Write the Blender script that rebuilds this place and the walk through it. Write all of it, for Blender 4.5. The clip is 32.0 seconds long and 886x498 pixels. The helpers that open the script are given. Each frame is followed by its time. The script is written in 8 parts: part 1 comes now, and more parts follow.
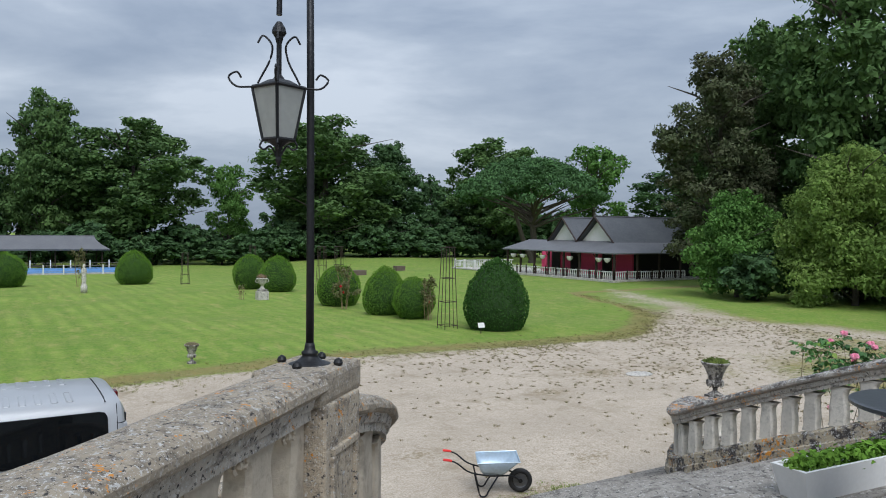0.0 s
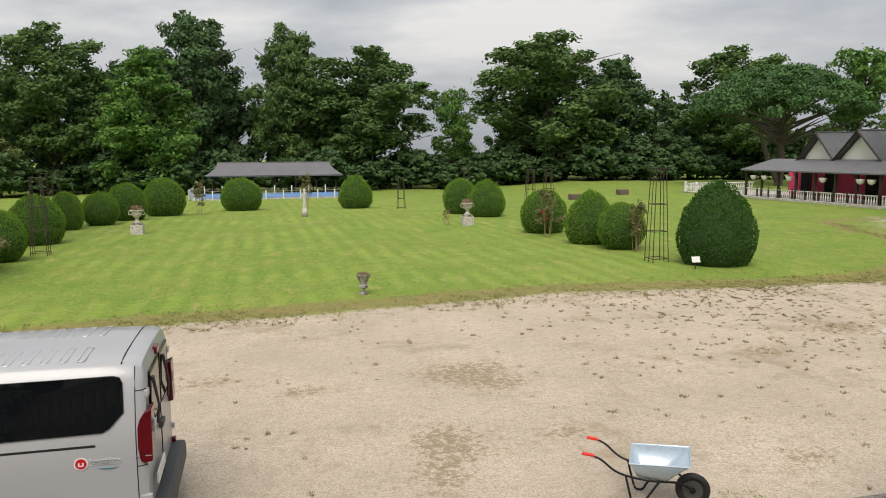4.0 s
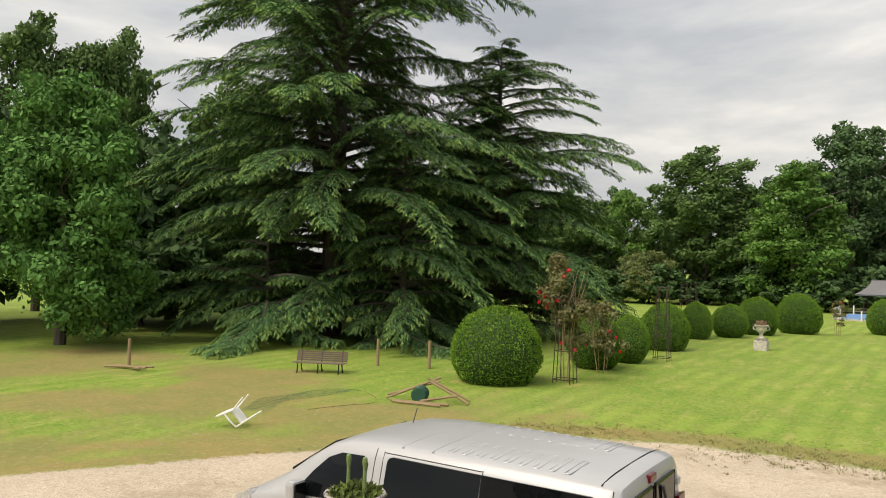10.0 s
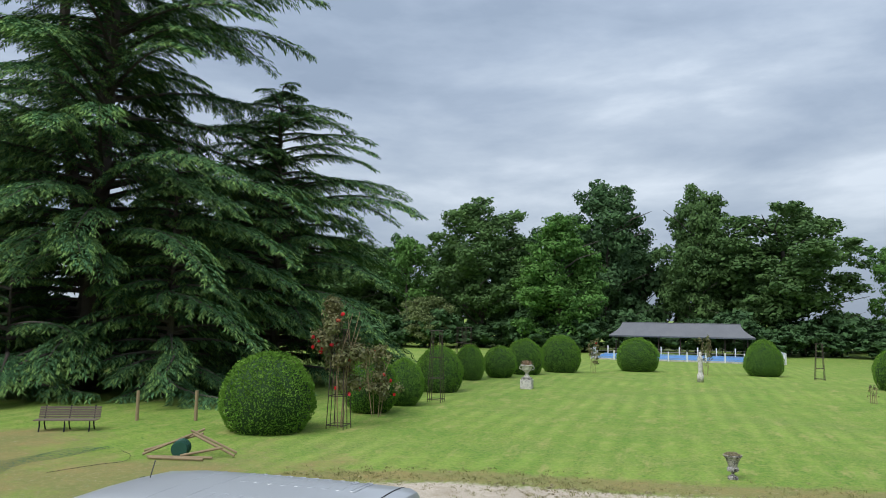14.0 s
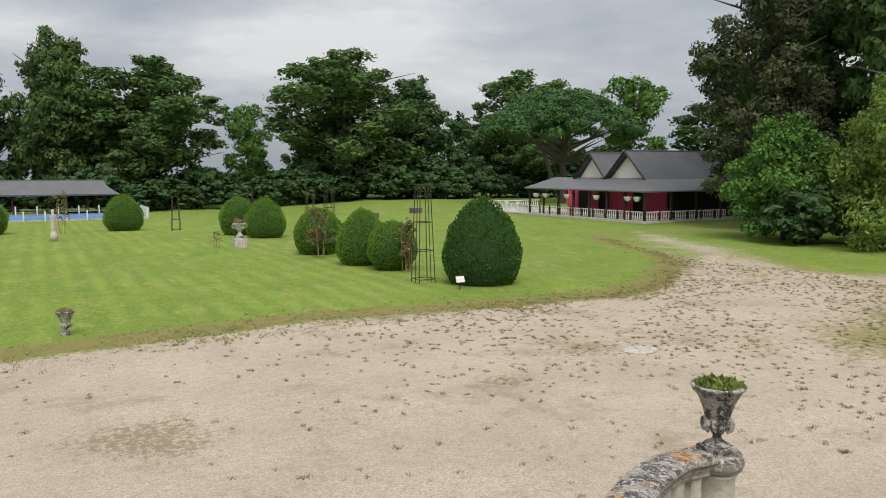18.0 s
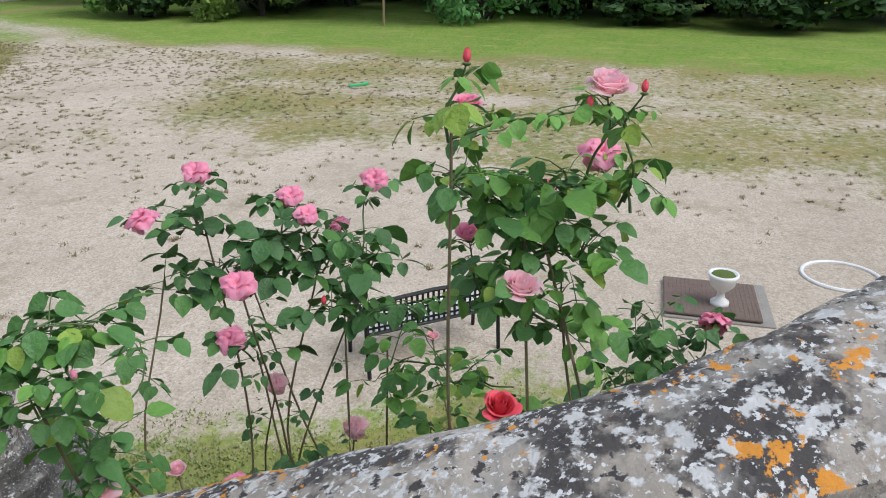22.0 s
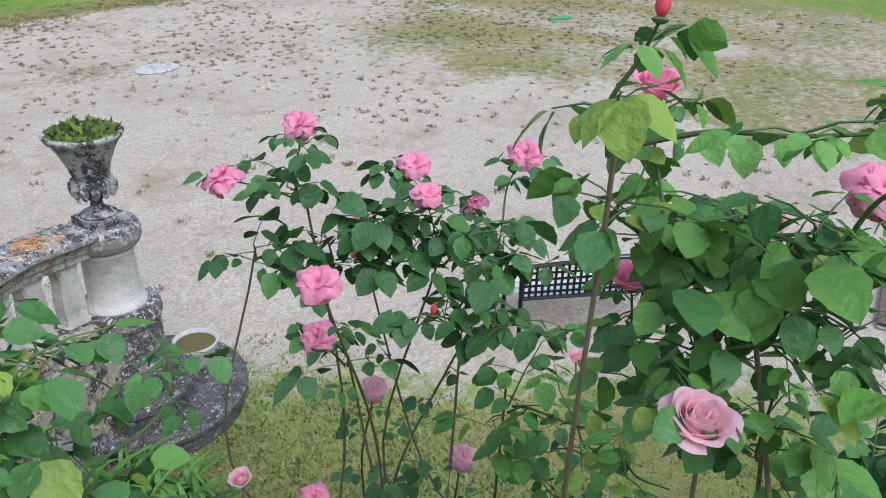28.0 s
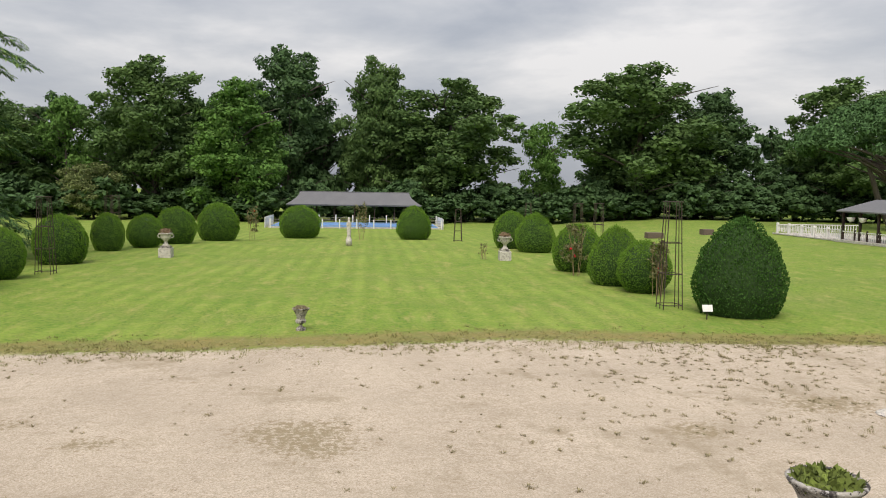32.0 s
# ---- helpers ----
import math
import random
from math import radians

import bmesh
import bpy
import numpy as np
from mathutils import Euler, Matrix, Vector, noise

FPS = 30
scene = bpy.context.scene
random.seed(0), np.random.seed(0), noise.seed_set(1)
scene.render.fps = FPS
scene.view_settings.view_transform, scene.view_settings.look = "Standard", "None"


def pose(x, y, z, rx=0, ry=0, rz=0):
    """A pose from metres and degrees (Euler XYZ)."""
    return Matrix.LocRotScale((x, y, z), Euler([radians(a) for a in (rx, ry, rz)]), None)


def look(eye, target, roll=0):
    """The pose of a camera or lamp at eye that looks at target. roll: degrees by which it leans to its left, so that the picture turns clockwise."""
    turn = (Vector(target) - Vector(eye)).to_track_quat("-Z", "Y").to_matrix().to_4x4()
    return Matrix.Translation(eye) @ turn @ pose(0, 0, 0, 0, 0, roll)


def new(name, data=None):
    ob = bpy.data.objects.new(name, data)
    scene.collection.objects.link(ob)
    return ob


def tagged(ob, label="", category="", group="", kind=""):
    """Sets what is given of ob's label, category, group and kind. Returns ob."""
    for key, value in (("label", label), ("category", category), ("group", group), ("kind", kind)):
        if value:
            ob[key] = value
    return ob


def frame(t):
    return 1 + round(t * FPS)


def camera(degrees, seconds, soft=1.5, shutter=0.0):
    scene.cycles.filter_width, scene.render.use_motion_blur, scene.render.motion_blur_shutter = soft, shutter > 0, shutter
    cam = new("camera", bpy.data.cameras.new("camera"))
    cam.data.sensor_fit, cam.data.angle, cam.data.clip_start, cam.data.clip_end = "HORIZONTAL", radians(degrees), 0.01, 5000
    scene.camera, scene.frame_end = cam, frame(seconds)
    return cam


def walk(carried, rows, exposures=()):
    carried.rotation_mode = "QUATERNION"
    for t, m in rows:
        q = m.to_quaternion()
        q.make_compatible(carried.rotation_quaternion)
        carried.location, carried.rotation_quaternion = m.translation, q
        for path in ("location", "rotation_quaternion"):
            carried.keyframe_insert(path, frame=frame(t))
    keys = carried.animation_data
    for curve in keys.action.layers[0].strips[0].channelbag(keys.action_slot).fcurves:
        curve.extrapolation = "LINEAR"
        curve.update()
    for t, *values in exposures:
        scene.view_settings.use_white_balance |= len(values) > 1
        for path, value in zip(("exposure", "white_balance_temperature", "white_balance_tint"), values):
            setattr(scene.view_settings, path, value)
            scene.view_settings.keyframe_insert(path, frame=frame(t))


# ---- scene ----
cam = camera(61.1, 32.0, 1.0)
PATH = [
    (0, (-3.649, -2.919, 3.911), (-2.604, -1.214, 3.866), 0.6),
    (0.5, (-3.478, -2.685, 3.87), (-2.652, -0.872, 3.69), 0.2),
    (1, (-3.251, -2.396, 3.855), (-2.592, -0.521, 3.629), 0.0),
    (1.5, (-2.959, -2.035, 3.89), (-2.389, -0.134, 3.648), -0.1),
    (2, (-2.605, -1.708, 3.862), (-2.063, 0.201, 3.613), -0.2),
    (2.5, (-2.237, -1.357, 3.84), (-1.714, 0.556, 3.587), -0.3),
    (4.5, (-0.944, -0.732, 3.775), (-0.489, 1.2, 3.531), -0.3),
    (5, (-0.68, -0.552, 3.737), (-0.248, 1.387, 3.502), -0.2),
    (5.5, (-0.451, -0.388, 3.753), (-0.032, 1.554, 3.529), -0.1),
    (6, (-0.268, -0.258, 3.754), (0.113, 1.694, 3.542), 0.1),
    (6.5, (-0.158, -0.094, 3.77), (0.11, 1.879, 3.58), 0.4),
    (7, (-0.125, 0.047, 3.8), (0.006, 2.037, 3.648), 0.4),
    (7.5, (-0.05, 0.089, 3.811), (-0.149, 2.084, 3.727), 0.3),
    (8, (-0.012, 0.112, 3.816), (-0.481, 2.056, 3.803), 0.9),
    (8.5, (-0.053, 0.091, 3.826), (-0.834, 1.932, 3.842), 1.3),
    (9, (-0.088, 0.078, 3.826), (-1.034, 1.84, 3.851), 1.4),
    (9.5, (-0.109, 0.08, 3.83), (-1.147, 1.789, 3.862), 1.3),
    (10, (-0.119, 0.057, 3.835), (-1.212, 1.732, 3.873), 1.3),
    (10.5, (-0.097, 0.04, 3.89), (-1.232, 1.684, 3.977), 1.3),
    (11, (-0.09, 0.06, 3.92), (-1.251, 1.662, 4.213), 1.1),
    (11.5, (-0.104, 0.066, 3.901), (-1.264, 1.61, 4.42), 1.0),
    (12, (-0.122, 0.082, 3.872), (-1.283, 1.587, 4.494), 0.9),
    (12.5, (-0.12, 0.102, 3.839), (-1.291, 1.589, 4.488), 0.9),
    (13, (-0.075, 0.152, 3.809), (-1.232, 1.668, 4.415), 0.9),
    (13.5, (0.052, 0.213, 3.797), (-0.897, 1.929, 4.193), 0.6),
    (14, (0.212, 0.274, 3.769), (-0.371, 2.179, 3.940), 0.88),
    (14.5, (0.252, 0.337, 3.741), (-0.018, 2.318, 3.785), 0.59),
    (15, (0.251, 0.358, 3.731), (0.274, 2.358, 3.742), 0.47),
    (15.5, (0.247, 0.41, 3.723), (0.486, 2.396, 3.725), 0.31),
    (17.5, (0.876, 0.453, 3.689), (1.591, 2.316, 3.559), -0.37),
    (18, (1.117, 0.48, 3.662), (2.060, 2.232, 3.462), -0.16),
    (18.5, (1.342, 0.534, 3.613), (2.540, 2.118, 3.379), 0.05),
    (19, (1.55, 0.528, 3.585), (2.965, 1.919, 3.334), 0.11),
    (19.5, (1.826, 0.551, 3.507), (3.456, 1.677, 3.229), 0.20),
    (20, (2.042, 0.592, 3.472), (3.834, 1.413, 3.134), 0.32),
    (20.5, (2.301, 0.598, 3.442), (4.140, 1.223, 2.966), 0.39),
    (21, (2.552, 0.594, 3.43), (4.357, 1.149, 2.770), 0.30),
    (21.5, (2.791, 0.658, 3.422), (4.567, 1.193, 2.674), -0.04),
    (22, (2.928, 0.67, 3.428), (4.699, 1.207, 2.671), -0.12),
    (22.5, (3.095, 0.649, 3.429), (4.861, 1.202, 2.669), -0.02),
    (23, (3.274, 0.684, 3.4), (5.026, 1.274, 2.637), -0.05),
    (23.5, (3.364, 0.715, 3.394), (5.098, 1.343, 2.621), -0.20),
    (24, (3.418, 0.634, 3.403), (5.107, 1.362, 2.617), -0.23),
    (24.5, (3.43, 0.618, 3.418), (5.059, 1.476, 2.636), 1.51),
    (25, (3.452, 0.623, 3.399), (5.035, 1.555, 2.608), 1.65),
    (25.5, (3.469, 0.679, 3.371), (5.024, 1.630, 2.549), 1.62),
    (27.5, (3.48, 0.823, 3.364), (5.001, 1.758, 2.463), 1.69),
    (28, (3.5, 0.807, 3.357), (5.013, 1.739, 2.439), 1.53),
    (28.5, (3.543, 0.749, 3.337), (5.031, 1.688, 2.387), 1.40),
    (29, (3.525, 0.705, 3.352), (4.961, 1.698, 2.376), 1.94),
    (29.5, (3.457, 0.71, 3.366), (4.775, 1.846, 2.380), 2.26),
    (30, (3.347, 0.725, 3.383), (4.478, 2.054, 2.406), 2.11),
    (30.5, (3.288, 0.741, 3.421), (4.180, 2.283, 2.512), 1.91),
    (31, (3.259, 0.702, 3.487), (3.925, 2.447, 2.771), 0.94),
    (31.5, (3.25, 0.703, 3.54), (3.711, 2.598, 3.096), 0.93),
    (32, (3.257, 0.719, 3.568), (3.448, 2.704, 3.409), 0.94),
]
EXPOSURES = [(0.0, 0.42, 5800, 9), (0.5, 0.58, 7000, 13), (1.0, 0.62, 7000, 12), (2.0, 0.7, 7200, 12), (5.0, 0.62, 6850, 12), (6.0, 0.65, 6750, 11), (7.0, 0.65, 6600, 9), (8.0, 0.78, 6700, 8), (9.0, 0.82, 7250, 9), (10.0, 0.92, 7550, 11), (10.6, 0.95, 7100, 9), (11.0, 0.78, 6300, 8), (11.5, 0.5, 5900, 8), (12.0, 0.33, 5700, 8),
             (13.0, 0.36, 5700, 8), (14.0, 0.64, 5900, 8), (15.0, 0.72, 6100, 8), (17.5, 0.5, 6600, 10), (18.0, 0.55, 6700, 10), (19.0, 0.8, 7800, 12), (19.5, 0.85, 7200, 10), (20.5, 0.95, 5700, 7), (21.5, 0.62, 6050, 10), (23.0, 0.62, 5400, 12), (25.0, 0.66, 5400, 13), (28.0, 0.66, 5400, 12), (29.0, 0.68, 5200, 11), (30.0, 0.66, 5150, 9), (31.0, 0.53, 5350, 8), (32.0, 0.7, 6900, 13)]
walk(cam, [(t, look(eye, target, roll)) for t, eye, target, roll in PATH], EXPOSURES)

# ---- world, sun ----
world = bpy.data.worlds.new("world")
scene.world = world
world.use_nodes = True
wn, wl = world.node_tree.nodes, world.node_tree.links
wn.clear()
SUN_EL, SUN_AZ = 52.0, 200.0
sky = wn.new("ShaderNodeTexSky")
sky.sky_type, sky.sun_disc = "NISHITA", False
sky.sun_elevation, sky.sun_rotation = radians(SUN_EL), radians(SUN_AZ)
wc = wn.new("ShaderNodeTexCoord")
wmap = wn.new("ShaderNodeMapping")
wmap.inputs["Scale"].default_value = (1.0, 1.0, 3.6)
wmap.inputs["Rotation"].default_value = (0.0, 0.0, 0.6)
wl.new(wc.outputs["Generated"], wmap.inputs["Vector"])
wnoise = wn.new("ShaderNodeTexNoise")
wnoise.inputs["Scale"].default_value, wnoise.inputs["Detail"].default_value = 1.8, 7.0
wnoise.inputs["Roughness"].default_value, wnoise.inputs["Distortion"].default_value = 0.55, 0.15
wl.new(wmap.outputs[0], wnoise.inputs["Vector"])
wramp = wn.new("ShaderNodeValToRGB")
for pos, col in ((0.34, (2.7, 3.1, 3.7, 1)), (0.45, (3.5, 3.9, 4.5, 1)), (0.55, (4.6, 4.95, 5.4, 1)), (0.66, (6.6, 6.8, 7.0, 1))):
    e = wramp.color_ramp.elements[0] if pos == 0.34 else wramp.color_ramp.elements.new(pos)
    e.position, e.color = pos, col
wramp.color_ramp.elements.remove(wramp.color_ramp.elements[-1])
wl.new(wnoise.outputs["Fac"], wramp.inputs["Fac"])
wmix = wn.new("ShaderNodeMix")
wmix.data_type = "RGBA"
wmix.inputs["Factor"].default_value = 0.94
wl.new(sky.outputs[0], wmix.inputs["A"])
wl.new(wramp.outputs[0], wmix.inputs["B"])
# an overcast sky is brighter overhead than at the horizon
wsep = wn.new("ShaderNodeSeparateXYZ")
wl.new(wc.outputs["Generated"], wsep.inputs[0])
wgrad = wn.new("ShaderNodeMapRange")
for k, v in (("From Min", 0.02), ("From Max", 0.6), ("To Min", 0.76), ("To Max", 1.25)):
    wgrad.inputs[k].default_value = v
wl.new(wsep.outputs["Z"], wgrad.inputs["Value"])
wlit = wn.new("ShaderNodeVectorMath")
wlit.operation = "SCALE"
wl.new(wmix.outputs["Result"], wlit.inputs[0])
wl.new(wgrad.outputs[0], wlit.inputs["Scale"])
wbg = wn.new("ShaderNodeBackground")
wbg.inputs["Strength"].default_value = 0.086
wl.new(wlit.outputs[0], wbg.inputs["Color"])
wout = wn.new("ShaderNodeOutputWorld")
wl.new(wbg.outputs[0], wout.inputs[0])
sun = new("sun", bpy.data.lights.new("sun", "SUN"))
sun.data.energy, sun.data.angle, sun.data.color = 1.9, radians(40), (1.0, 0.96, 0.9)
sun.matrix_world = look((0, 0, 0), (-math.sin(radians(SUN_AZ)), -math.cos(radians(SUN_AZ)), -math.tan(radians(SUN_EL))))


# ---- materials ----
def mat(name, base, rough=0.7, metal=0.0, var=None, scale=4.0, fine=40.0, bump=0.2, amount=0.5, spec=0.4, vary=0.0, trans=0.0, island=0.0):
    """Principled surface: base colour mixed towards var by a broad and a fine noise, with bump; vary: piece-to-piece change of brightness."""
    m = bpy.data.materials.new(name)
    m.use_nodes = True
    n, l = m.node_tree.nodes, m.node_tree.links
    b = n["Principled BSDF"]
    b.inputs["Roughness"].default_value, b.inputs["Metallic"].default_value = rough, metal
    b.inputs["Specular IOR Level"].default_value = spec
    tc = n.new("ShaderNodeTexCoord")
    geo = n.new("ShaderNodeNewGeometry")
    n1, n2 = n.new("ShaderNodeTexNoise"), n.new("ShaderNodeTexNoise")
    n1.inputs["Scale"].default_value, n1.inputs["Detail"].default_value = scale, 5
    n2.inputs["Scale"].default_value, n2.inputs["Detail"].default_value = fine, 4
    for k in (n1, n2):
        l.new(geo.outputs["Position"], k.inputs["Vector"])
    add = n.new("ShaderNodeMath")
    add.operation = "ADD"
    l.new(n1.outputs["Fac"], add.inputs[0])
    l.new(n2.outputs["Fac"], add.inputs[1])
    mr = n.new("ShaderNodeMapRange")
    mr.inputs["From Min"].default_value, mr.inputs["From Max"].default_value = 0.75, 1.25
    mr.inputs["To Max"].default_value = amount
    l.new(add.outputs[0], mr.inputs["Value"])
    mix = n.new("ShaderNodeMix")
    mix.data_type = "RGBA"
    mix.inputs["A"].default_value = (*base, 1)
    mix.inputs["B"].default_value = (*(var or [c * 0.6 for c in base]), 1)
    l.new(mr.outputs[0], mix.inputs["Factor"])
    col = mix.outputs["Result"]
    if vary or island:
        hsv = n.new("ShaderNodeHueSaturation")
        if vary:
            oi = n.new("ShaderNodeObjectInfo")
            src = oi.outputs["Random"]
        else:
            src = geo.outputs["Random Per Island"]
        vr = n.new("ShaderNodeMapRange")
        vr.inputs["To Min"].default_value, vr.inputs["To Max"].default_value = 1 - (vary or island), 1 + (vary or island)
        l.new(src, vr.inputs["Value"])
        l.new(vr.outputs[0], hsv.inputs["Value"])
        l.new(col, hsv.inputs["Color"])
        col = hsv.outputs["Color"]
    l.new(col, b.inputs["Base Color"])
    if bump:
        bp = n.new("ShaderNodeBump")
        bp.inputs["Strength"].default_value, bp.inputs["Distance"].default_value = bump, 0.02
        l.new(n2.outputs["Fac"], bp.inputs["Height"])
        l.new(bp.outputs[0], b.inputs["Normal"])
    if trans:
        tr = n.new("ShaderNodeBsdfTranslucent")
        ms = n.new("ShaderNodeMixShader")
        ms.inputs[0].default_value = trans
        l.new(col, tr.inputs["Color"])
        l.new(b.outputs[0], ms.inputs[1])
        l.new(tr.outputs[0], ms.inputs[2])
        l.new(ms.outputs[0], n["Material Output"].inputs[0])
    return m


def stone_mat(name, base, dark, lichen=0.0, white=0.0, top=0.0, grain=1.0):
    """Weathered limestone: black crust, white and orange lichen; top: more growth on faces that look up."""
    m = bpy.data.materials.new(name)
    m.use_nodes = True
    n, l = m.node_tree.nodes, m.node_tree.links
    b = n["Principled BSDF"]
    b.inputs["Roughness"].default_value = 0.9
    geo = n.new("ShaderNodeNewGeometry")

    def noise_tex(scale, detail=6, off=0.0):
        mp = n.new("ShaderNodeMapping")
        mp.inputs["Location"].default_value = (off, off * 0.7, -off)
        l.new(geo.outputs["Position"], mp.inputs["Vector"])
        t = n.new("ShaderNodeTexNoise")
        t.inputs["Scale"].default_value, t.inputs["Detail"].default_value = scale * grain, detail
        t.inputs["Roughness"].default_value = 0.6
        l.new(mp.outputs[0], t.inputs["Vector"])
        return t.outputs["Fac"]

    sep = n.new("ShaderNodeSeparateXYZ")
    l.new(geo.outputs["Normal"], sep.inputs[0])
    up = n.new("ShaderNodeMapRange")
    up.inputs["From Min"].default_value, up.inputs["From Max"].default_value = -0.1, 0.6
    up.inputs["To Min"].default_value = 1 - top
    l.new(sep.outputs["Z"], up.inputs["Value"])

    def layer(col, fac_src, lo, hi, c, gate=True):
        r = n.new("ShaderNodeMapRange")
        r.inputs["From Min"].default_value, r.inputs["From Max"].default_value = lo, hi
        l.new(fac_src, r.inputs["Value"])
        f = r.outputs[0]
        if gate:
            mu = n.new("ShaderNodeMath")
            mu.operation = "MULTIPLY"
            l.new(f, mu.inputs[0])
            l.new(up.outputs[0], mu.inputs[1])
            f = mu.outputs[0]
        x = n.new("ShaderNodeMix")
        x.data_type = "RGBA"
        l.new(f, x.inputs["Factor"])
        l.new(col, x.inputs["A"])
        x.inputs["B"].default_value = (*c, 1)
        return x.outputs["Result"]

    rgb = n.new("ShaderNodeRGB")
    rgb.outputs[0].default_value = (*base, 1)
    col = layer(rgb.outputs[0], noise_tex(3.0), 0.45, 0.7, [c * 0.72 for c in base], False)
    col = layer(col, noise_tex(22.0, 6, 3.0), 0.52, 0.75, [c * 0.6 for c in base], False)
    if dark:
        col = layer(col, noise_tex(7.5, 10, 7.0), 0.42 + 0.12 * (1 - dark), (0.50 if dark > 0.4 else 0.66) + 0.12 * (1 - dark), (0.06, 0.052, 0.048))
    if white:
        col = layer(col, noise_tex(9.0, 12, 51.0), 0.60 - 0.12 * white, 0.72 - 0.12 * white, (0.27, 0.25, 0.22))
        col = layer(col, noise_tex(26.0, 14, 11.0), 0.60 - 0.09 * white, 0.66 - 0.09 * white, (0.50, 0.485, 0.46))
        col = layer(col, noise_tex(75.0, 10, 19.0), 0.62 - 0.07 * white, 0.65 - 0.07 * white, (0.58, 0.57, 0.55))
    if dark:
        col = layer(col, noise_tex(30.0, 8, 31.0), 0.59, 0.62, (0.045, 0.04, 0.038))
    else:
        col = layer(col, noise_tex(5.0, 10, 31.0), 0.58, 0.75, [c * 0.45 for c in base], False)
    if lichen:
        big = noise_tex(3.2, 3, 43.0)
        sm = noise_tex(34.0, 10, 5.0)
        ad = n.new("ShaderNodeMath")
        ad.operation = "ADD"
        l.new(big, ad.inputs[0])
        l.new(sm, ad.inputs[1])
        col = layer(col, ad.outputs[0], 1.265 - 0.15 * lichen, 1.30 - 0.15 * lichen, (0.58, 0.24, 0.03))
    l.new(col, b.inputs["Base Color"])
    bp = n.new("ShaderNodeBump")
    bp.inputs["Strength"].default_value, bp.inputs["Distance"].default_value = 0.6, 0.012
    l.new(noise_tex(45.0, 8), bp.inputs["Height"])
    l.new(bp.outputs[0], b.inputs["Normal"])
    return m


M = {}
M["rail_right"] = stone_mat("lichen_coping_stone", (0.36, 0.315, 0.26), 0.95, 1.0, 0.68, 0.75, 1.05)
M["rail_left"] = stone_mat("worn_coping_stone", (0.35, 0.295, 0.22), 0.34, 0.6, 0.3, 0.6, 2.2)
M["frieze"] = stone_mat("stained_frieze_stone", (0.50, 0.455, 0.39), 0.3, 0.5, 0.3, 0.0, 1.6)
M["crust"] = stone_mat("crusted_stone", (0.26, 0.225, 0.185), 0.95, 0.0, 0.6, 0.2, 1.05)
M["stone"] = stone_mat("limestone", (0.67, 0.62, 0.54), 0.0, 0.0, 0.0, 0.3)
M["stone_left"] = stone_mat("stained_limestone", (0.52, 0.455, 0.36), 0.0, 0.0, 0.0, 0.3)
M["plinth"] = stone_mat("dirty_plinth_stone", (0.42, 0.355, 0.25), 0.5, 0.8, 0.3, 0.0)
M["step"] = stone_mat("step_stone", (0.30, 0.275, 0.24), 0.3, 0.0, 0.02, 0.2, 1.1)
M["round_step"] = stone_mat("mossy_step_stone", (0.115, 0.11, 0.095), 0.5, 0.0, 0.08, 0.3, 1.4)
M["urn"] = stone_mat("urn_stone", (0.42, 0.39, 0.345), 0.55, 0.0, 0.35, 0.0)
M["pier_stone"] = stone_mat("rough_pier_stone", (0.44, 0.37, 0.275), 0.35, 0.3, 0.12, 0.0, 2.0)
M["rose_bronze"] = mat("bronze_rose_leaf", (0.15, 0.17, 0.06), 0.6, var=(0.2, 0.13, 0.07), scale=2, fine=9, bump=0, island=0.35, trans=0.2)
M["white_stone"] = stone_mat("pale_stone", (0.62, 0.58, 0.52), 0.1, 0.0, 0.2, 0.0)
M["bark"] = mat("bark", (0.10, 0.085, 0.07), 0.95, var=(0.05, 0.04, 0.035), scale=3, fine=25, bump=0.8)
M["yew_leaf"] = mat("yew_leaf", (0.045, 0.115, 0.022), 0.8, spec=0.15, var=(0.065, 0.14, 0.028), scale=1.3, fine=7, bump=0, island=0.25, trans=0.12)
M["box_leaf"] = mat("box_leaf", (0.125, 0.25, 0.03), 0.8, spec=0.15, var=(0.19, 0.31, 0.045), scale=1.1, fine=6, bump=0, island=0.25, trans=0.15)
# darker green that paints the shade between the clipped leaves
M["inner_shade_core"] = mat("inner_shade_core", (0.028, 0.065, 0.014), 0.9, bump=0)
M["leaf_a"] = mat("oak_leaf", (0.085, 0.15, 0.052), 0.8, spec=0.15, var=(0.132, 0.213, 0.0517), scale=0.25, fine=1.5, bump=0, island=0.3, trans=0.2)
M["leaf_b"] = mat("lime_leaf", (0.0978, 0.207, 0.046), 0.8, spec=0.15, var=(0.149, 0.253, 0.0575), scale=0.3, fine=1.5, bump=0, island=0.3, trans=0.25)
M["leaf_o"] = mat("olive_leaf", (0.15, 0.19, 0.07), 0.8, spec=0.15, var=(0.2, 0.22, 0.09), scale=0.4, fine=1.5, bump=0, island=0.3, trans=0.2)
M["leaf_l"] = mat("laurel_leaf", (0.11, 0.24, 0.06), 0.8, spec=0.15, var=(0.075, 0.17, 0.05), scale=0.5, fine=1.5, bump=0, island=0.3, trans=0.15)
M["leaf_c"] = mat("dark_leaf", (0.064, 0.12, 0.05), 0.8, spec=0.15, var=(0.0862, 0.155, 0.046), scale=0.3, fine=1.5, bump=0, island=0.3, trans=0.15)
M["leaf_d"] = mat("copper_leaf", (0.095, 0.095, 0.055), 0.8, spec=0.15, var=(0.085, 0.14, 0.05), scale=0.25, fine=1.5, bump=0, island=0.3, trans=0.15)
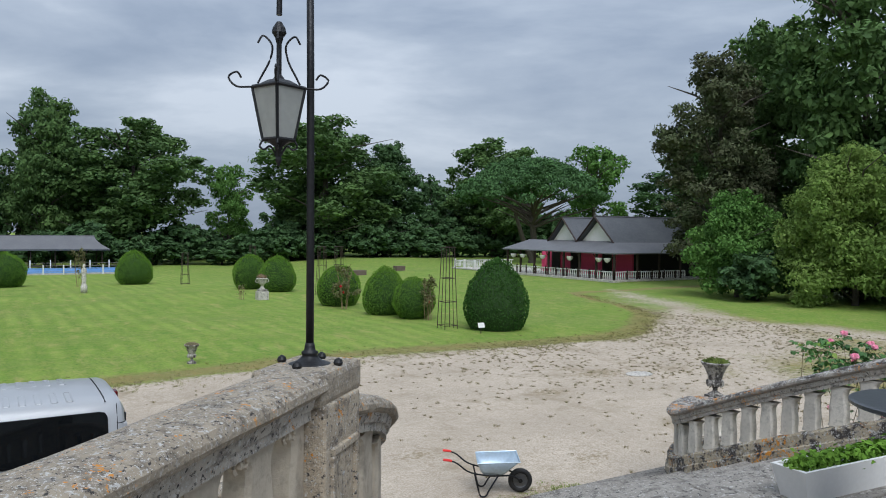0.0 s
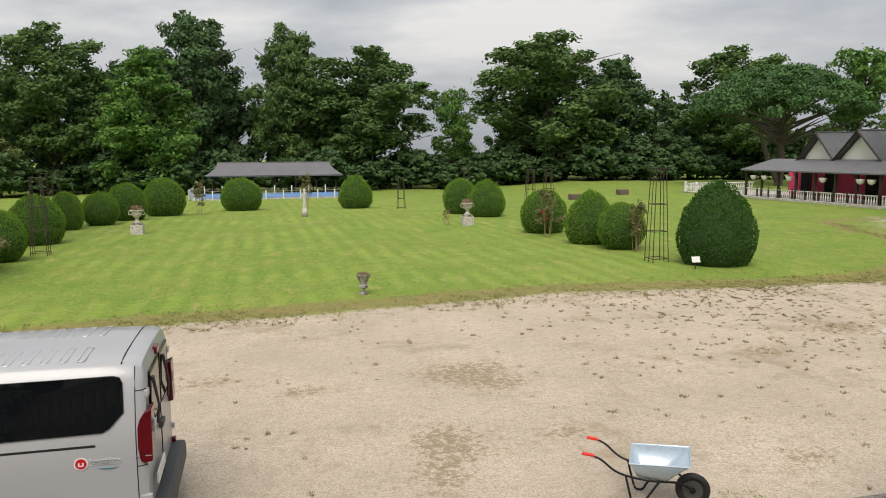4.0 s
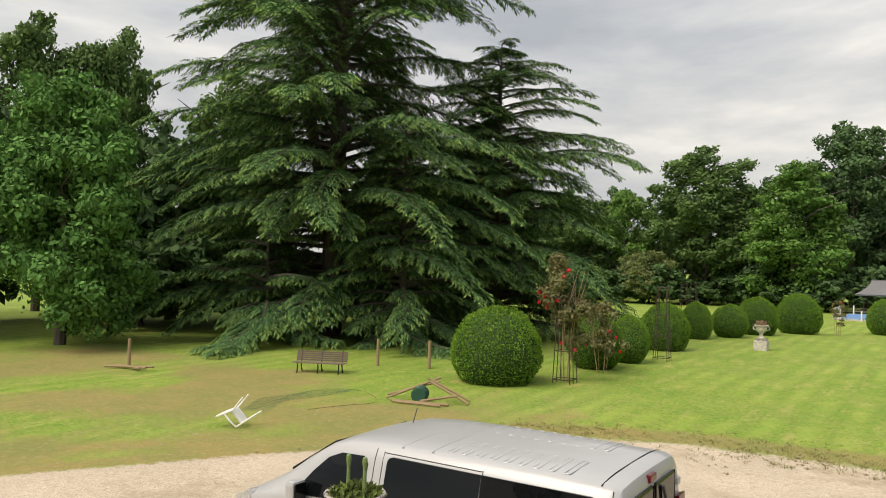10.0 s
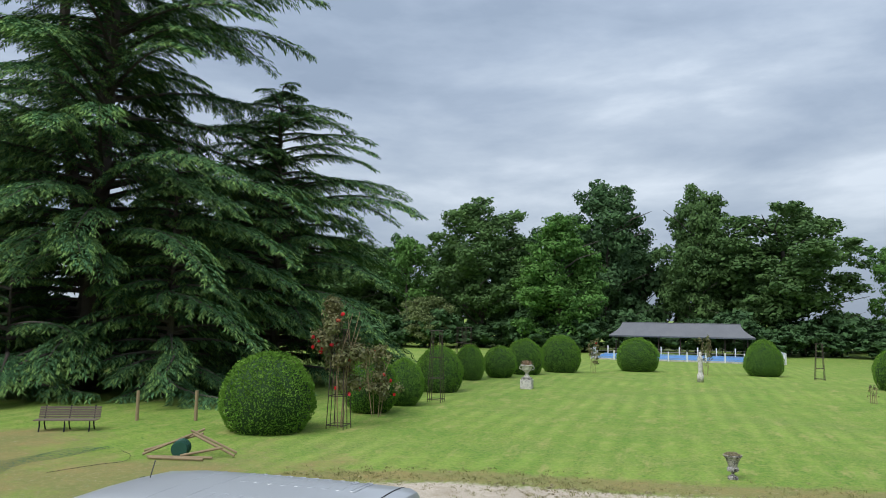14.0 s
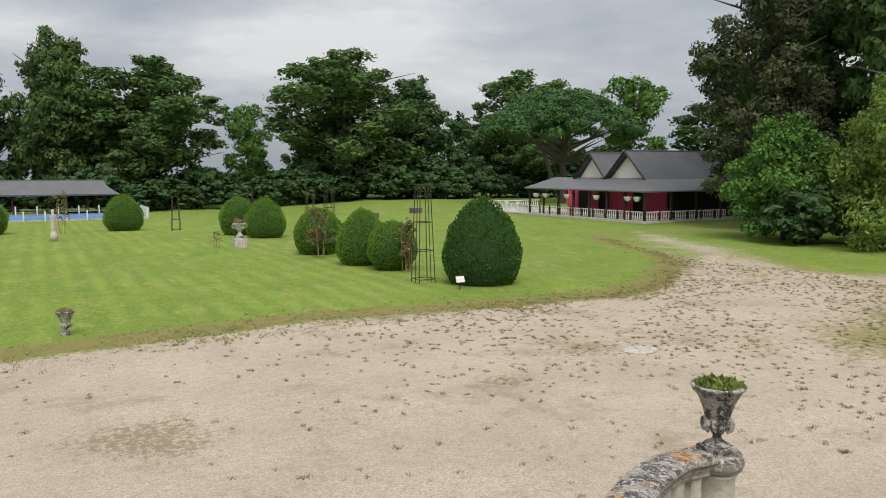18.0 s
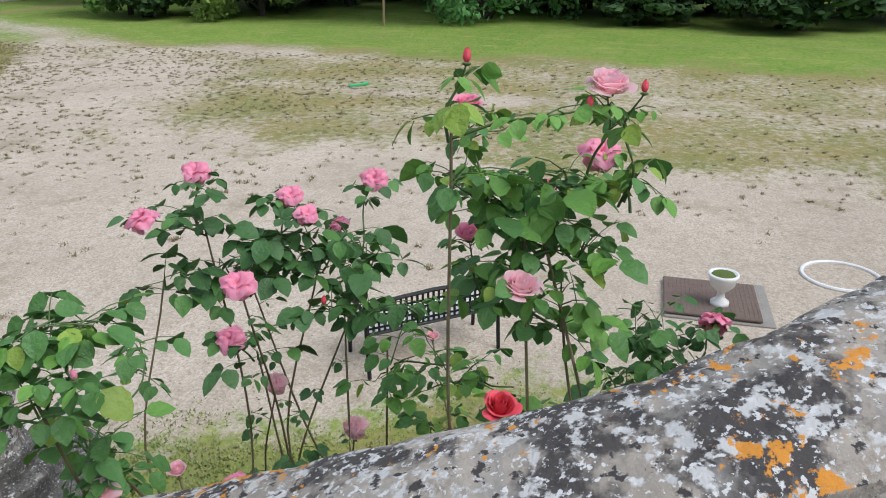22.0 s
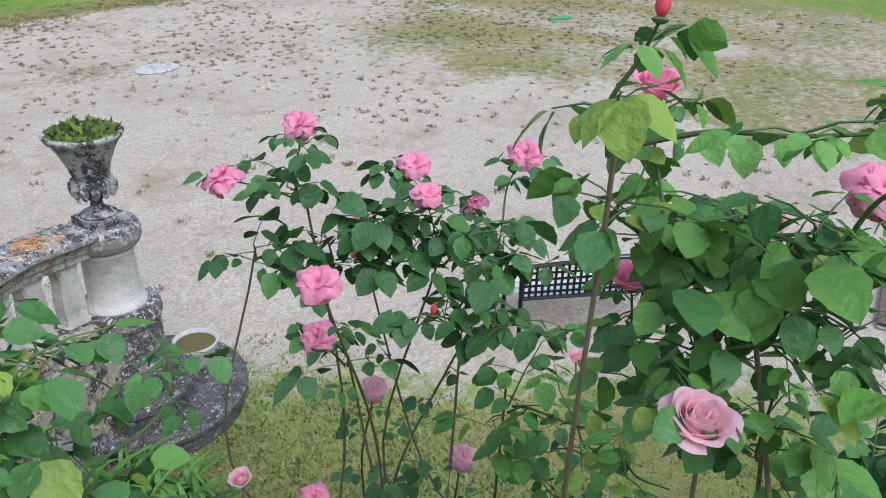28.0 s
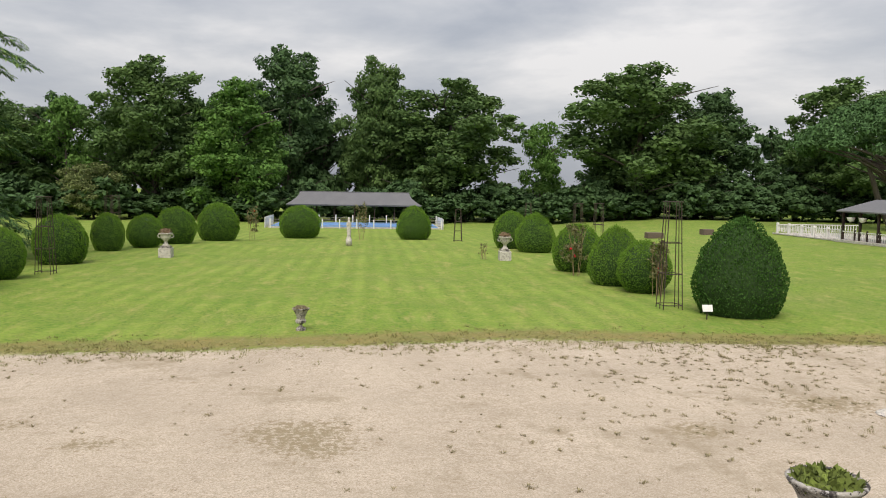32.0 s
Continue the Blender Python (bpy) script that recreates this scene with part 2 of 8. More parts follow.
M["leaf_f"] = mat("locust_leaf", (0.15, 0.33, 0.11), 0.8, spec=0.15, var=(0.22, 0.41, 0.14), scale=0.3, fine=1.5, bump=0, island=0.3, trans=0.4)
M["leaf_y"] = mat("yellow_leaf", (0.23, 0.32, 0.08), 0.8, spec=0.15, var=(0.14, 0.25, 0.055), scale=0.35, fine=1.5, bump=0, island=0.3, trans=0.4)
M["needle"] = mat("cedar_needle", (0.068, 0.142, 0.06), 0.85, spec=0.05, var=(0.11, 0.20, 0.07), scale=0.3, fine=1.5, bump=0, island=0.45, trans=0.1)
M["needle_tip"] = mat("fresh_cedar_needle", (0.16, 0.26, 0.075), 0.85, spec=0.05, var=(0.205, 0.31, 0.09), scale=0.3, fine=1.5, bump=0, island=0.35, trans=0.12)
M["pine"] = mat("pine_needle", (0.075, 0.15, 0.05), 0.8, spec=0.15, var=(0.035, 0.08, 0.03), scale=0.3, fine=1.5, bump=0, island=0.4)
M["iron"] = mat("black_iron", (0.012, 0.012, 0.014), 0.45, 0.3, var=(0.03, 0.03, 0.03), fine=60, bump=0.15)
M["rust"] = mat("rusted_iron", (0.055, 0.045, 0.038), 0.8, 0.2, var=(0.09, 0.055, 0.035), fine=40, bump=0.2)
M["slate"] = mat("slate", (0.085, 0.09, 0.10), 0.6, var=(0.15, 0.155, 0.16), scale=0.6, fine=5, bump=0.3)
# lighter copy of the slate, with the light put into its colour
M["slate_lit"] = mat("lit_slate", (0.13, 0.13, 0.14), 0.6, var=(0.2, 0.2, 0.2), scale=0.8, fine=6, bump=0.3)
M["render_wall"] = mat("cream_render", (0.86, 0.83, 0.77), 0.9, var=(0.76, 0.72, 0.65), bump=0.1)
M["pink_wall"] = mat("pink_render", (0.72, 0.09, 0.19), 0.9, var=(0.6, 0.07, 0.15), bump=0.1)
M["dark_wood"] = mat("dark_timber", (0.035, 0.022, 0.018), 0.7, var=(0.06, 0.04, 0.03), fine=30)
M["old_wood"] = mat("grey_timber", (0.16, 0.12, 0.095), 0.85, var=(0.09, 0.07, 0.06), scale=6, fine=50, bump=0.4)
M["pole_wood"] = mat("pale_timber", (0.30, 0.22, 0.12), 0.85, var=(0.2, 0.15, 0.09), scale=6, fine=50, bump=0.3)
M["white_paint"] = mat("white_paint", (0.74, 0.73, 0.70), 0.5, var=(0.62, 0.61, 0.58), fine=30, bump=0.05)
M["old_white"] = mat("dirty_white_paint", (0.58, 0.56, 0.51), 0.7, var=(0.32, 0.30, 0.25), scale=9, fine=40, bump=0.15)
M["plastic_white"] = mat("white_plastic", (0.80, 0.79, 0.77), 0.35, var=(0.7, 0.69, 0.67), bump=0.02)
M["pool"] = mat("pool_cover", (0.12, 0.30, 0.62), 0.35, var=(0.2, 0.38, 0.7), scale=0.8, bump=0.1)
M["moss"] = mat("moss", (0.10, 0.14, 0.03), 0.95, var=(0.06, 0.07, 0.02), fine=30, bump=0.6, island=0.4)
M["soil"] = mat("soil", (0.06, 0.045, 0.03), 0.95, var=(0.1, 0.08, 0.05), fine=30, bump=0.8)
M["tuft"] = mat("dry_tuft", (0.30, 0.255, 0.155), 0.9, var=(0.22, 0.20, 0.10), scale=0.5, bump=0, island=0.4)
M["fresh_tuft"] = mat("green_tuft", (0.21, 0.27, 0.075), 0.9, var=(0.27, 0.25, 0.11), scale=0.5, bump=0, island=0.4)
M["verge"] = mat("verge_grass", (0.22, 0.225, 0.075), 0.9, var=(0.28, 0.23, 0.11), scale=0.7, bump=0, island=0.35)
# near-black that stands for the shade inside the pavilion
M["inner_shade"] = mat("painted_inner_shade", (0.02, 0.018, 0.017), 0.9, bump=0)

M["dark_glass"] = mat("tinted_glass", (0.004, 0.005, 0.006), 0.03, var=(0.004, 0.005, 0.006), bump=0, spec=0.3)
M["frosted"] = mat("frosted_glass", (0.62, 0.63, 0.6), 0.5, var=(0.45, 0.46, 0.44), scale=8, fine=30, bump=0, trans=0.5)
M["terracotta"] = mat("terracotta", (0.42, 0.17, 0.09), 0.8, var=(0.3, 0.13, 0.08), fine=30)
M["red_petal"] = mat("red_petal", (0.65, 0.015, 0.02), 0.5, var=(0.4, 0.01, 0.02), bump=0, trans=0.2)
M["dry_flower"] = mat("dry_flower", (0.28, 0.17, 0.11), 0.9, var=(0.12, 0.14, 0.05), fine=20, bump=0, island=0.4)
M["fresh_moss"] = mat("fresh_moss", (0.17, 0.22, 0.045), 0.95, var=(0.08, 0.10, 0.03), fine=30, bump=0, island=0.4)
M["succulent"] = mat("succulent", (0.17, 0.24, 0.08), 0.7, var=(0.1, 0.17, 0.06), fine=60, bump=0.5)
M["rose_leaf"] = mat("rose_leaf", (0.12, 0.265, 0.055), 0.36, var=(0.23, 0.37, 0.075), scale=4, fine=60, bump=0.25, trans=0.18, vary=0.28)
M["zinc"] = mat("galvanised_steel", (0.55, 0.66, 0.76), 0.4, 0.55, var=(0.42, 0.47, 0.5), scale=5, fine=30, bump=0.05)
M["zinc_dark"] = mat("dull_steel", (0.2, 0.2, 0.21), 0.4, 0.8, var=(0.12, 0.12, 0.12), bump=0.05)
M["rubber"] = mat("rubber", (0.012, 0.012, 0.013), 0.7, var=(0.03, 0.028, 0.026), fine=60, bump=0.3)
M["red_grip"] = mat("red_plastic", (0.75, 0.04, 0.03), 0.4, var=(0.6, 0.03, 0.03), bump=0)
M["van_paint"] = mat("silver_paint", (0.40, 0.41, 0.425), 0.38, 0.08, var=(0.37, 0.37, 0.38), scale=1.2, fine=200, bump=0.0, amount=0.4, spec=0.5)
M["grey_trim"] = mat("grey_plastic", (0.05, 0.052, 0.055), 0.6, var=(0.08, 0.08, 0.08), fine=80, bump=0.1)
M["tail_red"] = mat("red_lens", (0.08, 0.003, 0.006), 0.15, var=(0.15, 0.005, 0.01), scale=9, bump=0)
M["clear_lens"] = mat("clear_lens", (0.5, 0.5, 0.5), 0.12, 0.2, var=(0.1, 0.1, 0.11), scale=9, bump=0)
M["netting_blue"] = mat("blue_green_print", (0.05, 0.22, 0.28), 0.5, bump=0)
M["van_paint"].node_tree.nodes["Principled BSDF"].inputs["Coat Weight"].default_value = 0.3
M["seam"] = mat("panel_gap", (0.01, 0.01, 0.01), 0.8, bump=0)
M["ink"] = mat("dark_ink", (0.03, 0.05, 0.08), 0.5, bump=0)
M["green_wire"] = mat("green_wire", (0.015, 0.07, 0.045), 0.5, var=(0.03, 0.1, 0.06), fine=40, bump=0.4)
M["green_plastic"] = mat("green_plastic", (0.05, 0.55, 0.22), 0.4, bump=0)
M["pebble"] = mat("pebble_bed", (0.36, 0.33, 0.29), 0.9, var=(0.2, 0.19, 0.17), fine=60, bump=1.0)
M["rust_plate"] = mat("rusty_plate", (0.15, 0.105, 0.085), 0.85, 0.1, var=(0.22, 0.17, 0.14), fine=30, bump=0.4)
M["soil_moss"] = mat("brown_moss", (0.16, 0.12, 0.04), 0.95, var=(0.08, 0.1, 0.03), fine=60, bump=0.8)
M["slate_metal"] = mat("dark_tabletop", (0.06, 0.065, 0.075), 0.35, 0.2, var=(0.09, 0.095, 0.1), fine=30, bump=0.05)
M["steel_grey"] = mat("grey_steel", (0.22, 0.21, 0.19), 0.5, 0.5, var=(0.15, 0.14, 0.13), bump=0.05)
M["pink"] = mat("pink_petal", (0.97, 0.43, 0.57), 0.55, var=(0.94, 0.29, 0.45), scale=14, fine=60, bump=0.1, trans=0.4, island=0.14)
M["pale_pink"] = mat("pale_pink_petal", (0.99, 0.70, 0.74), 0.55, var=(0.98, 0.54, 0.61), scale=14, fine=60, bump=0.1, trans=0.55, island=0.14)
M["red_rose"] = mat("red_rose_petal", (0.55, 0.012, 0.02), 0.5, var=(0.4, 0.01, 0.015), scale=14, bump=0, trans=0.15, island=0.2)
M["coral"] = mat("coral_petal", (0.80, 0.10, 0.13), 0.5, var=(0.7, 0.05, 0.09), scale=14, fine=60, bump=0.1, trans=0.2)
M["cane"] = mat("rose_cane", (0.20, 0.15, 0.085), 0.7, var=(0.13, 0.15, 0.06), scale=8, fine=60, bump=0.3)
M["sepal"] = mat("sepal", (0.07, 0.14, 0.035), 0.6, var=(0.12, 0.13, 0.05), bump=0)
M["strap"] = mat("strap_leaf", (0.035, 0.10, 0.03), 0.45, var=(0.07, 0.15, 0.04), scale=8, bump=0, trans=0.15, vary=0.25)
M["magenta"] = mat("magenta_petal", (0.45, 0.02, 0.22), 0.6, var=(0.55, 0.05, 0.3), bump=0)


# ---- mesh helpers ----
def mesh_from(name, verts, faces, materials, smooth=False, face_mats=None):
    me = bpy.data.meshes.new(name)
    me.from_pydata([tuple(v) for v in verts], [], [tuple(f) for f in faces])
    for k in materials if isinstance(materials, (list, tuple)) else [materials]:
        me.materials.append(k)
    if face_mats is not None:
        me.polygons.foreach_set("material_index", face_mats)
    if smooth:
        me.polygons.foreach_set("use_smooth", [True] * len(me.polygons))
    me.update()
    return me


def part(name, bm, material, parent=None, label="", at=None, smooth=False):
    """Links a bmesh or mesh as one object under parent; at: its pose in the parent."""
    if isinstance(bm, bmesh.types.BMesh):
        me = bpy.data.meshes.new(name)
        bm.to_mesh(me)
        bm.free()
        me.materials.append(material)
        if smooth:
            me.polygons.foreach_set("use_smooth", [True] * len(me.polygons))
    else:
        me = bm
        if material is not None and not me.materials:
            me.materials.append(material)
    ob = new(name, me)
    if parent is not None:
        ob.parent = parent
    if at is not None:
        ob.matrix_basis = at
    if label:
        ob["label"] = label
    return ob


def thing(name, m, label, category, group="", kind=""):
    ob = new(name)
    ob.empty_display_size = 0.1
    ob.matrix_basis = m
    return tagged(ob, label, category, group, kind)


def T(x, y, z):
    return Matrix.Translation((x, y, z))


def add_box(bm, cx, cy, cz, sx, sy, sz, bevel=0.0, rot=None):
    """A box with centre and full sizes, edges bevelled."""
    r = bmesh.ops.create_cube(bm, size=1.0)
    vs = r["verts"]
    m = T(cx, cy, cz) @ (rot or Matrix.Identity(4)) @ Matrix.Diagonal((sx, sy, sz, 1))
    bmesh.ops.transform(bm, matrix=m, verts=vs)
    if bevel:
        es = list({e for v in vs for e in v.link_edges})
        bmesh.ops.bevel(bm, geom=es, offset=bevel, segments=2, affect="EDGES", profile=0.6)
    return bm


def box(cx, cy, cz, sx, sy, sz, bevel=0.0, rot=None):
    return add_box(bmesh.new(), cx, cy, cz, sx, sy, sz, bevel, rot)


def lathe(profile, seg=24, bm=None, center=(0, 0)):
    """A turned body from (radius, height) pairs."""
    bm = bm or bmesh.new()
    rings = []
    for r, z in profile:
        rings.append([bm.verts.new((center[0] + r * math.cos(2 * math.pi * k / seg), center[1] + r * math.sin(2 * math.pi * k / seg), z)) for k in range(seg)])
    for a, b in zip(rings, rings[1:]):
        for k in range(seg):
            bm.faces.new((a[k], a[(k + 1) % seg], b[(k + 1) % seg], b[k]))
    bm.faces.new(list(reversed(rings[0])))
    bm.faces.new(rings[-1])
    return bm


def tube(points, radii, seg=6, bm=None):
    """A round bar along points, with a radius for each."""
    bm = bm or bmesh.new()
    pts = [Vector(p) for p in points]
    if not isinstance(radii, (list, tuple)):
        radii = [radii] * len(pts)
    radii = [float(r) for r in radii]
    rings, up = [], Vector((0, 0, 1))
    for i, p in enumerate(pts):
        d = (pts[min(i + 1, len(pts) - 1)] - pts[max(i - 1, 0)]).normalized()
        a = d.cross(up if abs(d.z) < 0.95 else Vector((1, 0, 0))).normalized()
        b = d.cross(a)
        rings.append([bm.verts.new(p + radii[i] * (math.cos(2 * math.pi * k / seg) * a + math.sin(2 * math.pi * k / seg) * b)) for k in range(seg)])
    for a, b in zip(rings, rings[1:]):
        for k in range(seg):
            bm.faces.new((a[k], b[k], b[(k + 1) % seg], a[(k + 1) % seg]))
    bm.faces.new(rings[0])
    bm.faces.new(list(reversed(rings[-1])))
    return bm


def spline(points, per=8):
    """A smooth line through the points."""
    p = [Vector(points[0]) * 2 - Vector(points[1])] + [Vector(q) for q in points] + [Vector(points[-1]) * 2 - Vector(points[-2])]
    out = []
    for i in range(1, len(p) - 2):
        for k in range(per):
            t = k / per
            a, b, c, d = p[i - 1], p[i], p[i + 1], p[i + 2]
            out.append(0.5 * (2 * b + (c - a) * t + (2 * a - 5 * b + 4 * c - d) * t * t + (3 * b - a - 3 * c + d) * t**3))
    return out + [p[-2]]


def sweep(path, profile, jitter=0.0, seed=1):
    """Carries a closed (across, height) outline along a path; the outline stays upright."""
    rnd = random.Random(seed)
    bm = bmesh.new()
    rings = []
    for i, p in enumerate(path):
        d = path[min(i + 1, len(path) - 1)] - path[max(i - 1, 0)]
        d.z = 0
        d.normalize()
        side = Vector((d.y, -d.x, 0))
        rings.append([bm.verts.new(p + side * (a + rnd.uniform(-jitter, jitter)) + Vector((0, 0, h + rnd.uniform(-jitter, jitter)))) for a, h in profile])
    n = len(profile)
    for a, b in zip(rings, rings[1:]):
        for k in range(n):
            bm.faces.new((a[k], a[(k + 1) % n], b[(k + 1) % n], b[k]))
    bm.faces.new(list(reversed(rings[0])))
    bm.faces.new(rings[-1])
    bmesh.ops.recalc_face_normals(bm, faces=bm.faces)
    return bm


# ---- ground ----
EDGE_X = [-16, -12.9, -10.5, -8.4, -4.3, 1.4, 6.5, 12.8, 16.8, 19.0, 21.1, 22.8, 24.3, 26.4, 27.2, 30.2]
EDGE_Y = [3.0, 8.0, 11.5, 15.7, 16.9, 17.5, 18.3, 17.7, 17.6, 18.5, 20.2, 21.6, 23.1, 26.7, 29.4, 35.0]


def land(x, y):
    """Height of the park: level before the house, falling gently towards the pool."""
    return float(np.interp(y, [25, 40, 50, 62, 85, 100], [0, -0.2, -0.22, -0.55, -1.0, -1.2])) * (1 - min(1.0, max(0.0, (x - 26) / 16)))


def ground_masks(x, y):
    """Shares of sand and of dry worn turf at a place."""
    n = noise.noise((x * 0.25, y * 0.25, 3.1)) * 0.5 + noise.noise((x * 0.8, y * 0.8, 7.7)) * 0.25
    e = np.interp(x, EDGE_X, EDGE_Y)
    d = e - y + 0.5 * n
    sand = min(1.0, max(0.0, d / 0.9 + 0.3))
    dry = max(0.0, 1.0 - abs(d + 0.55) / 1.3)
    if x < -6:
        dry = max(dry, min(1.0, max(0.0, (21.0 - y + 3 * n) / 4)) * min(1.0, (-6 - x) / 3 + 0.2) * (0.66 + 1.5 * n))
    if x > 11:
        m = noise.noise((x * 0.45, y * 0.45, 1.3)) + 0.6 * noise.noise((x * 1.3, y * 1.3, 4.4))
        track = max(0.0, 1 - abs(x - 20.4 - 0.09 * (y - 4) + 1.6 * n + 0.5 * m) / (1.9 + m)) if y < 12 else 0.0
        lane_x = np.interp(y, [8, 13, 17, 21, 25, 31, 38, 44], [13, 17, 20, 24.5, 28.5, 31.4, 35.5, 40])
        lane = max(0.0, 1 - abs(x - lane_x + 0.9 * n) / 3.4) if 8 < y < 42 else 0.0
        worn = min(1.0, max(0.0, (x - 13.2 + 1.5 * m) / 2.6)) * min(1.0, max(0.0, (13.5 - y + 2.5 * n) / 3.5) + (0.7 if x > 23 else 0.35))
        if d > -0.4:
            sand *= 1 - worn * (0.56 + 0.2 * m)
        sand = max(sand, (0.62 + 0.25 * m) * track if d > 0 else 0.0, lane * (0.8 - 0.02 * max(0.0, y - 20)) * (1.0 if d > -2.5 else 0.3))
        far = min(1.0, max(0.0, (x - 25.5 + 4 * n) / 4.0))
        dry = max(dry, (1.0 - far) * (0.85 + 0.3 * m) if d > 0 else 0.0)
        sand *= 1 - far * 0.9 * (1 - lane)
    if y < 5.4 and 3.4 < x < 12:
        bed = min(1.0, max(0.0, (7.0 + (4.9 - y) * 0.55 - x + 1.8 * n) * 0.7)) * min(1.0, max(0.0, (5.2 - y + n) * 1.5))
        dry = max(dry, (0.55 + 0.5 * n) * bed)
        sand *= 1 - 0.8 * bed
    return sand, min(1.0, max(0.0, dry))


PATCHES = ((2.2, 11.5, 1.2, 0.8), (2.5, 10.8, 0.8, 0.5), (1.1, 8.4, 0.7, 0.9), (0.8, 7.5, 0.5, 0.6), (-0.6, 11.2, 0.5, 0.4), (-2.2, 12.1, 0.4, 0.4), (8.2, 11.4, 0.7, 0.5), (11.0, 12.6, 1.2, 0.7), (2.8, 8.4, 0.5, 0.4), (5.4, 6.7, 0.5, 0.3), (1.4, 5.85, 1.8, 0.45), (3.4, 5.8, 1.0, 0.4))


def worn_patch(x, y):
    """Share of olive-brown growth in the gravel."""
    return min(1.0, max([0.0] + [1.15 - ((x - a) / u) ** 2 - ((y - b) / w) ** 2 for a, b, u, w in PATCHES]))


def ground_material():
    m = bpy.data.materials.new("park_ground")
    m.use_nodes = True
    n, l = m.node_tree.nodes, m.node_tree.links
    b = n["Principled BSDF"]
    b.inputs["Roughness"].default_value, b.inputs["Specular IOR Level"].default_value = 0.95, 0.15
    geo = n.new("ShaderNodeNewGeometry")

    def nt(scale, detail=5, rough=0.55):
        t = n.new("ShaderNodeTexNoise")
        t.inputs["Scale"].default_value, t.inputs["Detail"].default_value, t.inputs["Roughness"].default_value = scale, detail, rough
        l.new(geo.outputs["Position"], t.inputs["Vector"])
        return t.outputs["Fac"]

    def rng(src, lo, hi, a=0.0, c=1.0):
        r = n.new("ShaderNodeMapRange")
        for k, v in (("From Min", lo), ("From Max", hi), ("To Min", a), ("To Max", c)):
            r.inputs[k].default_value = v
        l.new(src, r.inputs["Value"])
        return r.outputs[0]

    def mixc(f, a, c):
        x = n.new("ShaderNodeMix")
        x.data_type = "RGBA"
        l.new(f, x.inputs["Factor"])
        for s, v in (("A", a), ("B", c)):
            if isinstance(v, tuple):
                x.inputs[s].default_value = (*v, 1)
            else:
                l.new(v, x.inputs[s])
        return x.outputs["Result"]

    def math2(op, a, c):
        x = n.new("ShaderNodeMath")
        x.operation = op
        for k, v in enumerate((a, c)):
            if isinstance(v, float):
                x.inputs[k].default_value = v
            else:
                l.new(v, x.inputs[k])
        return x.outputs[0]

    at = n.new("ShaderNodeAttribute")
    at.attribute_name = "cover"
    sep = n.new("ShaderNodeSeparateColor")
    l.new(at.outputs["Color"], sep.inputs[0])
    sand, dry, bare = sep.outputs[0], sep.outputs[1], sep.outputs[2]
    # mown lawn with stripes
    grass = mixc(rng(nt(0.35), 0.35, 0.65), (0.175, 0.285, 0.04), (0.25, 0.345, 0.055))
    grass = mixc(rng(nt(1.6, 8, 0.7), 0.46, 0.70, 0.0, 0.85), grass, (0.34, 0.325, 0.085))
    grass = mixc(rng(nt(0.18, 3), 0.5, 0.7, 0.0, 0.5), grass, (0.24, 0.27, 0.08))
    grass = mixc(rng(nt(9.0, 12, 0.85), 0.44, 0.60), grass, (0.085, 0.165, 0.03))
    grass = mixc(rng(nt(3.2, 12, 0.85), 0.5, 0.66, 0.0, 0.55), grass, (0.30, 0.335, 0.11))
    px = n.new("ShaderNodeSeparateXYZ")
    l.new(geo.outputs["Position"], px.inputs[0])
    wob = math2("ADD", px.outputs["X"], math2("MULTIPLY", nt(0.15, 2), 0.25))
    stripe = math2("SINE", math2("MULTIPLY", wob, 7.0), 0.0)
    st = math2("MULTIPLY", rng(stripe, -0.7, 0.9), rng(nt(0.2, 3), 0.42, 0.6, 0.04, 0.34))
    st = math2("MULTIPLY", st, rng(px.outputs["X"], 12.0, 18.0, 1.0, 0.0))
    grass = mixc(st, grass, (0.33, 0.42, 0.085))
    # blades and scuffs drawn out along the mower's way
    stretch = n.new("ShaderNodeMapping")
    stretch.inputs["Scale"].default_value = (1.0, 0.3, 1.0)
    l.new(geo.outputs["Position"], stretch.inputs["Vector"])
    scuff = n.new("ShaderNodeTexNoise")
    scuff.inputs["Scale"].default_value, scuff.inputs["Detail"].default_value, scuff.inputs["Roughness"].default_value = 1.5, 12, 0.8
    l.new(stretch.outputs[0], scuff.inputs["Vector"])
    grass = mixc(rng(scuff.outputs["Fac"], 0.53, 0.66, 0.0, 0.85), grass, (0.37, 0.335, 0.12))
    # dry worn turf
    turf = mixc(rng(nt(0.55, 9, 0.7), 0.40, 0.60), (0.31, 0.235, 0.085), (0.175, 0.205, 0.055))
    turf = mixc(rng(nt(14.0, 8, 0.75), 0.42, 0.66), turf, (0.22, 0.19, 0.08))
    turf = mixc(rng(nt(2.6, 14, 0.9), 0.46, 0.6, 0.0, 0.8), turf, (0.21, 0.22, 0.075))
    turf = mixc(rng(nt(6.0, 12, 0.9), 0.51, 0.62, 0.0, 0.75), turf, (0.39, 0.30, 0.14))
    turf = mixc(rng(nt(5.0, 8, 0.75), 0.58, 0.70), turf, (0.36, 0.31, 0.22))
    # sandy gravel: pebbles, damp and brown patches
    grit = mixc(rng(nt(0.5), 0.35, 0.65), (0.67, 0.58, 0.475), (0.53, 0.455, 0.37))
    grit = mixc(rng(nt(4.5, 10, 0.8), 0.46, 0.70, 0.0, 0.7), grit, (0.38, 0.305, 0.225))
    grit = mixc(rng(nt(30.0, 8, 0.8), 0.43, 0.60, 0.0, 0.85), grit, (0.35, 0.285, 0.21))
    vor = n.new("ShaderNodeTexVoronoi")
    vor.inputs["Scale"].default_value = 28.0
    l.new(geo.outputs["Position"], vor.inputs["Vector"])
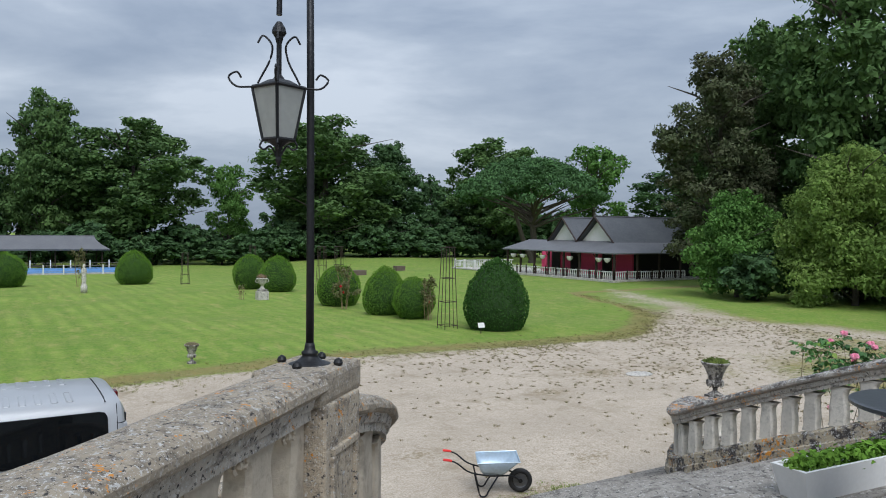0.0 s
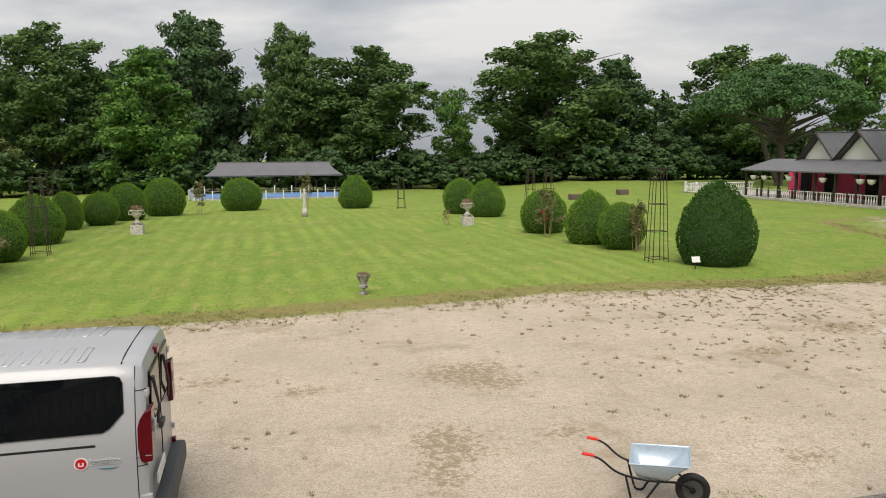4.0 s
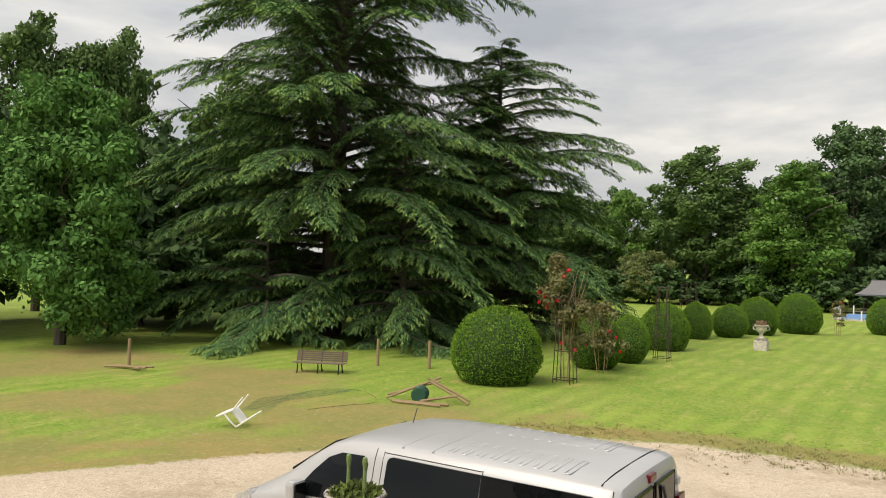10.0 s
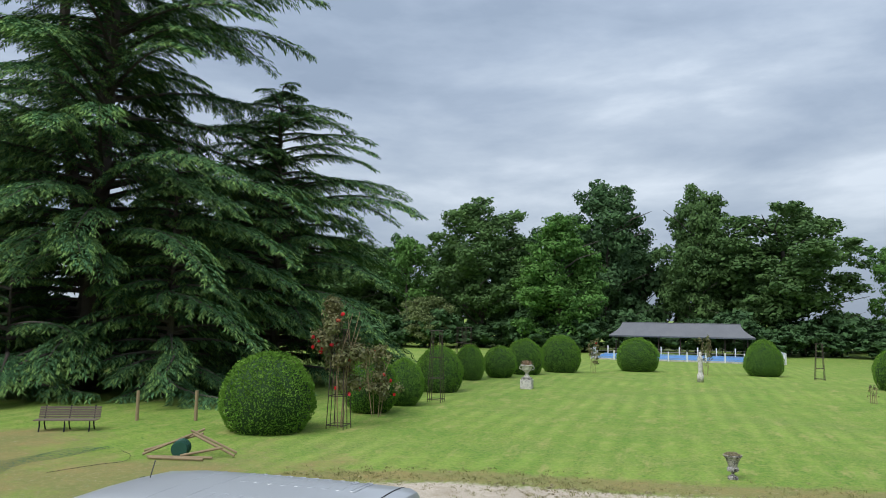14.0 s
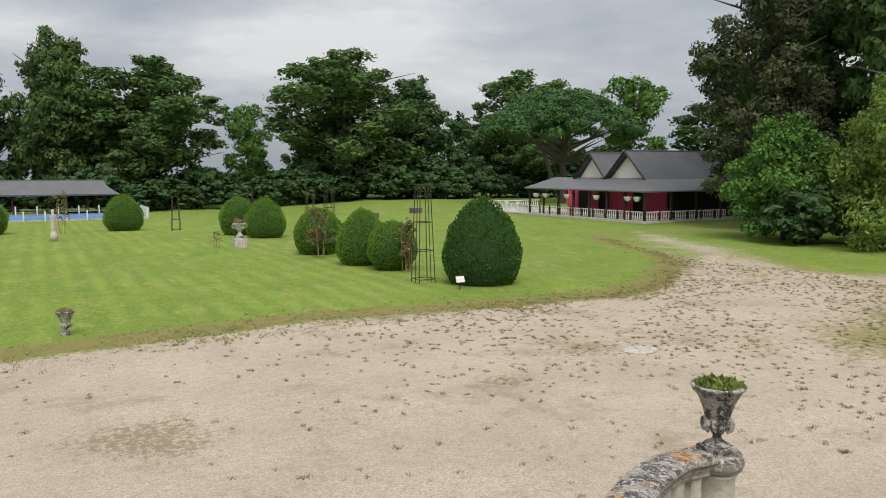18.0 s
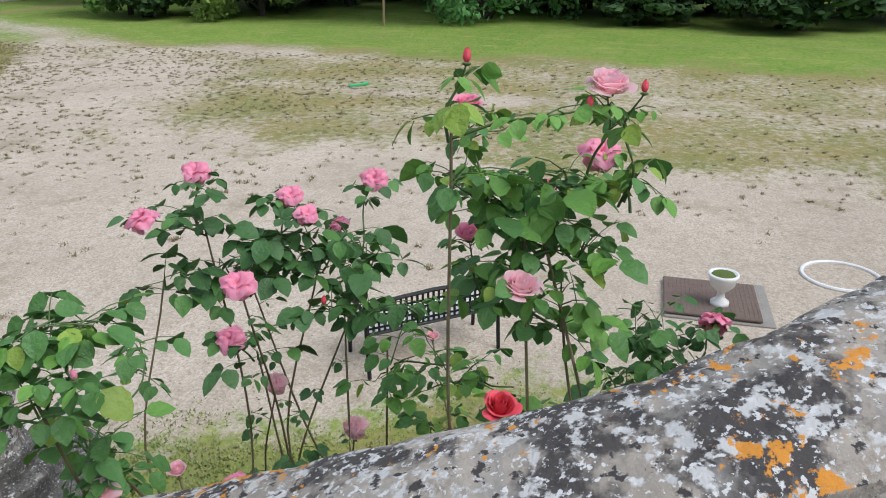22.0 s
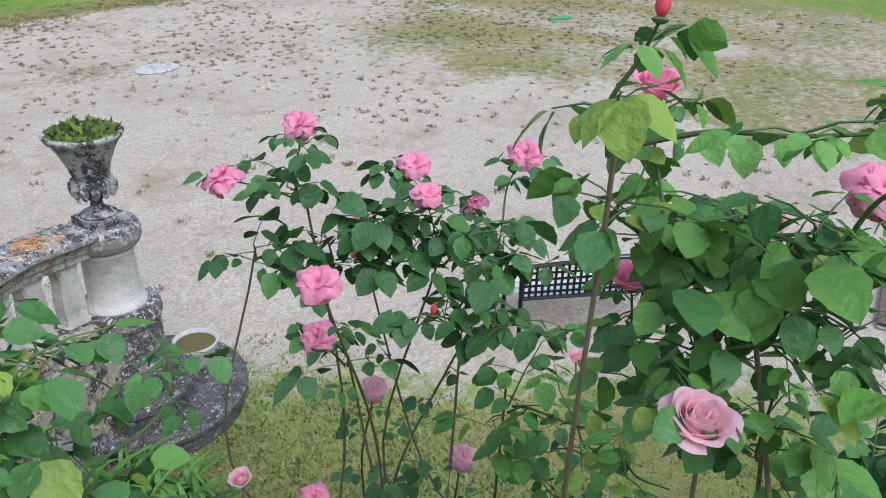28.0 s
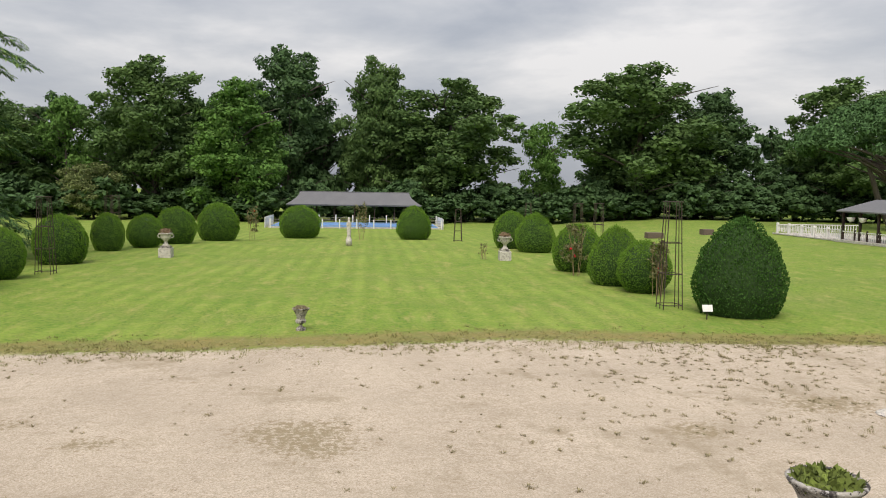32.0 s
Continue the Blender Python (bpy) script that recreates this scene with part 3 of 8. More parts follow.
    grit = mixc(rng(vor.outputs["Distance"], 0.05, 0.24, 0.6, 0.0), grit, (0.80, 0.73, 0.63))
    vor2 = n.new("ShaderNodeTexVoronoi")
    vor2.inputs["Scale"].default_value = 10.0
    l.new(geo.outputs["Position"], vor2.inputs["Vector"])
    grit = mixc(rng(vor2.outputs["Distance"], 0.06, 0.14, 0.7, 0.0), grit, (0.14, 0.115, 0.085))
    grit = mixc(rng(nt(0.42, 12, 0.74), 0.535, 0.68, 0.0, 0.75), grit, (0.27, 0.215, 0.135))
    grit = mixc(rng(nt(1.3, 15, 0.95), 0.56, 0.66, 0.0, 0.7), grit, (0.26, 0.205, 0.125))
    soft = rng(math2("ADD", bare, math2("MULTIPLY", math2("SUBTRACT", nt(9.0, 6, 0.8), 0.5), 6.0)), 0.6, 1.0, 0.0, 0.85)
    grit = mixc(soft, grit, mixc(rng(nt(9.0, 8, 0.8), 0.42, 0.6), (0.21, 0.185, 0.09), (0.30, 0.23, 0.145)))
    grit = mixc(rng(nt(11.0, 12, 0.9), 0.50, 0.60, 0.0, 0.6), grit, (0.33, 0.265, 0.185))
    edge = nt(2.5, 8, 0.7)
    f_dry = rng(math2("ADD", dry, math2("MULTIPLY", math2("SUBTRACT", edge, 0.5), 0.9)), 0.3, 0.7)
    f_sand = rng(math2("ADD", sand, math2("MULTIPLY", math2("SUBTRACT", nt(5.5, 12, 0.82), 0.5), 2.2)), 0.36, 0.64)
    col = mixc(f_sand, mixc(f_dry, grass, turf), grit)
    l.new(col, b.inputs["Base Color"])
    bp = n.new("ShaderNodeBump")
    bp.inputs["Strength"].default_value, bp.inputs["Distance"].default_value = 0.55, 0.03
    l.new(nt(20.0, 10, 0.8), bp.inputs["Height"])
    l.new(bp.outputs[0], b.inputs["Normal"])
    return m


def build_ground():
    def steps(lo, hi, near_lo, near_hi, fine):
        a = list(np.arange(near_lo, near_hi + 1e-6, fine))
        g, v = fine, near_hi
        while v < hi:
            g *= 1.35
            v += g
            a.append(min(v, hi))
        g, v = fine, near_lo
        while v > lo:
            g *= 1.35
            v -= g
            a.insert(0, max(v, lo))
        return a

    xs, ys = steps(-900, 900, -22, 44, 0.4), steps(-900, 900, -6, 62, 0.4)
    verts = [(x, y, land(x, y) + (0.03 * noise.noise((x * 0.3, y * 0.3, 0)) if abs(x) < 60 and -6 < y < 60 else 0.0)) for y in ys for x in xs]
    w = len(xs)
    faces = [(j * w + i, j * w + i + 1, (j + 1) * w + i + 1, (j + 1) * w + i) for j in range(len(ys) - 1) for i in range(w - 1)]
    me = mesh_from("ground", verts, faces, ground_material(), True)
    ca = me.color_attributes.new("cover", "FLOAT_COLOR", "POINT")
    buf = []
    for v in verts:
        s, d = ground_masks(v[0], v[1]) if v[1] < 60 and -30 < v[0] < 60 else (0.0, 0.0)
        buf += [s, d, worn_patch(v[0], v[1]), 1.0]
    ca.data.foreach_set("color", buf)
    tagged(new("ground", me), "mown striped lawn meeting a sandy gravel forecourt with worn dry turf", "ground", kind="structure")


build_ground()

# ---- terrace, stairs, balustrades ----
AXIS = 1.0  # middle of the stairs
RISE, TREAD, STEPS, FRONT = 0.18, 0.45, 13, 5.45
TOP = RISE * STEPS
# the lines of the copings, their top surface, from the terrace down to the newel piers
CURL = [(-0.01, 2.4, 2.18), (-0.015, 2.75, 2.035), (-0.01, 3.0, 1.925), (0.03, 3.22, 1.815), (0.13, 3.42, 1.74), (0.30, 3.61, 1.695), (0.51, 3.80, 1.66), (0.77, 3.99, 1.63), (1.03, 4.17, 1.60), (1.34, 4.34, 1.57), (1.62, 4.47, 1.535), (2.02, 4.56, 1.48)]
RIGHT = [(7.9, -3.2, 3.02), (6.1, -1.6, 3.02), (4.9, -0.55, 3.01), (4.36, -0.05, 2.985), (4.03, 0.27, 2.94), (3.80, 0.6, 2.85), (3.69, 1.0, 2.73), (3.635, 1.45, 2.56), (3.61, 2.0, 2.345)] + [(3.61 + a, y, z) for a, y, z in CURL]
LEFT = [(-2.42, 0.08, 3.20), (-2.15, 0.36, 3.13), (-1.93, 0.63, 3.03), (-1.75, 0.97, 2.86), (-1.67, 1.45, 2.61), (-1.64, 2.0, 2.38)] + [(-1.62 - a, y, z) for a, y, z in CURL]
LEFT_LEVEL = [(-8.0, -5.4, 3.36), (-6.0, -3.45, 3.36), (-4.0, -1.5, 3.36), (-2.62, -0.14, 3.36)]
PIER, LEFT_PIER = (5.80, 4.57), (-3.82, 4.57)
LAMP = (-2.5, 0.0)


COPING = [(-0.138, -0.072), (-0.15, -0.055), (-0.148, -0.035), (-0.13, -0.012), (-0.09, 0.0), (0.0, 0.008), (0.09, 0.0), (0.13, -0.012), (0.148, -0.035), (0.15, -0.055), (0.138, -0.072), (0.12, -0.08), (-0.12, -0.08)]
FRIEZE = [(-0.085, -0.175), (-0.085, -0.135), (-0.1, -0.128), (-0.115, -0.08), (0.115, -0.08), (0.1, -0.128), (0.085, -0.135), (0.085, -0.175)]


def baluster_mesh(stone):
    """A flat stone baluster with a full belly, a neck and a scrolled head."""
    prof = [(0.086, 0.0), (0.086, 0.02), (0.078, 0.03), (0.072, 0.06), (0.074, 0.10), (0.076, 0.15), (0.074, 0.20), (0.068, 0.25), (0.063, 0.29), (0.062, 0.32), (0.066, 0.35), (0.076, 0.375), (0.092, 0.392), (0.108, 0.403), (0.1215, 0.41)]
    d = 0.055
    verts, faces = [], []
    for w, z in prof:
        b = 0.016
        verts += [(-w, -d + b, z), (-w + b, -d, z), (w - b, -d, z), (w, -d + b, z), (w, d - b, z), (w - b, d, z), (-w + b, d, z), (-w, d - b, z)]
    for i in range(len(prof) - 1):
        for k in range(8):
            faces.append((i * 8 + k, i * 8 + (k + 1) % 8, i * 8 + 8 + (k + 1) % 8, i * 8 + 8 + k))
    faces += [tuple(range(7, -1, -1)), tuple(range(len(prof) * 8 - 8, len(prof) * 8))]
    return mesh_from("baluster", verts, faces, M[stone])


BALUSTER = {k: baluster_mesh(k) for k in ("stone", "stone_left")}


def scroll_mesh(stone):
    """The pair of small volutes at the head of an opening."""
    bm = bmesh.new()
    for s in (-1, 1):
        pts = [(s * (0.004 + 0.02 * (1 - math.cos(a))), -0.07, -0.022 + 0.024 * math.sin(a)) for a in np.linspace(-0.6, 4.4, 10)]
        tube(pts, 0.008, 5, bm)
    me = bpy.data.meshes.new("scroll")
    bm.to_mesh(me)
    bm.free()
    me.materials.append(M[stone])
    return me


SCROLL = {k: scroll_mesh(k) for k in ("stone", "stone_left")}


def build_balustrade(points, coping, label, inner, stone="stone"):
    """A balustrade along a line: coping, frieze, balusters, base course and the wall below. inner: the side of the stairs, seen along the line."""
    line = [Vector(p) for p in spline(points, 8)]
    root = thing("balustrade", T(0, 0, 0), label, "balustrade", kind="structure")
    part("coping", sweep(line, COPING, 0.004, 3), M[coping], root, "lichen-spotted coping stone")
    part("frieze", sweep(line, FRIEZE, 0.0), M["frieze"], root, "stained moulded frieze")
    part("plinth", sweep(line, [(-0.155, -0.86), (-0.155, -0.725), (-0.135, -0.71), (-0.135, -0.60), (-0.115, -0.575), (0.115, -0.575), (0.135, -0.60), (0.135, -0.71), (0.155, -0.725), (0.155, -0.86)]), M["plinth"], root, "lichen-stained base course")
    bm = bmesh.new()
    rows = []
    for i, p in enumerate(line):
        d = line[min(i + 1, len(line) - 1)] - line[max(i - 1, 0)]
        d.z = 0
        d.normalize()
        s = Vector((d.y, -d.x, 0))
        rows.append([bm.verts.new((q.x, q.y, z)) for q, z in ((p - s * 0.17, -0.1), (p - s * 0.17, p.z - 0.83), (p + s * 0.17, p.z - 0.83), (p + s * 0.17, -0.1))])
    for a, b in zip(rows, rows[1:]):
        for k in range(4):
            bm.faces.new((a[k], a[(k + 1) % 4], b[(k + 1) % 4], b[k]))
    bm.faces.new(rows[0])
    bm.faces.new(list(reversed(rows[-1])))
    bmesh.ops.recalc_face_normals(bm, faces=bm.faces)
    part("base_wall", bm, M["plinth"], root, "stained stone wall below the balusters")
    gap, run, last = 0.35, 0.16, line[0]
    for p in line[1:]:
        step = math.hypot(p.x - last.x, p.y - last.y)
        while run <= step and step > 0:
            q = last.lerp(p, run / step)
            d = p - last
            yaw = math.degrees(math.atan2(d.y, d.x))
            gap = 0.35 if q.y < 0.9 else 0.275 if q.y < 1.6 else 0.245
            part("baluster", BALUSTER[stone], None, root, at=pose(q.x, q.y, q.z - 0.582, 0, 0, yaw) @ Matrix.Diagonal((gap / 0.245, 1, 1, 1)))
            part("scroll", SCROLL[stone], None, root, at=pose(q.x, q.y, q.z - 0.172, 0, 0, yaw) @ T(gap / 2, 0, 0) @ Matrix.Rotation(0 if inner > 0 else math.pi, 4, "Z"))
            run += gap
        run -= step
        last = p
    return root


def lamp_pier():
    """The square panelled pier in the run of the balustrade."""
    root = thing("balustrade_pier", pose(LAMP[0], LAMP[1], 0, 0, 0, 44), "square panelled limestone pier with a moulded cap", "pier", kind="structure")
    part("shaft", box(-0.03, 0, 2.66, 0.36, 0.33, 1.16, 0.012), M["pier_stone"], root)
    for s in (-1, 1):
        bm = bmesh.new()
        for a, b, w, h in ((0, 0.33, 0.26, 0.03), (0, -0.33, 0.26, 0.03), (-0.12, 0, 0.03, 0.63), (0.12, 0, 0.03, 0.63)):
            add_box(bm, a - 0.03, s * 0.168, 2.72 + b, w, 0.026, h, 0.006)
        part("panel_frame", bm, M["pier_stone"], root)
    part("cap", box(-0.01, 0, 3.296, 0.44, 0.306, 0.135, 0.03), M["rail_left"], root, "worn moulded cap")
    part("foot", box(-0.03, 0, 2.05, 0.46, 0.44, 0.4, 0.03), M["plinth"], root)
    return root


def urn_pier(place):
    """The round pier that ends the balustrade, with its drum base."""
    root = thing("newel_pier", T(place[0], place[1], 0), "round pale limestone pier with a dark weathered cap", "pier", kind="structure")
    part("shaft", lathe([(0.185, 0.90), (0.185, 0.92), (0.165, 0.94), (0.155, 0.97), (0.15, 1.25), (0.165, 1.27), (0.17, 1.30)], 28), M["stone"], root, smooth=True)
    part("cap", lathe([(0.17, 1.30), (0.20, 1.32), (0.215, 1.36), (0.21, 1.41), (0.19, 1.44), (0.15, 1.445)], 28), M["rail_right"], root, "black-crusted cap")
    part("drum", lathe([(0.25, 0.50), (0.24, 0.53), (0.235, 0.78), (0.25, 0.80), (0.26, 0.83), (0.255, 0.87), (0.235, 0.90), (0.15, 0.905)], 32), M["crust"], root, "black-crusted base drum")
    part("foot", lathe([(0.29, -0.1), (0.29, 0.44), (0.28, 0.48), (0.25, 0.50), (0.2, 0.50)], 32), M["round_step"], root, "dark stained foot of the pier")
    return root


def build_stairs():
    stairs = thing("stairs", T(0, 0, 0), "broad worn grey limestone steps with patches of moss", "stairs", kind="structure")
    rnd = random.Random(4)
    for k in range(1, STEPS + 1):
        y1 = FRONT - TREAD * (k - 1)
        z = RISE * k
        hw = (4.85, 4.5, 4.1, 3.3, 2.9)[k - 1] if k <= 5 else 2.64 if k < 11 else (2.68, 2.78, 3.1)[k - 11]
        back = y1 - TREAD - 0.06 if k < STEPS else -0.45
        # blocks of uneven length make one step
        cuts, x = [AXIS - hw], AXIS - hw
        while x < AXIS + hw:
            x += rnd.uniform(1.1, 1.9)
            cuts.append(min(x, AXIS + hw))
        if cuts[-1] - cuts[-2] < 0.5:
            cuts.pop(-2)
        for a, b in zip(cuts, cuts[1:]):
            dz = rnd.uniform(-0.006, 0.004)
            bm = box((a + b) / 2, (y1 + back) / 2 + rnd.uniform(-0.006, 0.006), z / 2 - 0.05 + dz, b - a - 0.012, y1 - back, z + 0.1, 0.014, None)
            part("step_block", bm, M["step"], stairs)
    # rounded ends of the lowest steps, about the newel piers
    for s, place in ((1, PIER), (-1, LEFT_PIER)):
        part("step_end", lathe([(0.60, -0.1), (0.60, 0.10), (0.63, 0.12), (0.63, 0.15), (0.60, 0.17), (0.1, 0.17)], 40, center=(place[0] + s * 0.14, place[1] + 0.02)), M["round_step"], stairs, "rounded step end")
        part("step_end", lathe([(0.38, 0.1), (0.38, 0.27), (0.40, 0.29), (0.40, 0.33), (0.38, 0.35), (0.1, 0.35)], 36, center=(place[0] - s * 0.02, place[1])), M["round_step"], stairs, "rounded step end")
    terrace = thing("terrace", T(0, 0, 0), "grey stone terrace paving before the house", "terrace", kind="structure")
    outline = [(-9.0, -9.2), (-9.0, -6.4), (-2.6, -0.12), (-2.25, 0.32), (-1.83, 0.32), (-1.83, 0.04), (3.83, 0.04), (3.83, 0.32), (4.08, 0.30), (4.25, 0.04), (5.0, -0.6), (8.2, -3.45), (8.2, -9.2)]

    def inside(x, y):
        hit = False
        for (x0, y0), (x1, y1) in zip(outline, outline[1:] + outline[:1]):
            if (y0 > y) != (y1 > y) and x < (x1 - x0) * (y - y0) / (y1 - y0) + x0:
                hit = not hit
        return hit

    v = [(x, y, -0.1) for x, y in outline] + [(x, y, TOP - 0.05) for x, y in outline]
    n = len(outline)
    part("terrace_core", mesh_from("terrace_core", v, [tuple(range(n, 2 * n)), tuple(range(n - 1, -1, -1))] + [(k, (k + 1) % n, n + (k + 1) % n, n + k) for k in range(n)], M["step"]), None, terrace)
    for i in range(18):
        for j in range(10):
            cx, cy = -8.5 + i * 0.95, -0.92 - j * 0.9
            if inside(cx - 0.48, cy + 0.46) and inside(cx + 0.48, cy + 0.46):
                part("paving_slab", box(cx, cy, TOP - 0.03 + rnd.uniform(-0.003, 0.003), 0.938, 0.888, 0.06, 0.008), M["step"], terrace)
    # plain house front behind the camera
    house = thing("house_front", T(AXIS, -9.4, 0), "plain pale rendered house front behind the terrace", "house", kind="structure")
    part("wall", box(0, 0, 3.1, 26, 0.5, 6.4), M["render_wall"], house)
    for i in range(-4, 5):
        if i == 0:
            continue
        for z in (4.0,):
            w = part("window", box(i * 2.7, 0.27, z, 1.2, 0.06, 2.2, 0.01), M["white_paint"], house)
            part("pane", box(i * 2.7, 0.305, z, 1.0, 0.02, 2.0), M["dark_glass"], w)
    part("door", box(0, 0.29, TOP + 1.25, 1.5, 0.1, 2.5, 0.02), M["dark_wood"], house)


build_stairs()
build_balustrade(RIGHT, "rail_right", "pale limestone stair balustrade with lichen-spotted coping", -1)
build_balustrade(LEFT, "rail_left", "worn grey limestone stair balustrade with mossy coping", 1, "stone_left")
build_balustrade(LEFT_LEVEL, "rail_left", "worn grey limestone terrace balustrade with mossy coping", 1, "stone_left")
lamp_pier()
urn_pier(PIER)
urn_pier(LEFT_PIER)


# ---- trees ----
def leaf_cloud(centres, radii, count, size, rng, flat=1.0, aspect=0.55, shell=0.55):
    """Rhombic leaves about blobs: centres (n,3), radii (n,3); most leaves face away from their blob. Returns verts and faces arrays."""
    pick = rng.choice(len(centres), count, p=(radii.prod(1) ** (2 / 3)) / (radii.prod(1) ** (2 / 3)).sum())
    d = rng.normal(size=(count, 3))
    d[:, 2] += 0.25
    d /= np.linalg.norm(d, axis=1, keepdims=True)
    rr = shell + (1 - shell) * rng.random((count, 1)) + 0.45 * (rng.random((count, 1)) > 0.75) * rng.random((count, 1))
    p = centres[pick] + d * radii[pick] * rr
    n = d * flat + 0.5 * rng.normal(size=(count, 3)) + (0, 0, 0.15)
    a = np.cross(n, rng.normal(size=(count, 3)))
    a /= np.linalg.norm(a, axis=1, keepdims=True) + 1e-9
    b = np.cross(n / np.linalg.norm(n, axis=1, keepdims=True), a)
    s = size * (0.55 + 0.9 * rng.random((count, 1)))
    v = np.stack([p - a * s, p + b * s * aspect, p + a * s, p - b * s * aspect], 1).reshape(-1, 3)
    f = np.arange(count * 4).reshape(-1, 4)
    return v, f


def numpy_mesh(name, v, f, material):
    me = bpy.data.meshes.new(name)
    me.vertices.add(len(v))
    me.vertices.foreach_set("co", np.asarray(v, np.float32).ravel())
    me.loops.add(f.size)
    me.loops.foreach_set("vertex_index", f.ravel().astype(np.int32))
    me.polygons.add(len(f))
    me.polygons.foreach_set("loop_start", np.arange(0, f.size, f.shape[1], dtype=np.int32))
    me.polygons.foreach_set("loop_total", np.full(len(f), f.shape[1], dtype=np.int32))
    me.materials.append(material)
    me.update(calc_edges=True)
    return me


def crown_blobs(rng, w, h, base, n, spire=0.0):
    """Lobes of a crown: half-width w, from base to h. Large masses stand about the stem with gaps between them, each set with small lobes; spire: 0 domed, 1 pointed."""
    out, rad = [], []
    masses = max(10, n // 5)
    for k in range(masses):
        t = (k + 0.3 + 0.5 * rng.random()) / masses
        dome = math.sqrt(max(0.04, 1 - ((t - 0.42) / 0.62) ** 2)) if t > 0.42 else 0.8 + 0.2 * t / 0.42
        prof = dome * (1 - spire) + spire * (1.0 - 0.85 * t)
        a = k * 2.39996 + 0.5 * rng.normal()
        big = w * (0.27 + 0.15 * rng.random()) * (0.6 + 0.4 * prof)
        r = max(0.0, w * prof - big * 0.95) * (0.35 if k % 4 == 0 else 0.7 + 0.3 * rng.random())
        z = base + big * 0.7 + (h - big * 1.5 - base) * t
        c = np.array([r * math.cos(a), r * math.sin(a), max(z, big * 0.6)])
        out.append(c)
        rad.append((big * 0.72, big * 0.72, big * 0.6))
        for _ in range(6):
            d = rng.normal(size=3) + np.array([0.55 * math.cos(a), 0.55 * math.sin(a), 0.3])
            d /= np.linalg.norm(d)
            q = big * (0.24 + 0.2 * rng.random())
            p = c + d * np.array([1.0, 1.0, 0.85]) * big * (0.72 + 0.36 * rng.random())
            out.append((p[0], p[1], max(p[2], q * 0.6)))
            rad.append((q * 1.15, q * 1.15, q * 0.8))
    return np.array(out), np.array(rad)


def tree_wood(rng, h, base, w, limbs, r0):
    bm = tube([(0, 0, -0.2), (0.1, 0.05, h * 0.2), (-0.1, 0.1, h * 0.45), (0.15, -0.05, h * 0.8)], [r0 * 1.3, r0, r0 * 0.7, r0 * 0.2], 8)
    for _ in range(limbs):
        z = base * 0.7 + (h * 0.75 - base * 0.7) * rng.random()
        a = rng.random() * 2 * math.pi
        ln = w * (0.5 + 0.4 * rng.random())
        tube([(0, 0, z), (ln * 0.5 * math.cos(a), ln * 0.5 * math.sin(a), z + ln * 0.35), (ln * math.cos(a + 0.2), ln * math.sin(a + 0.2), z + ln * 0.55)], [r0 * 0.4, r0 * 0.25, r0 * 0.07], 5, bm)
    return bm


TREES = {}


def make_tree(kind, w, h, base, leaves, size, leafmat, seed, lobes=84, limbs=14, spire=0.0):
    """Meshes of one sort of broadleaf tree, kept for copies."""
    rng = np.random.default_rng(seed)
    c, r = crown_blobs(rng, w, h, base, lobes, spire)
    v, f = leaf_cloud(c, r, leaves, size, rng)
    wood = tree_wood(rng, h, base, w, limbs, 0.018 * h)
    me = bpy.data.meshes.new("trunk")
    wood.to_mesh(me)
    wood.free()
    me.materials.append(M["bark"])
    TREES[kind] = (numpy_mesh("crown", v, f, M[leafmat]), me, w, h)


def plant(kind, x, y, w, h, label, category="tree", yaw=0.0, group="", name="tree"):
    crown, trunk, w0, h0 = TREES[kind]
    root = thing(name, T(x, y, land(x, y)), label, category, group)
    s = Matrix.Rotation(radians(yaw), 4, "Z") @ Matrix.Diagonal((w / w0, w / w0, h / h0, 1))
    part("trunk", trunk, None, root, at=s)
    part("crown", crown, None, root, at=s)
    return root


make_tree("oak1", 7.0, 20.0, 2.0, 25000, 0.23, "leaf_a", 11, 150)
make_tree("oak2", 7.0, 20.0, 2.0, 25000, 0.23, "leaf_a", 12, 140)
make_tree("lime", 6.0, 17.0, 1.0, 24000, 0.2, "leaf_b", 13, 170, 14, 0.45)
make_tree("dark", 7.0, 20.0, 1.5, 25000, 0.23, "leaf_c", 14, 150)
make_tree("back", 6.5, 14.0, 0.5, 5500, 0.42, "leaf_c", 22, 80)
make_tree("airy", 5.0, 13.0, 2.6, 9000, 0.18, "leaf_b", 15, 84, 20, 0.3)
make_tree("shrub", 4.0, 7.0, 0.2, 18000, 0.13, "leaf_o", 16, 120, 10)
make_tree("laurel", 5.0, 12.0, 0.2, 36000, 0.13, "leaf_l", 23, 170, 6, 0.25)
make_tree("shrub_dark", 4.0, 6.0, 0.0, 3800, 0.31, "leaf_c", 17, 70, 6)
make_tree("yellow", 5.0, 8.3, 0.0, 42000, 0.10, "leaf_y", 18, 150, 8, 0.45)
make_tree("bright", 4.0, 7.0, 0.0, 18000, 0.12, "leaf_b", 24, 120, 8, 0.3)
make_tree("copper", 5.5, 19.0, 1.0, 36000, 0.15, "leaf_d", 19, 140)
make_tree("locust", 6.0, 15.0, -0.8, 42000, 0.125, "leaf_f", 20, 190)
make_tree("yew", 5.0, 13.0, 0.2, 36000, 0.13, "leaf_c", 21, 150)

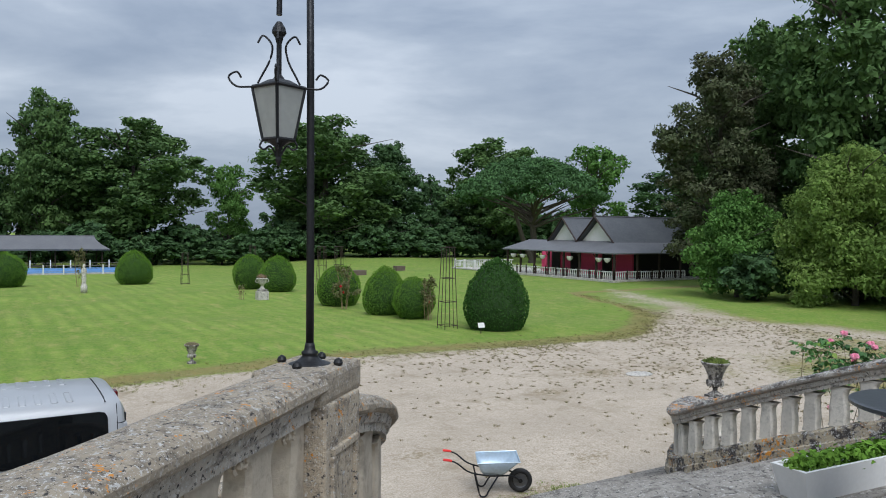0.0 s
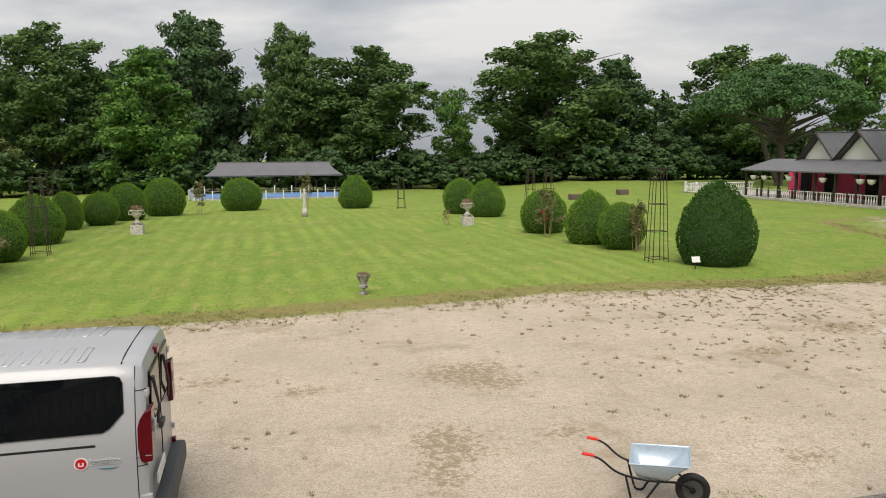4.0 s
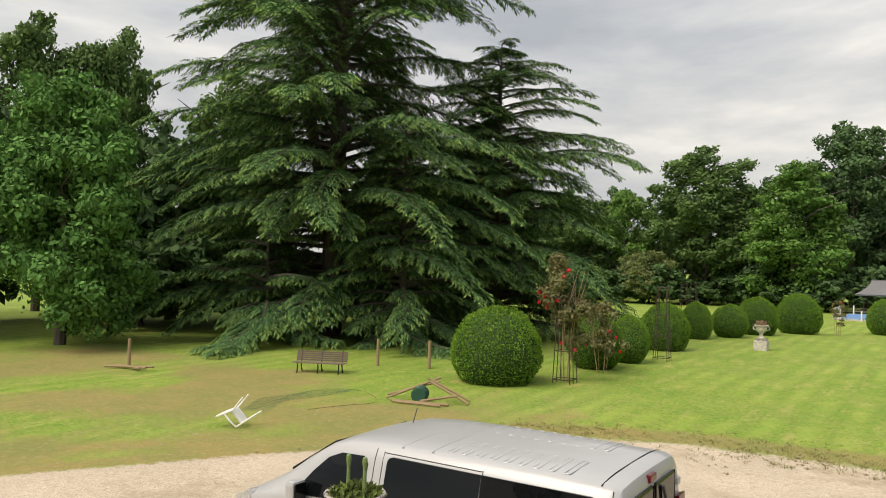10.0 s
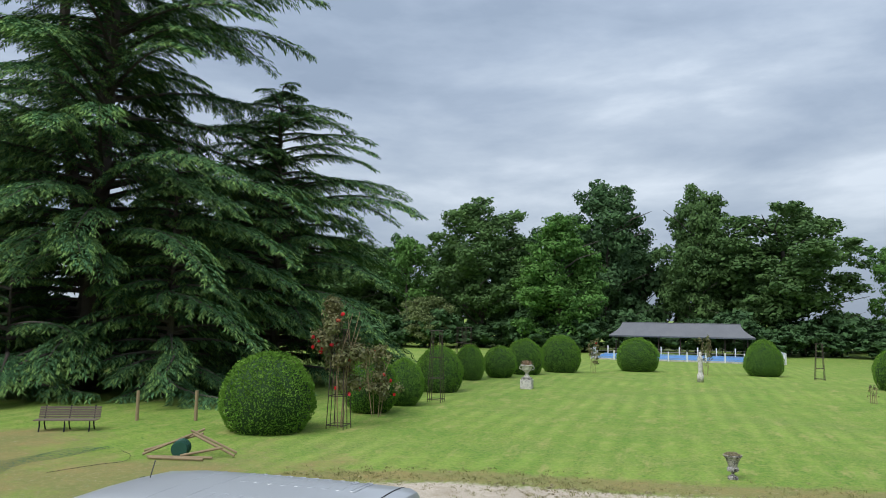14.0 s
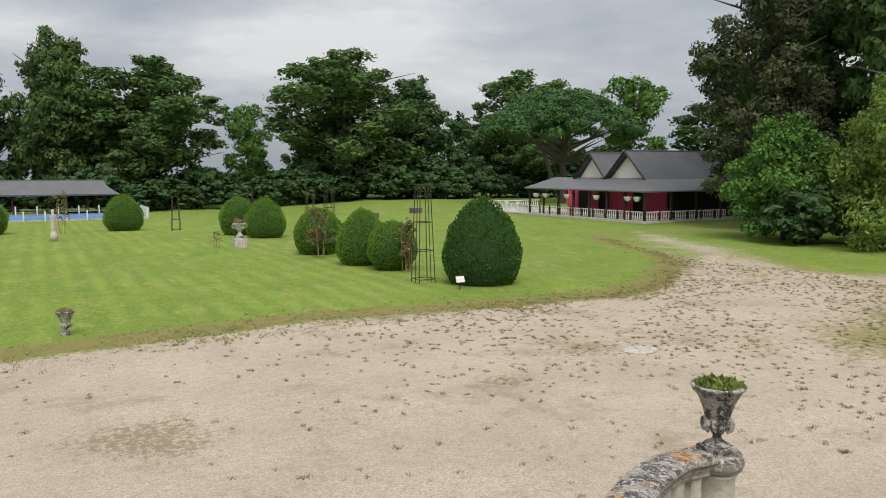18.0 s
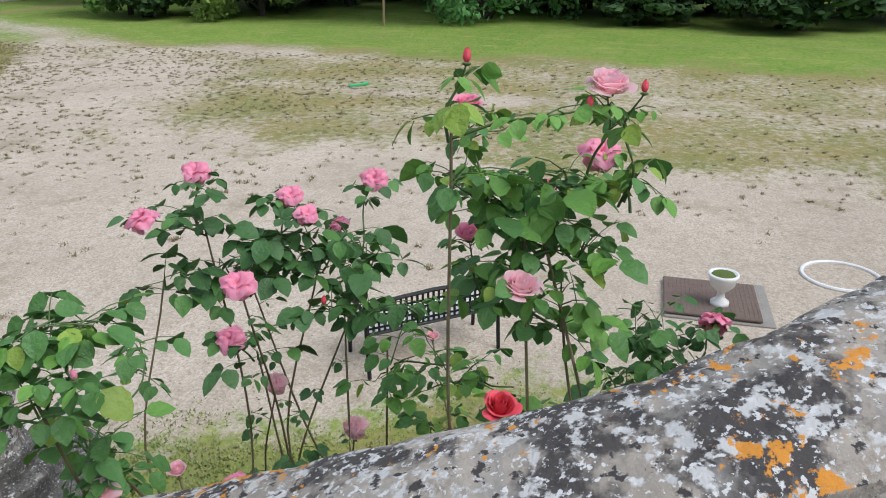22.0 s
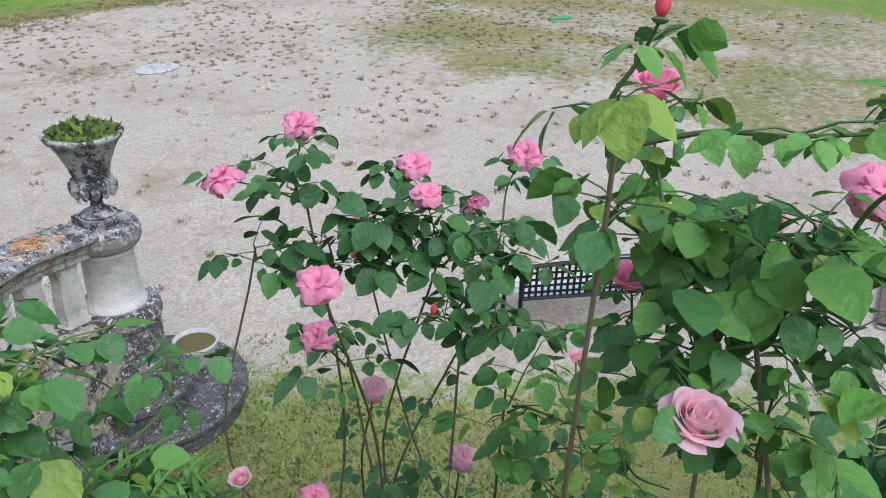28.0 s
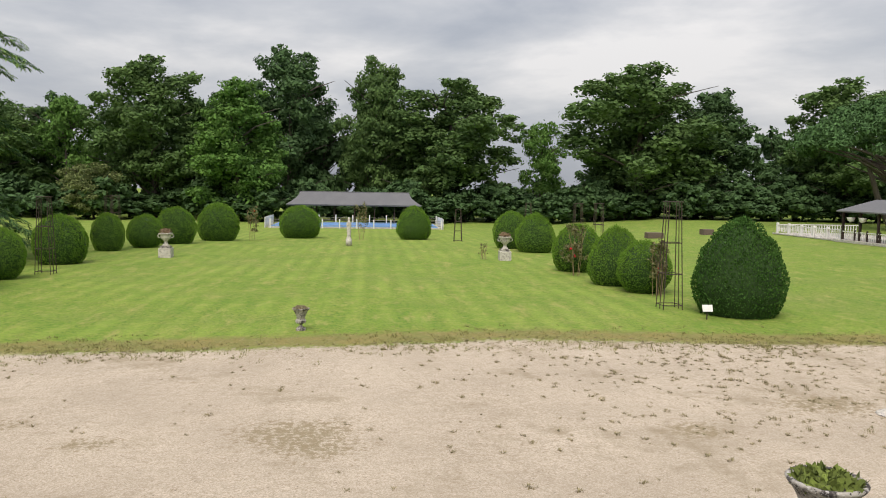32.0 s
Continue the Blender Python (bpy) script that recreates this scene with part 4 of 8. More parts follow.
# the far belt of trees behind the pool, from left to right: kind, x, y, half-width, height
BELT = [("airy", -42, 118, 5.6, 18.5), ("oak1", -27.8, 112.4, 8.0, 23.0), ("lime", -14.7, 104.8, 6.6, 19.2), ("dark", -9.4, 121.4, 7.8, 27.0), ("oak2", 3.9, 118.7, 5.6, 25.0), ("oak1", 15.2, 114.7, 9.4, 21.4),
        ("airy", 29.9, 117.9, 5.0, 15.9), ("oak2", 40.6, 103.8, 10.0, 21.6), ("dark", 52.3, 106.6, 6.6, 18.7), ("oak1", 66.0, 95.0, 7.6, 19.0), ("airy", 79.0, 86.0, 7.0, 18.6), ("dark", 94, 78, 9, 18), ("oak1", -52, 116, 8, 18), ("dark", -63, 112, 8, 19)]
for i, (k, x, y, w, h) in enumerate(BELT):
    plant(k, x, y, w * (1.1 if k == "airy" else 1.24), h, "tall broadleaf tree in dark summer leaf at the park edge", yaw=37 * i, group="park edge trees")
# second row and undergrowth that close the belt
for i in range(27):
    x = -66 + i * 6.3 + 2 * math.sin(i * 2.3)
    low = 17 < x < 42 or 57 < x < 73
    plant("back", x, 128 + 4 * math.sin(i * 1.7), 6.4, (5.5 if low else 17.0 if x < 17 else 13.0) + (1.0 if low else 2.0) * math.sin(i * 2.9), "dense dark woodland tree behind the park edge", yaw=61 * i, group="woodland trees")
for i in range(32):
    x = -52 + i * 4.6
    y = 108 + 3.5 * math.sin(i * 1.3) - max(0.0, x - 38) * 0.35
    plant("shrub_dark", x, y, 5.0, (5.0 if x < 38 else 6.8) + 1.5 * math.sin(i * 2.1), "dark evergreen shrub under the park trees", "shrub", 53 * i, "belt shrubs", "shrub")
for i in range(13):
    plant("shrub_dark", 30 + i * 4.0, 104.5 - i * 1.1 + 1.2 * math.sin(i * 2.7), 4.6, 4.6 + 1.1 * math.sin(i * 1.9), "dark evergreen shrub under the park trees", "shrub", 29 * i, "belt shrubs", "shrub")
plant("shrub", -34.3, 104.6, 4.9, 7.8, "rounded olive-green shrub standing on the lawn", "shrub", 20, name="shrub")


def umbrella_pine(x, y, h):
    rng = np.random.default_rng(5)
    root = thing("pine_tree", T(x, y, 0), "spreading umbrella pine with a flat dense crown", "tree")
    bm = tube([(0, 0, -0.2), (0.3, 0, 3), (0.1, 0.2, 6.0), (0.3, 0, 8.0)], [0.5, 0.42, 0.38, 0.25], 9)
    tube([(0.2, 0, 0), (-1.4, 0.2, 3.2), (-2.6, 0.3, 6.5)], [0.4, 0.32, 0.2], 8, bm)
    for _ in range(26):
        a, ln, z = rng.random() * 6.28, 3 + 5 * rng.random(), 4.5 + 3 * rng.random()
        tube([(0, 0, z), (ln * 0.5 * math.cos(a), ln * 0.5 * math.sin(a), z + 1.4), (ln * math.cos(a), ln * math.sin(a), min(h - 2.2, z + 2.6))], [0.17, 0.12, 0.04], 5, bm)
    part("trunk", bm, M["bark"], root)
    c, r = [], []
    for _ in range(200):
        a, q = rng.random() * 6.28, math.sqrt(rng.random())
        rad = 9.6 * q
        top = h - 0.9 - 4.4 * q**2.4 + 0.4 * math.sin(3 * a)
        c.append((rad * math.cos(a), rad * math.sin(a), top - 0.7 * rng.random()))
        r.append((1.25, 1.25, 0.6))
    v, f = leaf_cloud(np.array(c), np.array(r), 40000, 0.22, rng, 1.0, 0.35)
    part("crown", numpy_mesh("crown", v, f, M["pine"]), None, root)


umbrella_pine(57.5, 74.6, 13.9)


def cedar(x, y, h, prof, seed, label, twin=False, lean=(0.0, 0.0), bias=0.0, per=3.4, low=0.045, bare=0.1):
    """A cedar: every bough is a flat layered frond of side branches that arches out and nods at the tip; prof: (height share, reach in metres); bare: share of a bough without needles at the stem."""
    rng = np.random.default_rng(seed)
    root = thing("cedar_tree", T(x, y, land(x, y)), label, "tree")
    hs, rs = zip(*prof)
    lx, ly = lean
    wood = tube([(0, 0, -0.3), (lx * 0.32, ly * 0.32, h * 0.2), (lx * 0.66, ly * 0.66, h * 0.55), (lx, ly, h * 0.97)], [0.022 * h, 0.015 * h, 0.009 * h, 0.03], 10)
    if twin:
        tube([(0, 0, h * 0.15), (-1.5, -0.6, h * 0.4), (-1.7, -0.8, h * 0.62), (-1.3, -0.7, h * 0.86)], [0.010 * h, 0.009 * h, 0.006 * h, 0.04], 8, wood)
    V, F, K, n0 = [], [], [], 0
    tiers = int(h * per)
    u = np.linspace(0, 1, 11)
    for i in range(tiers):
        t = ((i + rng.random()) / tiers) ** 1.12
        a = i * 2.39996 + rng.normal() * 0.5
        reach = np.interp(t, hs, rs) * (0.34 + 0.72 * rng.random() ** 0.8) * (1 + bias * (1 - t) * math.cos(a - 0.76))
        ox, oy = lx * t**0.7, ly * t**0.7
        z0 = h * (low + (0.985 - low) * t)
        rise = 0.08 + 0.07 * rng.normal() - 0.17 * (1 - t) ** 1.5
        nod = 0.05 + 0.07 * (1 - t) + 0.05 * rng.random()
        sway = 0.12 * rng.normal()
        bz = z0 + reach * (rise * u + 0.24 * u * (1 - u) - nod * u**4)
        ang = a + sway * u
        bx, by = ox + reach * u * np.cos(ang), oy + reach * u * np.sin(ang)
        bz = np.maximum(bz, 0.5 + 0.5 * rng.random() - 0.35 * u)
        bough = np.stack([bx, by, bz], 1)
        tube([tuple(p) for p in bough[:10]], list(np.linspace(0.05 + 0.10 * (1 - t), 0.012, 10)), 5, wood)
        lines = [(bough, bare + 0.1)]
        count = int(8 + reach * 5.6)
        for m in range(count):
            q = bare + (0.99 - bare) * (m + rng.random()) / count
            o = np.array([np.interp(q, u, bx), np.interp(q, u, by), np.interp(q, u, bz)])
            sa = a + sway * q + (1 if m % 2 else -1) * (0.55 + 0.35 * rng.random())
            sl = (0.28 + 0.25 * min(reach, 9.0) * (1.0 - q) ** 0.7 * min(1.0, 0.35 + q)) * (0.75 + 0.5 * rng.random())
            w = np.linspace(0, 1, 6)[:, None]
            lines.append((o + w * sl * np.array([math.cos(sa), math.sin(sa), 0.10 + 0.06 * rng.normal()]) - np.array([0, 0, (0.26 + 0.24 * (1 - t)) * sl]) * w**2.2, 0.04))
        for ln, start in lines:
            seg = np.linalg.norm(np.diff(ln, axis=0), axis=1)
            at_s = np.concatenate([[0], np.cumsum(seg)])
            ss = np.arange(start * at_s[-1], at_s[-1] + 0.05, 0.12)
            if not len(ss):
                continue
            ss = np.repeat(ss, 3)
            ns = len(ss)
            p = np.stack([np.interp(ss, at_s, ln[:, k]) for k in range(3)], 1) + 0.015 * rng.normal(size=(ns, 3))
            step = np.stack([np.interp(np.minimum(ss + 0.2, at_s[-1]), at_s, ln[:, k]) - np.interp(np.minimum(ss, at_s[-1] - 0.1), at_s, ln[:, k]) for k in range(3)], 1)
            along = step / (np.linalg.norm(step, axis=1, keepdims=True) + 1e-9)
            cross = np.cross(along, np.array([0, 0, 1.0]))
            sgn = np.where(np.arange(ns)[:, None] % 2 == 0, -1.0, 1.0)
            hang = 0.1 + 0.5 * rng.random((ns, 1)) ** 2
            d = along * 0.8 + cross * sgn * (0.45 + 0.4 * rng.random((ns, 1))) + np.array([0, 0, 1.0]) * (0.06 - hang) + 0.08 * rng.normal(size=(ns, 3))
            d /= np.linalg.norm(d, axis=1, keepdims=True)
            size = 0.17 + 0.2 * rng.random((ns, 1))
            sv = np.cross(d, np.array([0, 0, 1.0]) + 0.2 * rng.normal(size=(ns, 3)))
            sv /= np.linalg.norm(sv, axis=1, keepdims=True) + 1e-9
            wd = 0.02 + 0.02 * rng.random((ns, 1))
            V.append(np.stack([p, p + d * size * 0.45 + sv * wd, p + d * size, p + d * size * 0.45 - sv * wd], 1).reshape(-1, 3))
            F.append(np.arange(ns * 4).reshape(-1, 4) + n0)
            K.append((ss / at_s[-1] + 0.2 * rng.normal(size=ns) > 0.8).astype(np.int32))
            n0 += ns * 4
    part("trunk", wood, M["bark"], root)
    V = np.concatenate(V)
    V[:, 2] = np.maximum(V[:, 2], 0.05)
    me = numpy_mesh("needles", V, np.concatenate(F), M["needle"])
    me.materials.append(M["needle_tip"])
    me.polygons.foreach_set("material_index", np.concatenate(K))
    part("needles", me, None, root, "dark blue-green needle sprays with fresh tips")
    return root


cedar(-26.6, 29.8, 32.9, [(0, 12.0), (0.15, 12.4), (0.4, 11.8), (0.55, 10.2), (0.65, 8.6), (0.70, 7.6), (0.77, 7.2), (0.82, 8.8), (0.86, 8.4), (0.885, 3.8), (0.95, 2.6), (1.0, 0.8)], 31, "huge old cedar with tiered boughs sweeping to the grass", True, (0.6, 0.4), 0.12, per=9.0)
cedar(-20.9, 37.6, 17.0, [(0, 8.4), (0.3, 9.2), (0.5, 9.2), (0.7, 7.2), (0.88, 4.2), (1, 0.9)], 33, "younger cedar growing beside the large one", per=9.5)
cedar(-21.4, 29.2, 11.6, [(0, 5.6), (0.2, 5.8), (0.5, 4.0), (0.8, 1.9), (1, 0.3)], 35, "young cedar with boughs down to the grass before the large one", per=7.0, bare=0.06)
cedar(-26.6, 25.4, 6.4, [(0, 5.2), (0.3, 4.8), (0.7, 2.8), (1, 0.5)], 36, "low spreading cedar sweeping over the grass", per=4.5, bare=0.1)

# left of the cedar
plant("laurel", -31.2, 18.0, 4.6, 11.8, "large glossy green evergreen bush", "shrub", 10, name="shrub")
plant("oak1", -51.1, 27.7, 4.6, 20.4, "tall broadleaf tree behind the cedar", yaw=80)
plant("oak2", -48.8, 31.9, 4.4, 20.4, "tall broadleaf tree behind the cedar", yaw=10)
plant("dark", -36.6, 14.2, 3.4, 11.4, "dark evergreen tree beside the glossy bush", yaw=120)
plant("dark", -41, 12, 6.5, 15, "dark evergreen tree at the forecourt side", yaw=140)
plant("oak2", -50, 44, 7.0, 20, "tall broadleaf tree behind the cedar", yaw=200)
for i, (x, y) in enumerate(((-33, 44), (-40, 40), (-44, 26), (-36, 34), (-27, 46), (-46, 52), (-38, 56), (-30, 66), (-48, 70), (-40, 84), (-52, 16), (-38, 4), (-43, 20), (-37, 26), (-40, 30), (-33.5, 33))):
    plant("shrub_dark" if i % 2 else "back", x, y, 4.5 if i % 2 else 5.5, 5.0 if i % 2 else 12.0, "dark shady tree in the wood beside the lawn", yaw=47 * i, group="side wood trees")
# right-hand wood
plant("copper", 43.0, 34.0, 5.0, 17.5, "dark copper beech by the pavilion", yaw=30)
plant("oak1", 47, 25.5, 7.0, 24, "tall broadleaf tree at the drive side", yaw=100)
plant("bright", 37.0, 27.8, 3.8, 7.0, "mixed green shrubs by the drive", "shrub", 0, name="shrub")
plant("shrub_dark", 35.8, 25.4, 2.6, 3.2, "low dark laurel shrub", "shrub", 70, name="shrub")
plant("yellow", 38.2, 20.9, 5.4, 9.2, "broad yellow-green shrub at the edge of the wood", "shrub", 0, name="shrub")
plant("locust", 39.8, 9.7, 6.6, 17, "tall feathery green locust tree", yaw=15)
plant("yew", 40.5, 0.5, 5.6, 14, "dark dense yew tree", yaw=60)
plant("yew", 42, -9, 5.6, 13, "dark dense yew tree", yaw=120)
plant("shrub_dark", 38.0, -4.2, 3.6, 3.4, "low dark laurel shrub under the yew", "shrub", 33, name="shrub")
plant("shrub_dark", 38.5, 2.4, 2.6, 2.4, "low dark laurel shrub under the yew", "shrub", 133, name="shrub")
for i, (x, y, w, h) in enumerate(((50, 18, 7, 21), (52, 6, 7, 20), (54, -6, 7, 19), (52, 36, 7, 22), (60, 28, 8, 22), (48, -18, 7, 18), (60, 46, 7, 19), (62, 12, 8, 20), (44, -26, 7, 16))):
    plant("back" if i % 3 else "oak1", x, y, w, h, "tall dark tree in the wood by the drive", yaw=71 * i, group="drive wood trees")


for i, (x, y) in enumerate(((47, 10.5), (47, 5.5), (46, -2), (45, -14), (48, 22), (44, 24.5), (46, 1.5), (45.5, -7), (44, -11), (45, 19), (43, 23), (44.5, 6.5), (43, 3), (50, 14.5), (43, -17), (54, 19))):
    plant("shrub_dark", x, y, 4.4, 6.0 + 1.4 * math.sin(i * 2.2), "dark undergrowth shrub in the wood by the drive", "shrub", 41 * i, "drive undergrowth", "shrub")


# ---- clipped bushes ----
def topiary_meshes(kind, leafmat, seed, point):
    """A clipped bush of unit half-width and unit height: a core coloured dark for the shade inside and a coat of small
    leaves.
    """
    rng = np.random.default_rng(seed)

    def outline(t):
        low, pw, ex = (0.32, 1.85, 0.64) if point else (0.40, 2.1, 0.56)
        foot = 0.56 if kind == "ball" else 0.76 if kind == "cone" else 0.7
        if t < low:
            return foot + (1 - foot) * math.sin(math.pi / 2 * t / low) ** 0.8
        return max(0.0, 1 - ((t - low) / (1 - low)) ** pw) ** ex

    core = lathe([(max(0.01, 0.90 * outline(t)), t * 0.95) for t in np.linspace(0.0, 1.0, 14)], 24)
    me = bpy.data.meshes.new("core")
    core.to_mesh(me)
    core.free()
    me.materials.append(M["inner_shade_core"])
    n = 13000
    t = rng.random(n) ** 0.85
    a = rng.random(n) * 2 * math.pi
    rad = np.array([outline(x) for x in t])
    lump = np.array([1 + 0.075 * noise.noise((3.0 * math.cos(p), 3.0 * math.sin(p), 5 * q + seed)) for p, q in zip(a, t)])
    jit = (0.94 + 0.06 * rng.random(n)) * lump
    p = np.stack([rad * jit * np.cos(a), rad * jit * np.sin(a), t * jit], 1)
    out = np.stack([np.cos(a) * (1.0 - t * 0.7), np.sin(a) * (1.0 - t * 0.7), 0.35 + t], 1) + 0.55 * rng.normal(size=(n, 3))
    out /= np.linalg.norm(out, axis=1, keepdims=True)
    b = np.cross(out, rng.normal(size=(n, 3)))
    b /= np.linalg.norm(b, axis=1, keepdims=True)
    s = (0.020 + 0.018 * rng.random((n, 1))) * np.array([1.0, 1.0, 0.55])
    v = np.stack([p - out * s * 0.4, p + b * s * 0.6, p + out * s, p - b * s * 0.6], 1).reshape(-1, 3)
    return me, numpy_mesh("clipped_leaves", v, np.arange(n * 4).reshape(-1, 4), M[leafmat])


TOPI = {"round": topiary_meshes("round", "box_leaf", 41, False), "cone": topiary_meshes("cone", "yew_leaf", 42, True), "tall": topiary_meshes("tall", "box_leaf", 43, True), "ball": topiary_meshes("ball", "box_leaf", 44, False)}
BUSHES = [("cone", 14.15, 21.95, 1.34, 2.84), ("round", -2.45, 62.0, 1.66, 2.65), ("tall", 6.7, 61.4, 1.44, 2.72), ("round", 12.4, 49.2, 1.2, 2.45), ("tall", 13.3, 46.1, 1.27, 2.42), ("round", 12.8, 34.7, 1.18, 2.2),
          ("tall", 12.8, 29.2, 1.09, 2.3), ("ball", 13.1, 26.9, 0.98, 1.88), ("round", -11.1, 37.0, 1.2, 2.3), ("round", -11.6, 44.8, 0.9, 2.15), ("ball", -10.3, 47.4, 1.07, 1.98), ("round", -9.4, 51.0, 1.28, 2.42),
          ("round", -7.65, 55.8, 1.48, 2.7), ("ball", -10.6, 30.2, 0.88, 1.95), ("ball", -10.9, 27.4, 1.1, 2.1), ("round", -12.0, 21.6, 1.49, 2.5)]
for i, (k, x, y, w, h) in enumerate(BUSHES):
    ob = thing("topiary_bush", T(x, y, land(x, y)), "dark clipped yew cone with a pointed top" if k == "cone" else "clipped rounded evergreen bush on the lawn", "bush", "clipped bushes")
    s = Matrix.Rotation(i * 1.3, 4, "Z") @ Matrix.Diagonal((w, w, h, 1))
    core, coat = TOPI[k]
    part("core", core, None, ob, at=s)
    part("clipped_leaves", coat, None, ob, at=s)

# ---- pool and pool house ----
def pool_house():
    root = thing("pool_house", T(1.1, 97.0, land(1, 97)), "low open pool shelter with a grey hipped roof", "shelter")
    hw, dp, z0, z1 = 8.6, 6.0, 2.55, 4.12
    rings = []
    for t in np.linspace(0, 1, 6):
        inset = 1 - (1 - t) ** 1.9
        x, y = hw - 1.5 * inset, dp / 2 * (1 - 0.985 * t)
        rings.append([(-x, dp / 2 - y, z0 + (z1 - z0) * t), (x, dp / 2 - y, z0 + (z1 - z0) * t), (x, dp / 2 + y, z0 + (z1 - z0) * t), (-x, dp / 2 + y, z0 + (z1 - z0) * t)])
    v = [p for r in rings for p in r]
    faces = [(4 * i + k, 4 * i + (k + 1) % 4, 4 * i + 4 + (k + 1) % 4, 4 * i + 4 + k) for i in range(5) for k in range(4)] + [(20, 21, 22, 23), (3, 2, 1, 0)]
    part("roof", mesh_from("roof", v, faces, M["slate_lit"]), None, root, "grey roof with flared eaves, coloured lighter as lit slate")
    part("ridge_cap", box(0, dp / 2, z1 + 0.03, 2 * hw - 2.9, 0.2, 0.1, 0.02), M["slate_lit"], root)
    part("eaves_board", box(0, 0.06, z0 - 0.08, 2 * hw - 0.1, 0.06, 0.14, 0.01), M["slate"], root)
    for i in range(7):
        for y in (0.5, dp - 0.5):
            part("post", box(-hw + 0.9 + i * (2 * hw - 1.8) / 6, y, z0 / 2, 0.1, 0.1, z0, 0.01), M["dark_wood"], root)


def pool():
    root = thing("swimming_pool", T(1.45, 90.2, land(1, 90)), "long outdoor pool with a pale blue cover", "pool")
    part("basin", box(0, 0, 0.1, 19.2, 10.0, 0.3, 0.03), M["white_stone"], root)
    part("cover", box(0, 0, 0.28, 18.6, 9.6, 0.1, 0.03), M["pool"], root, "blue pool cover")
    for y, first, gap, n, hi in ((85.0, -9.3, 1.9, 11, 1.05), (95.6, -8.9, 2.1, 10, 1.3)):
        fence = thing("pool_fence", T(1.45, y, land(1, y)), "white posts with thin rails along the pool", "fence")
        for i in range(n):
            part("post", box(first + i * gap, 0, hi / 2, 0.13, 0.13, hi, 0.01), M["white_paint"], fence)
        for z in (0.35, 0.65, 0.95):
            part("rail", tube([(first, 0, z), (first + gap * (n - 1), 0, z)], 0.018, 5), M["steel_grey"], fence)
    for s in (-1, 1):
        side = thing("pool_fence", T(1.45 + s * 9.9, 85.2, land(1, 86)), "white vertical-board fence beside the pool", "fence")
        for i in range(14):
            part("board", box(0, i * 0.55, 0.62, 0.05, 0.42, 1.2, 0.01), M["white_paint"], side)


pool_house()
pool()


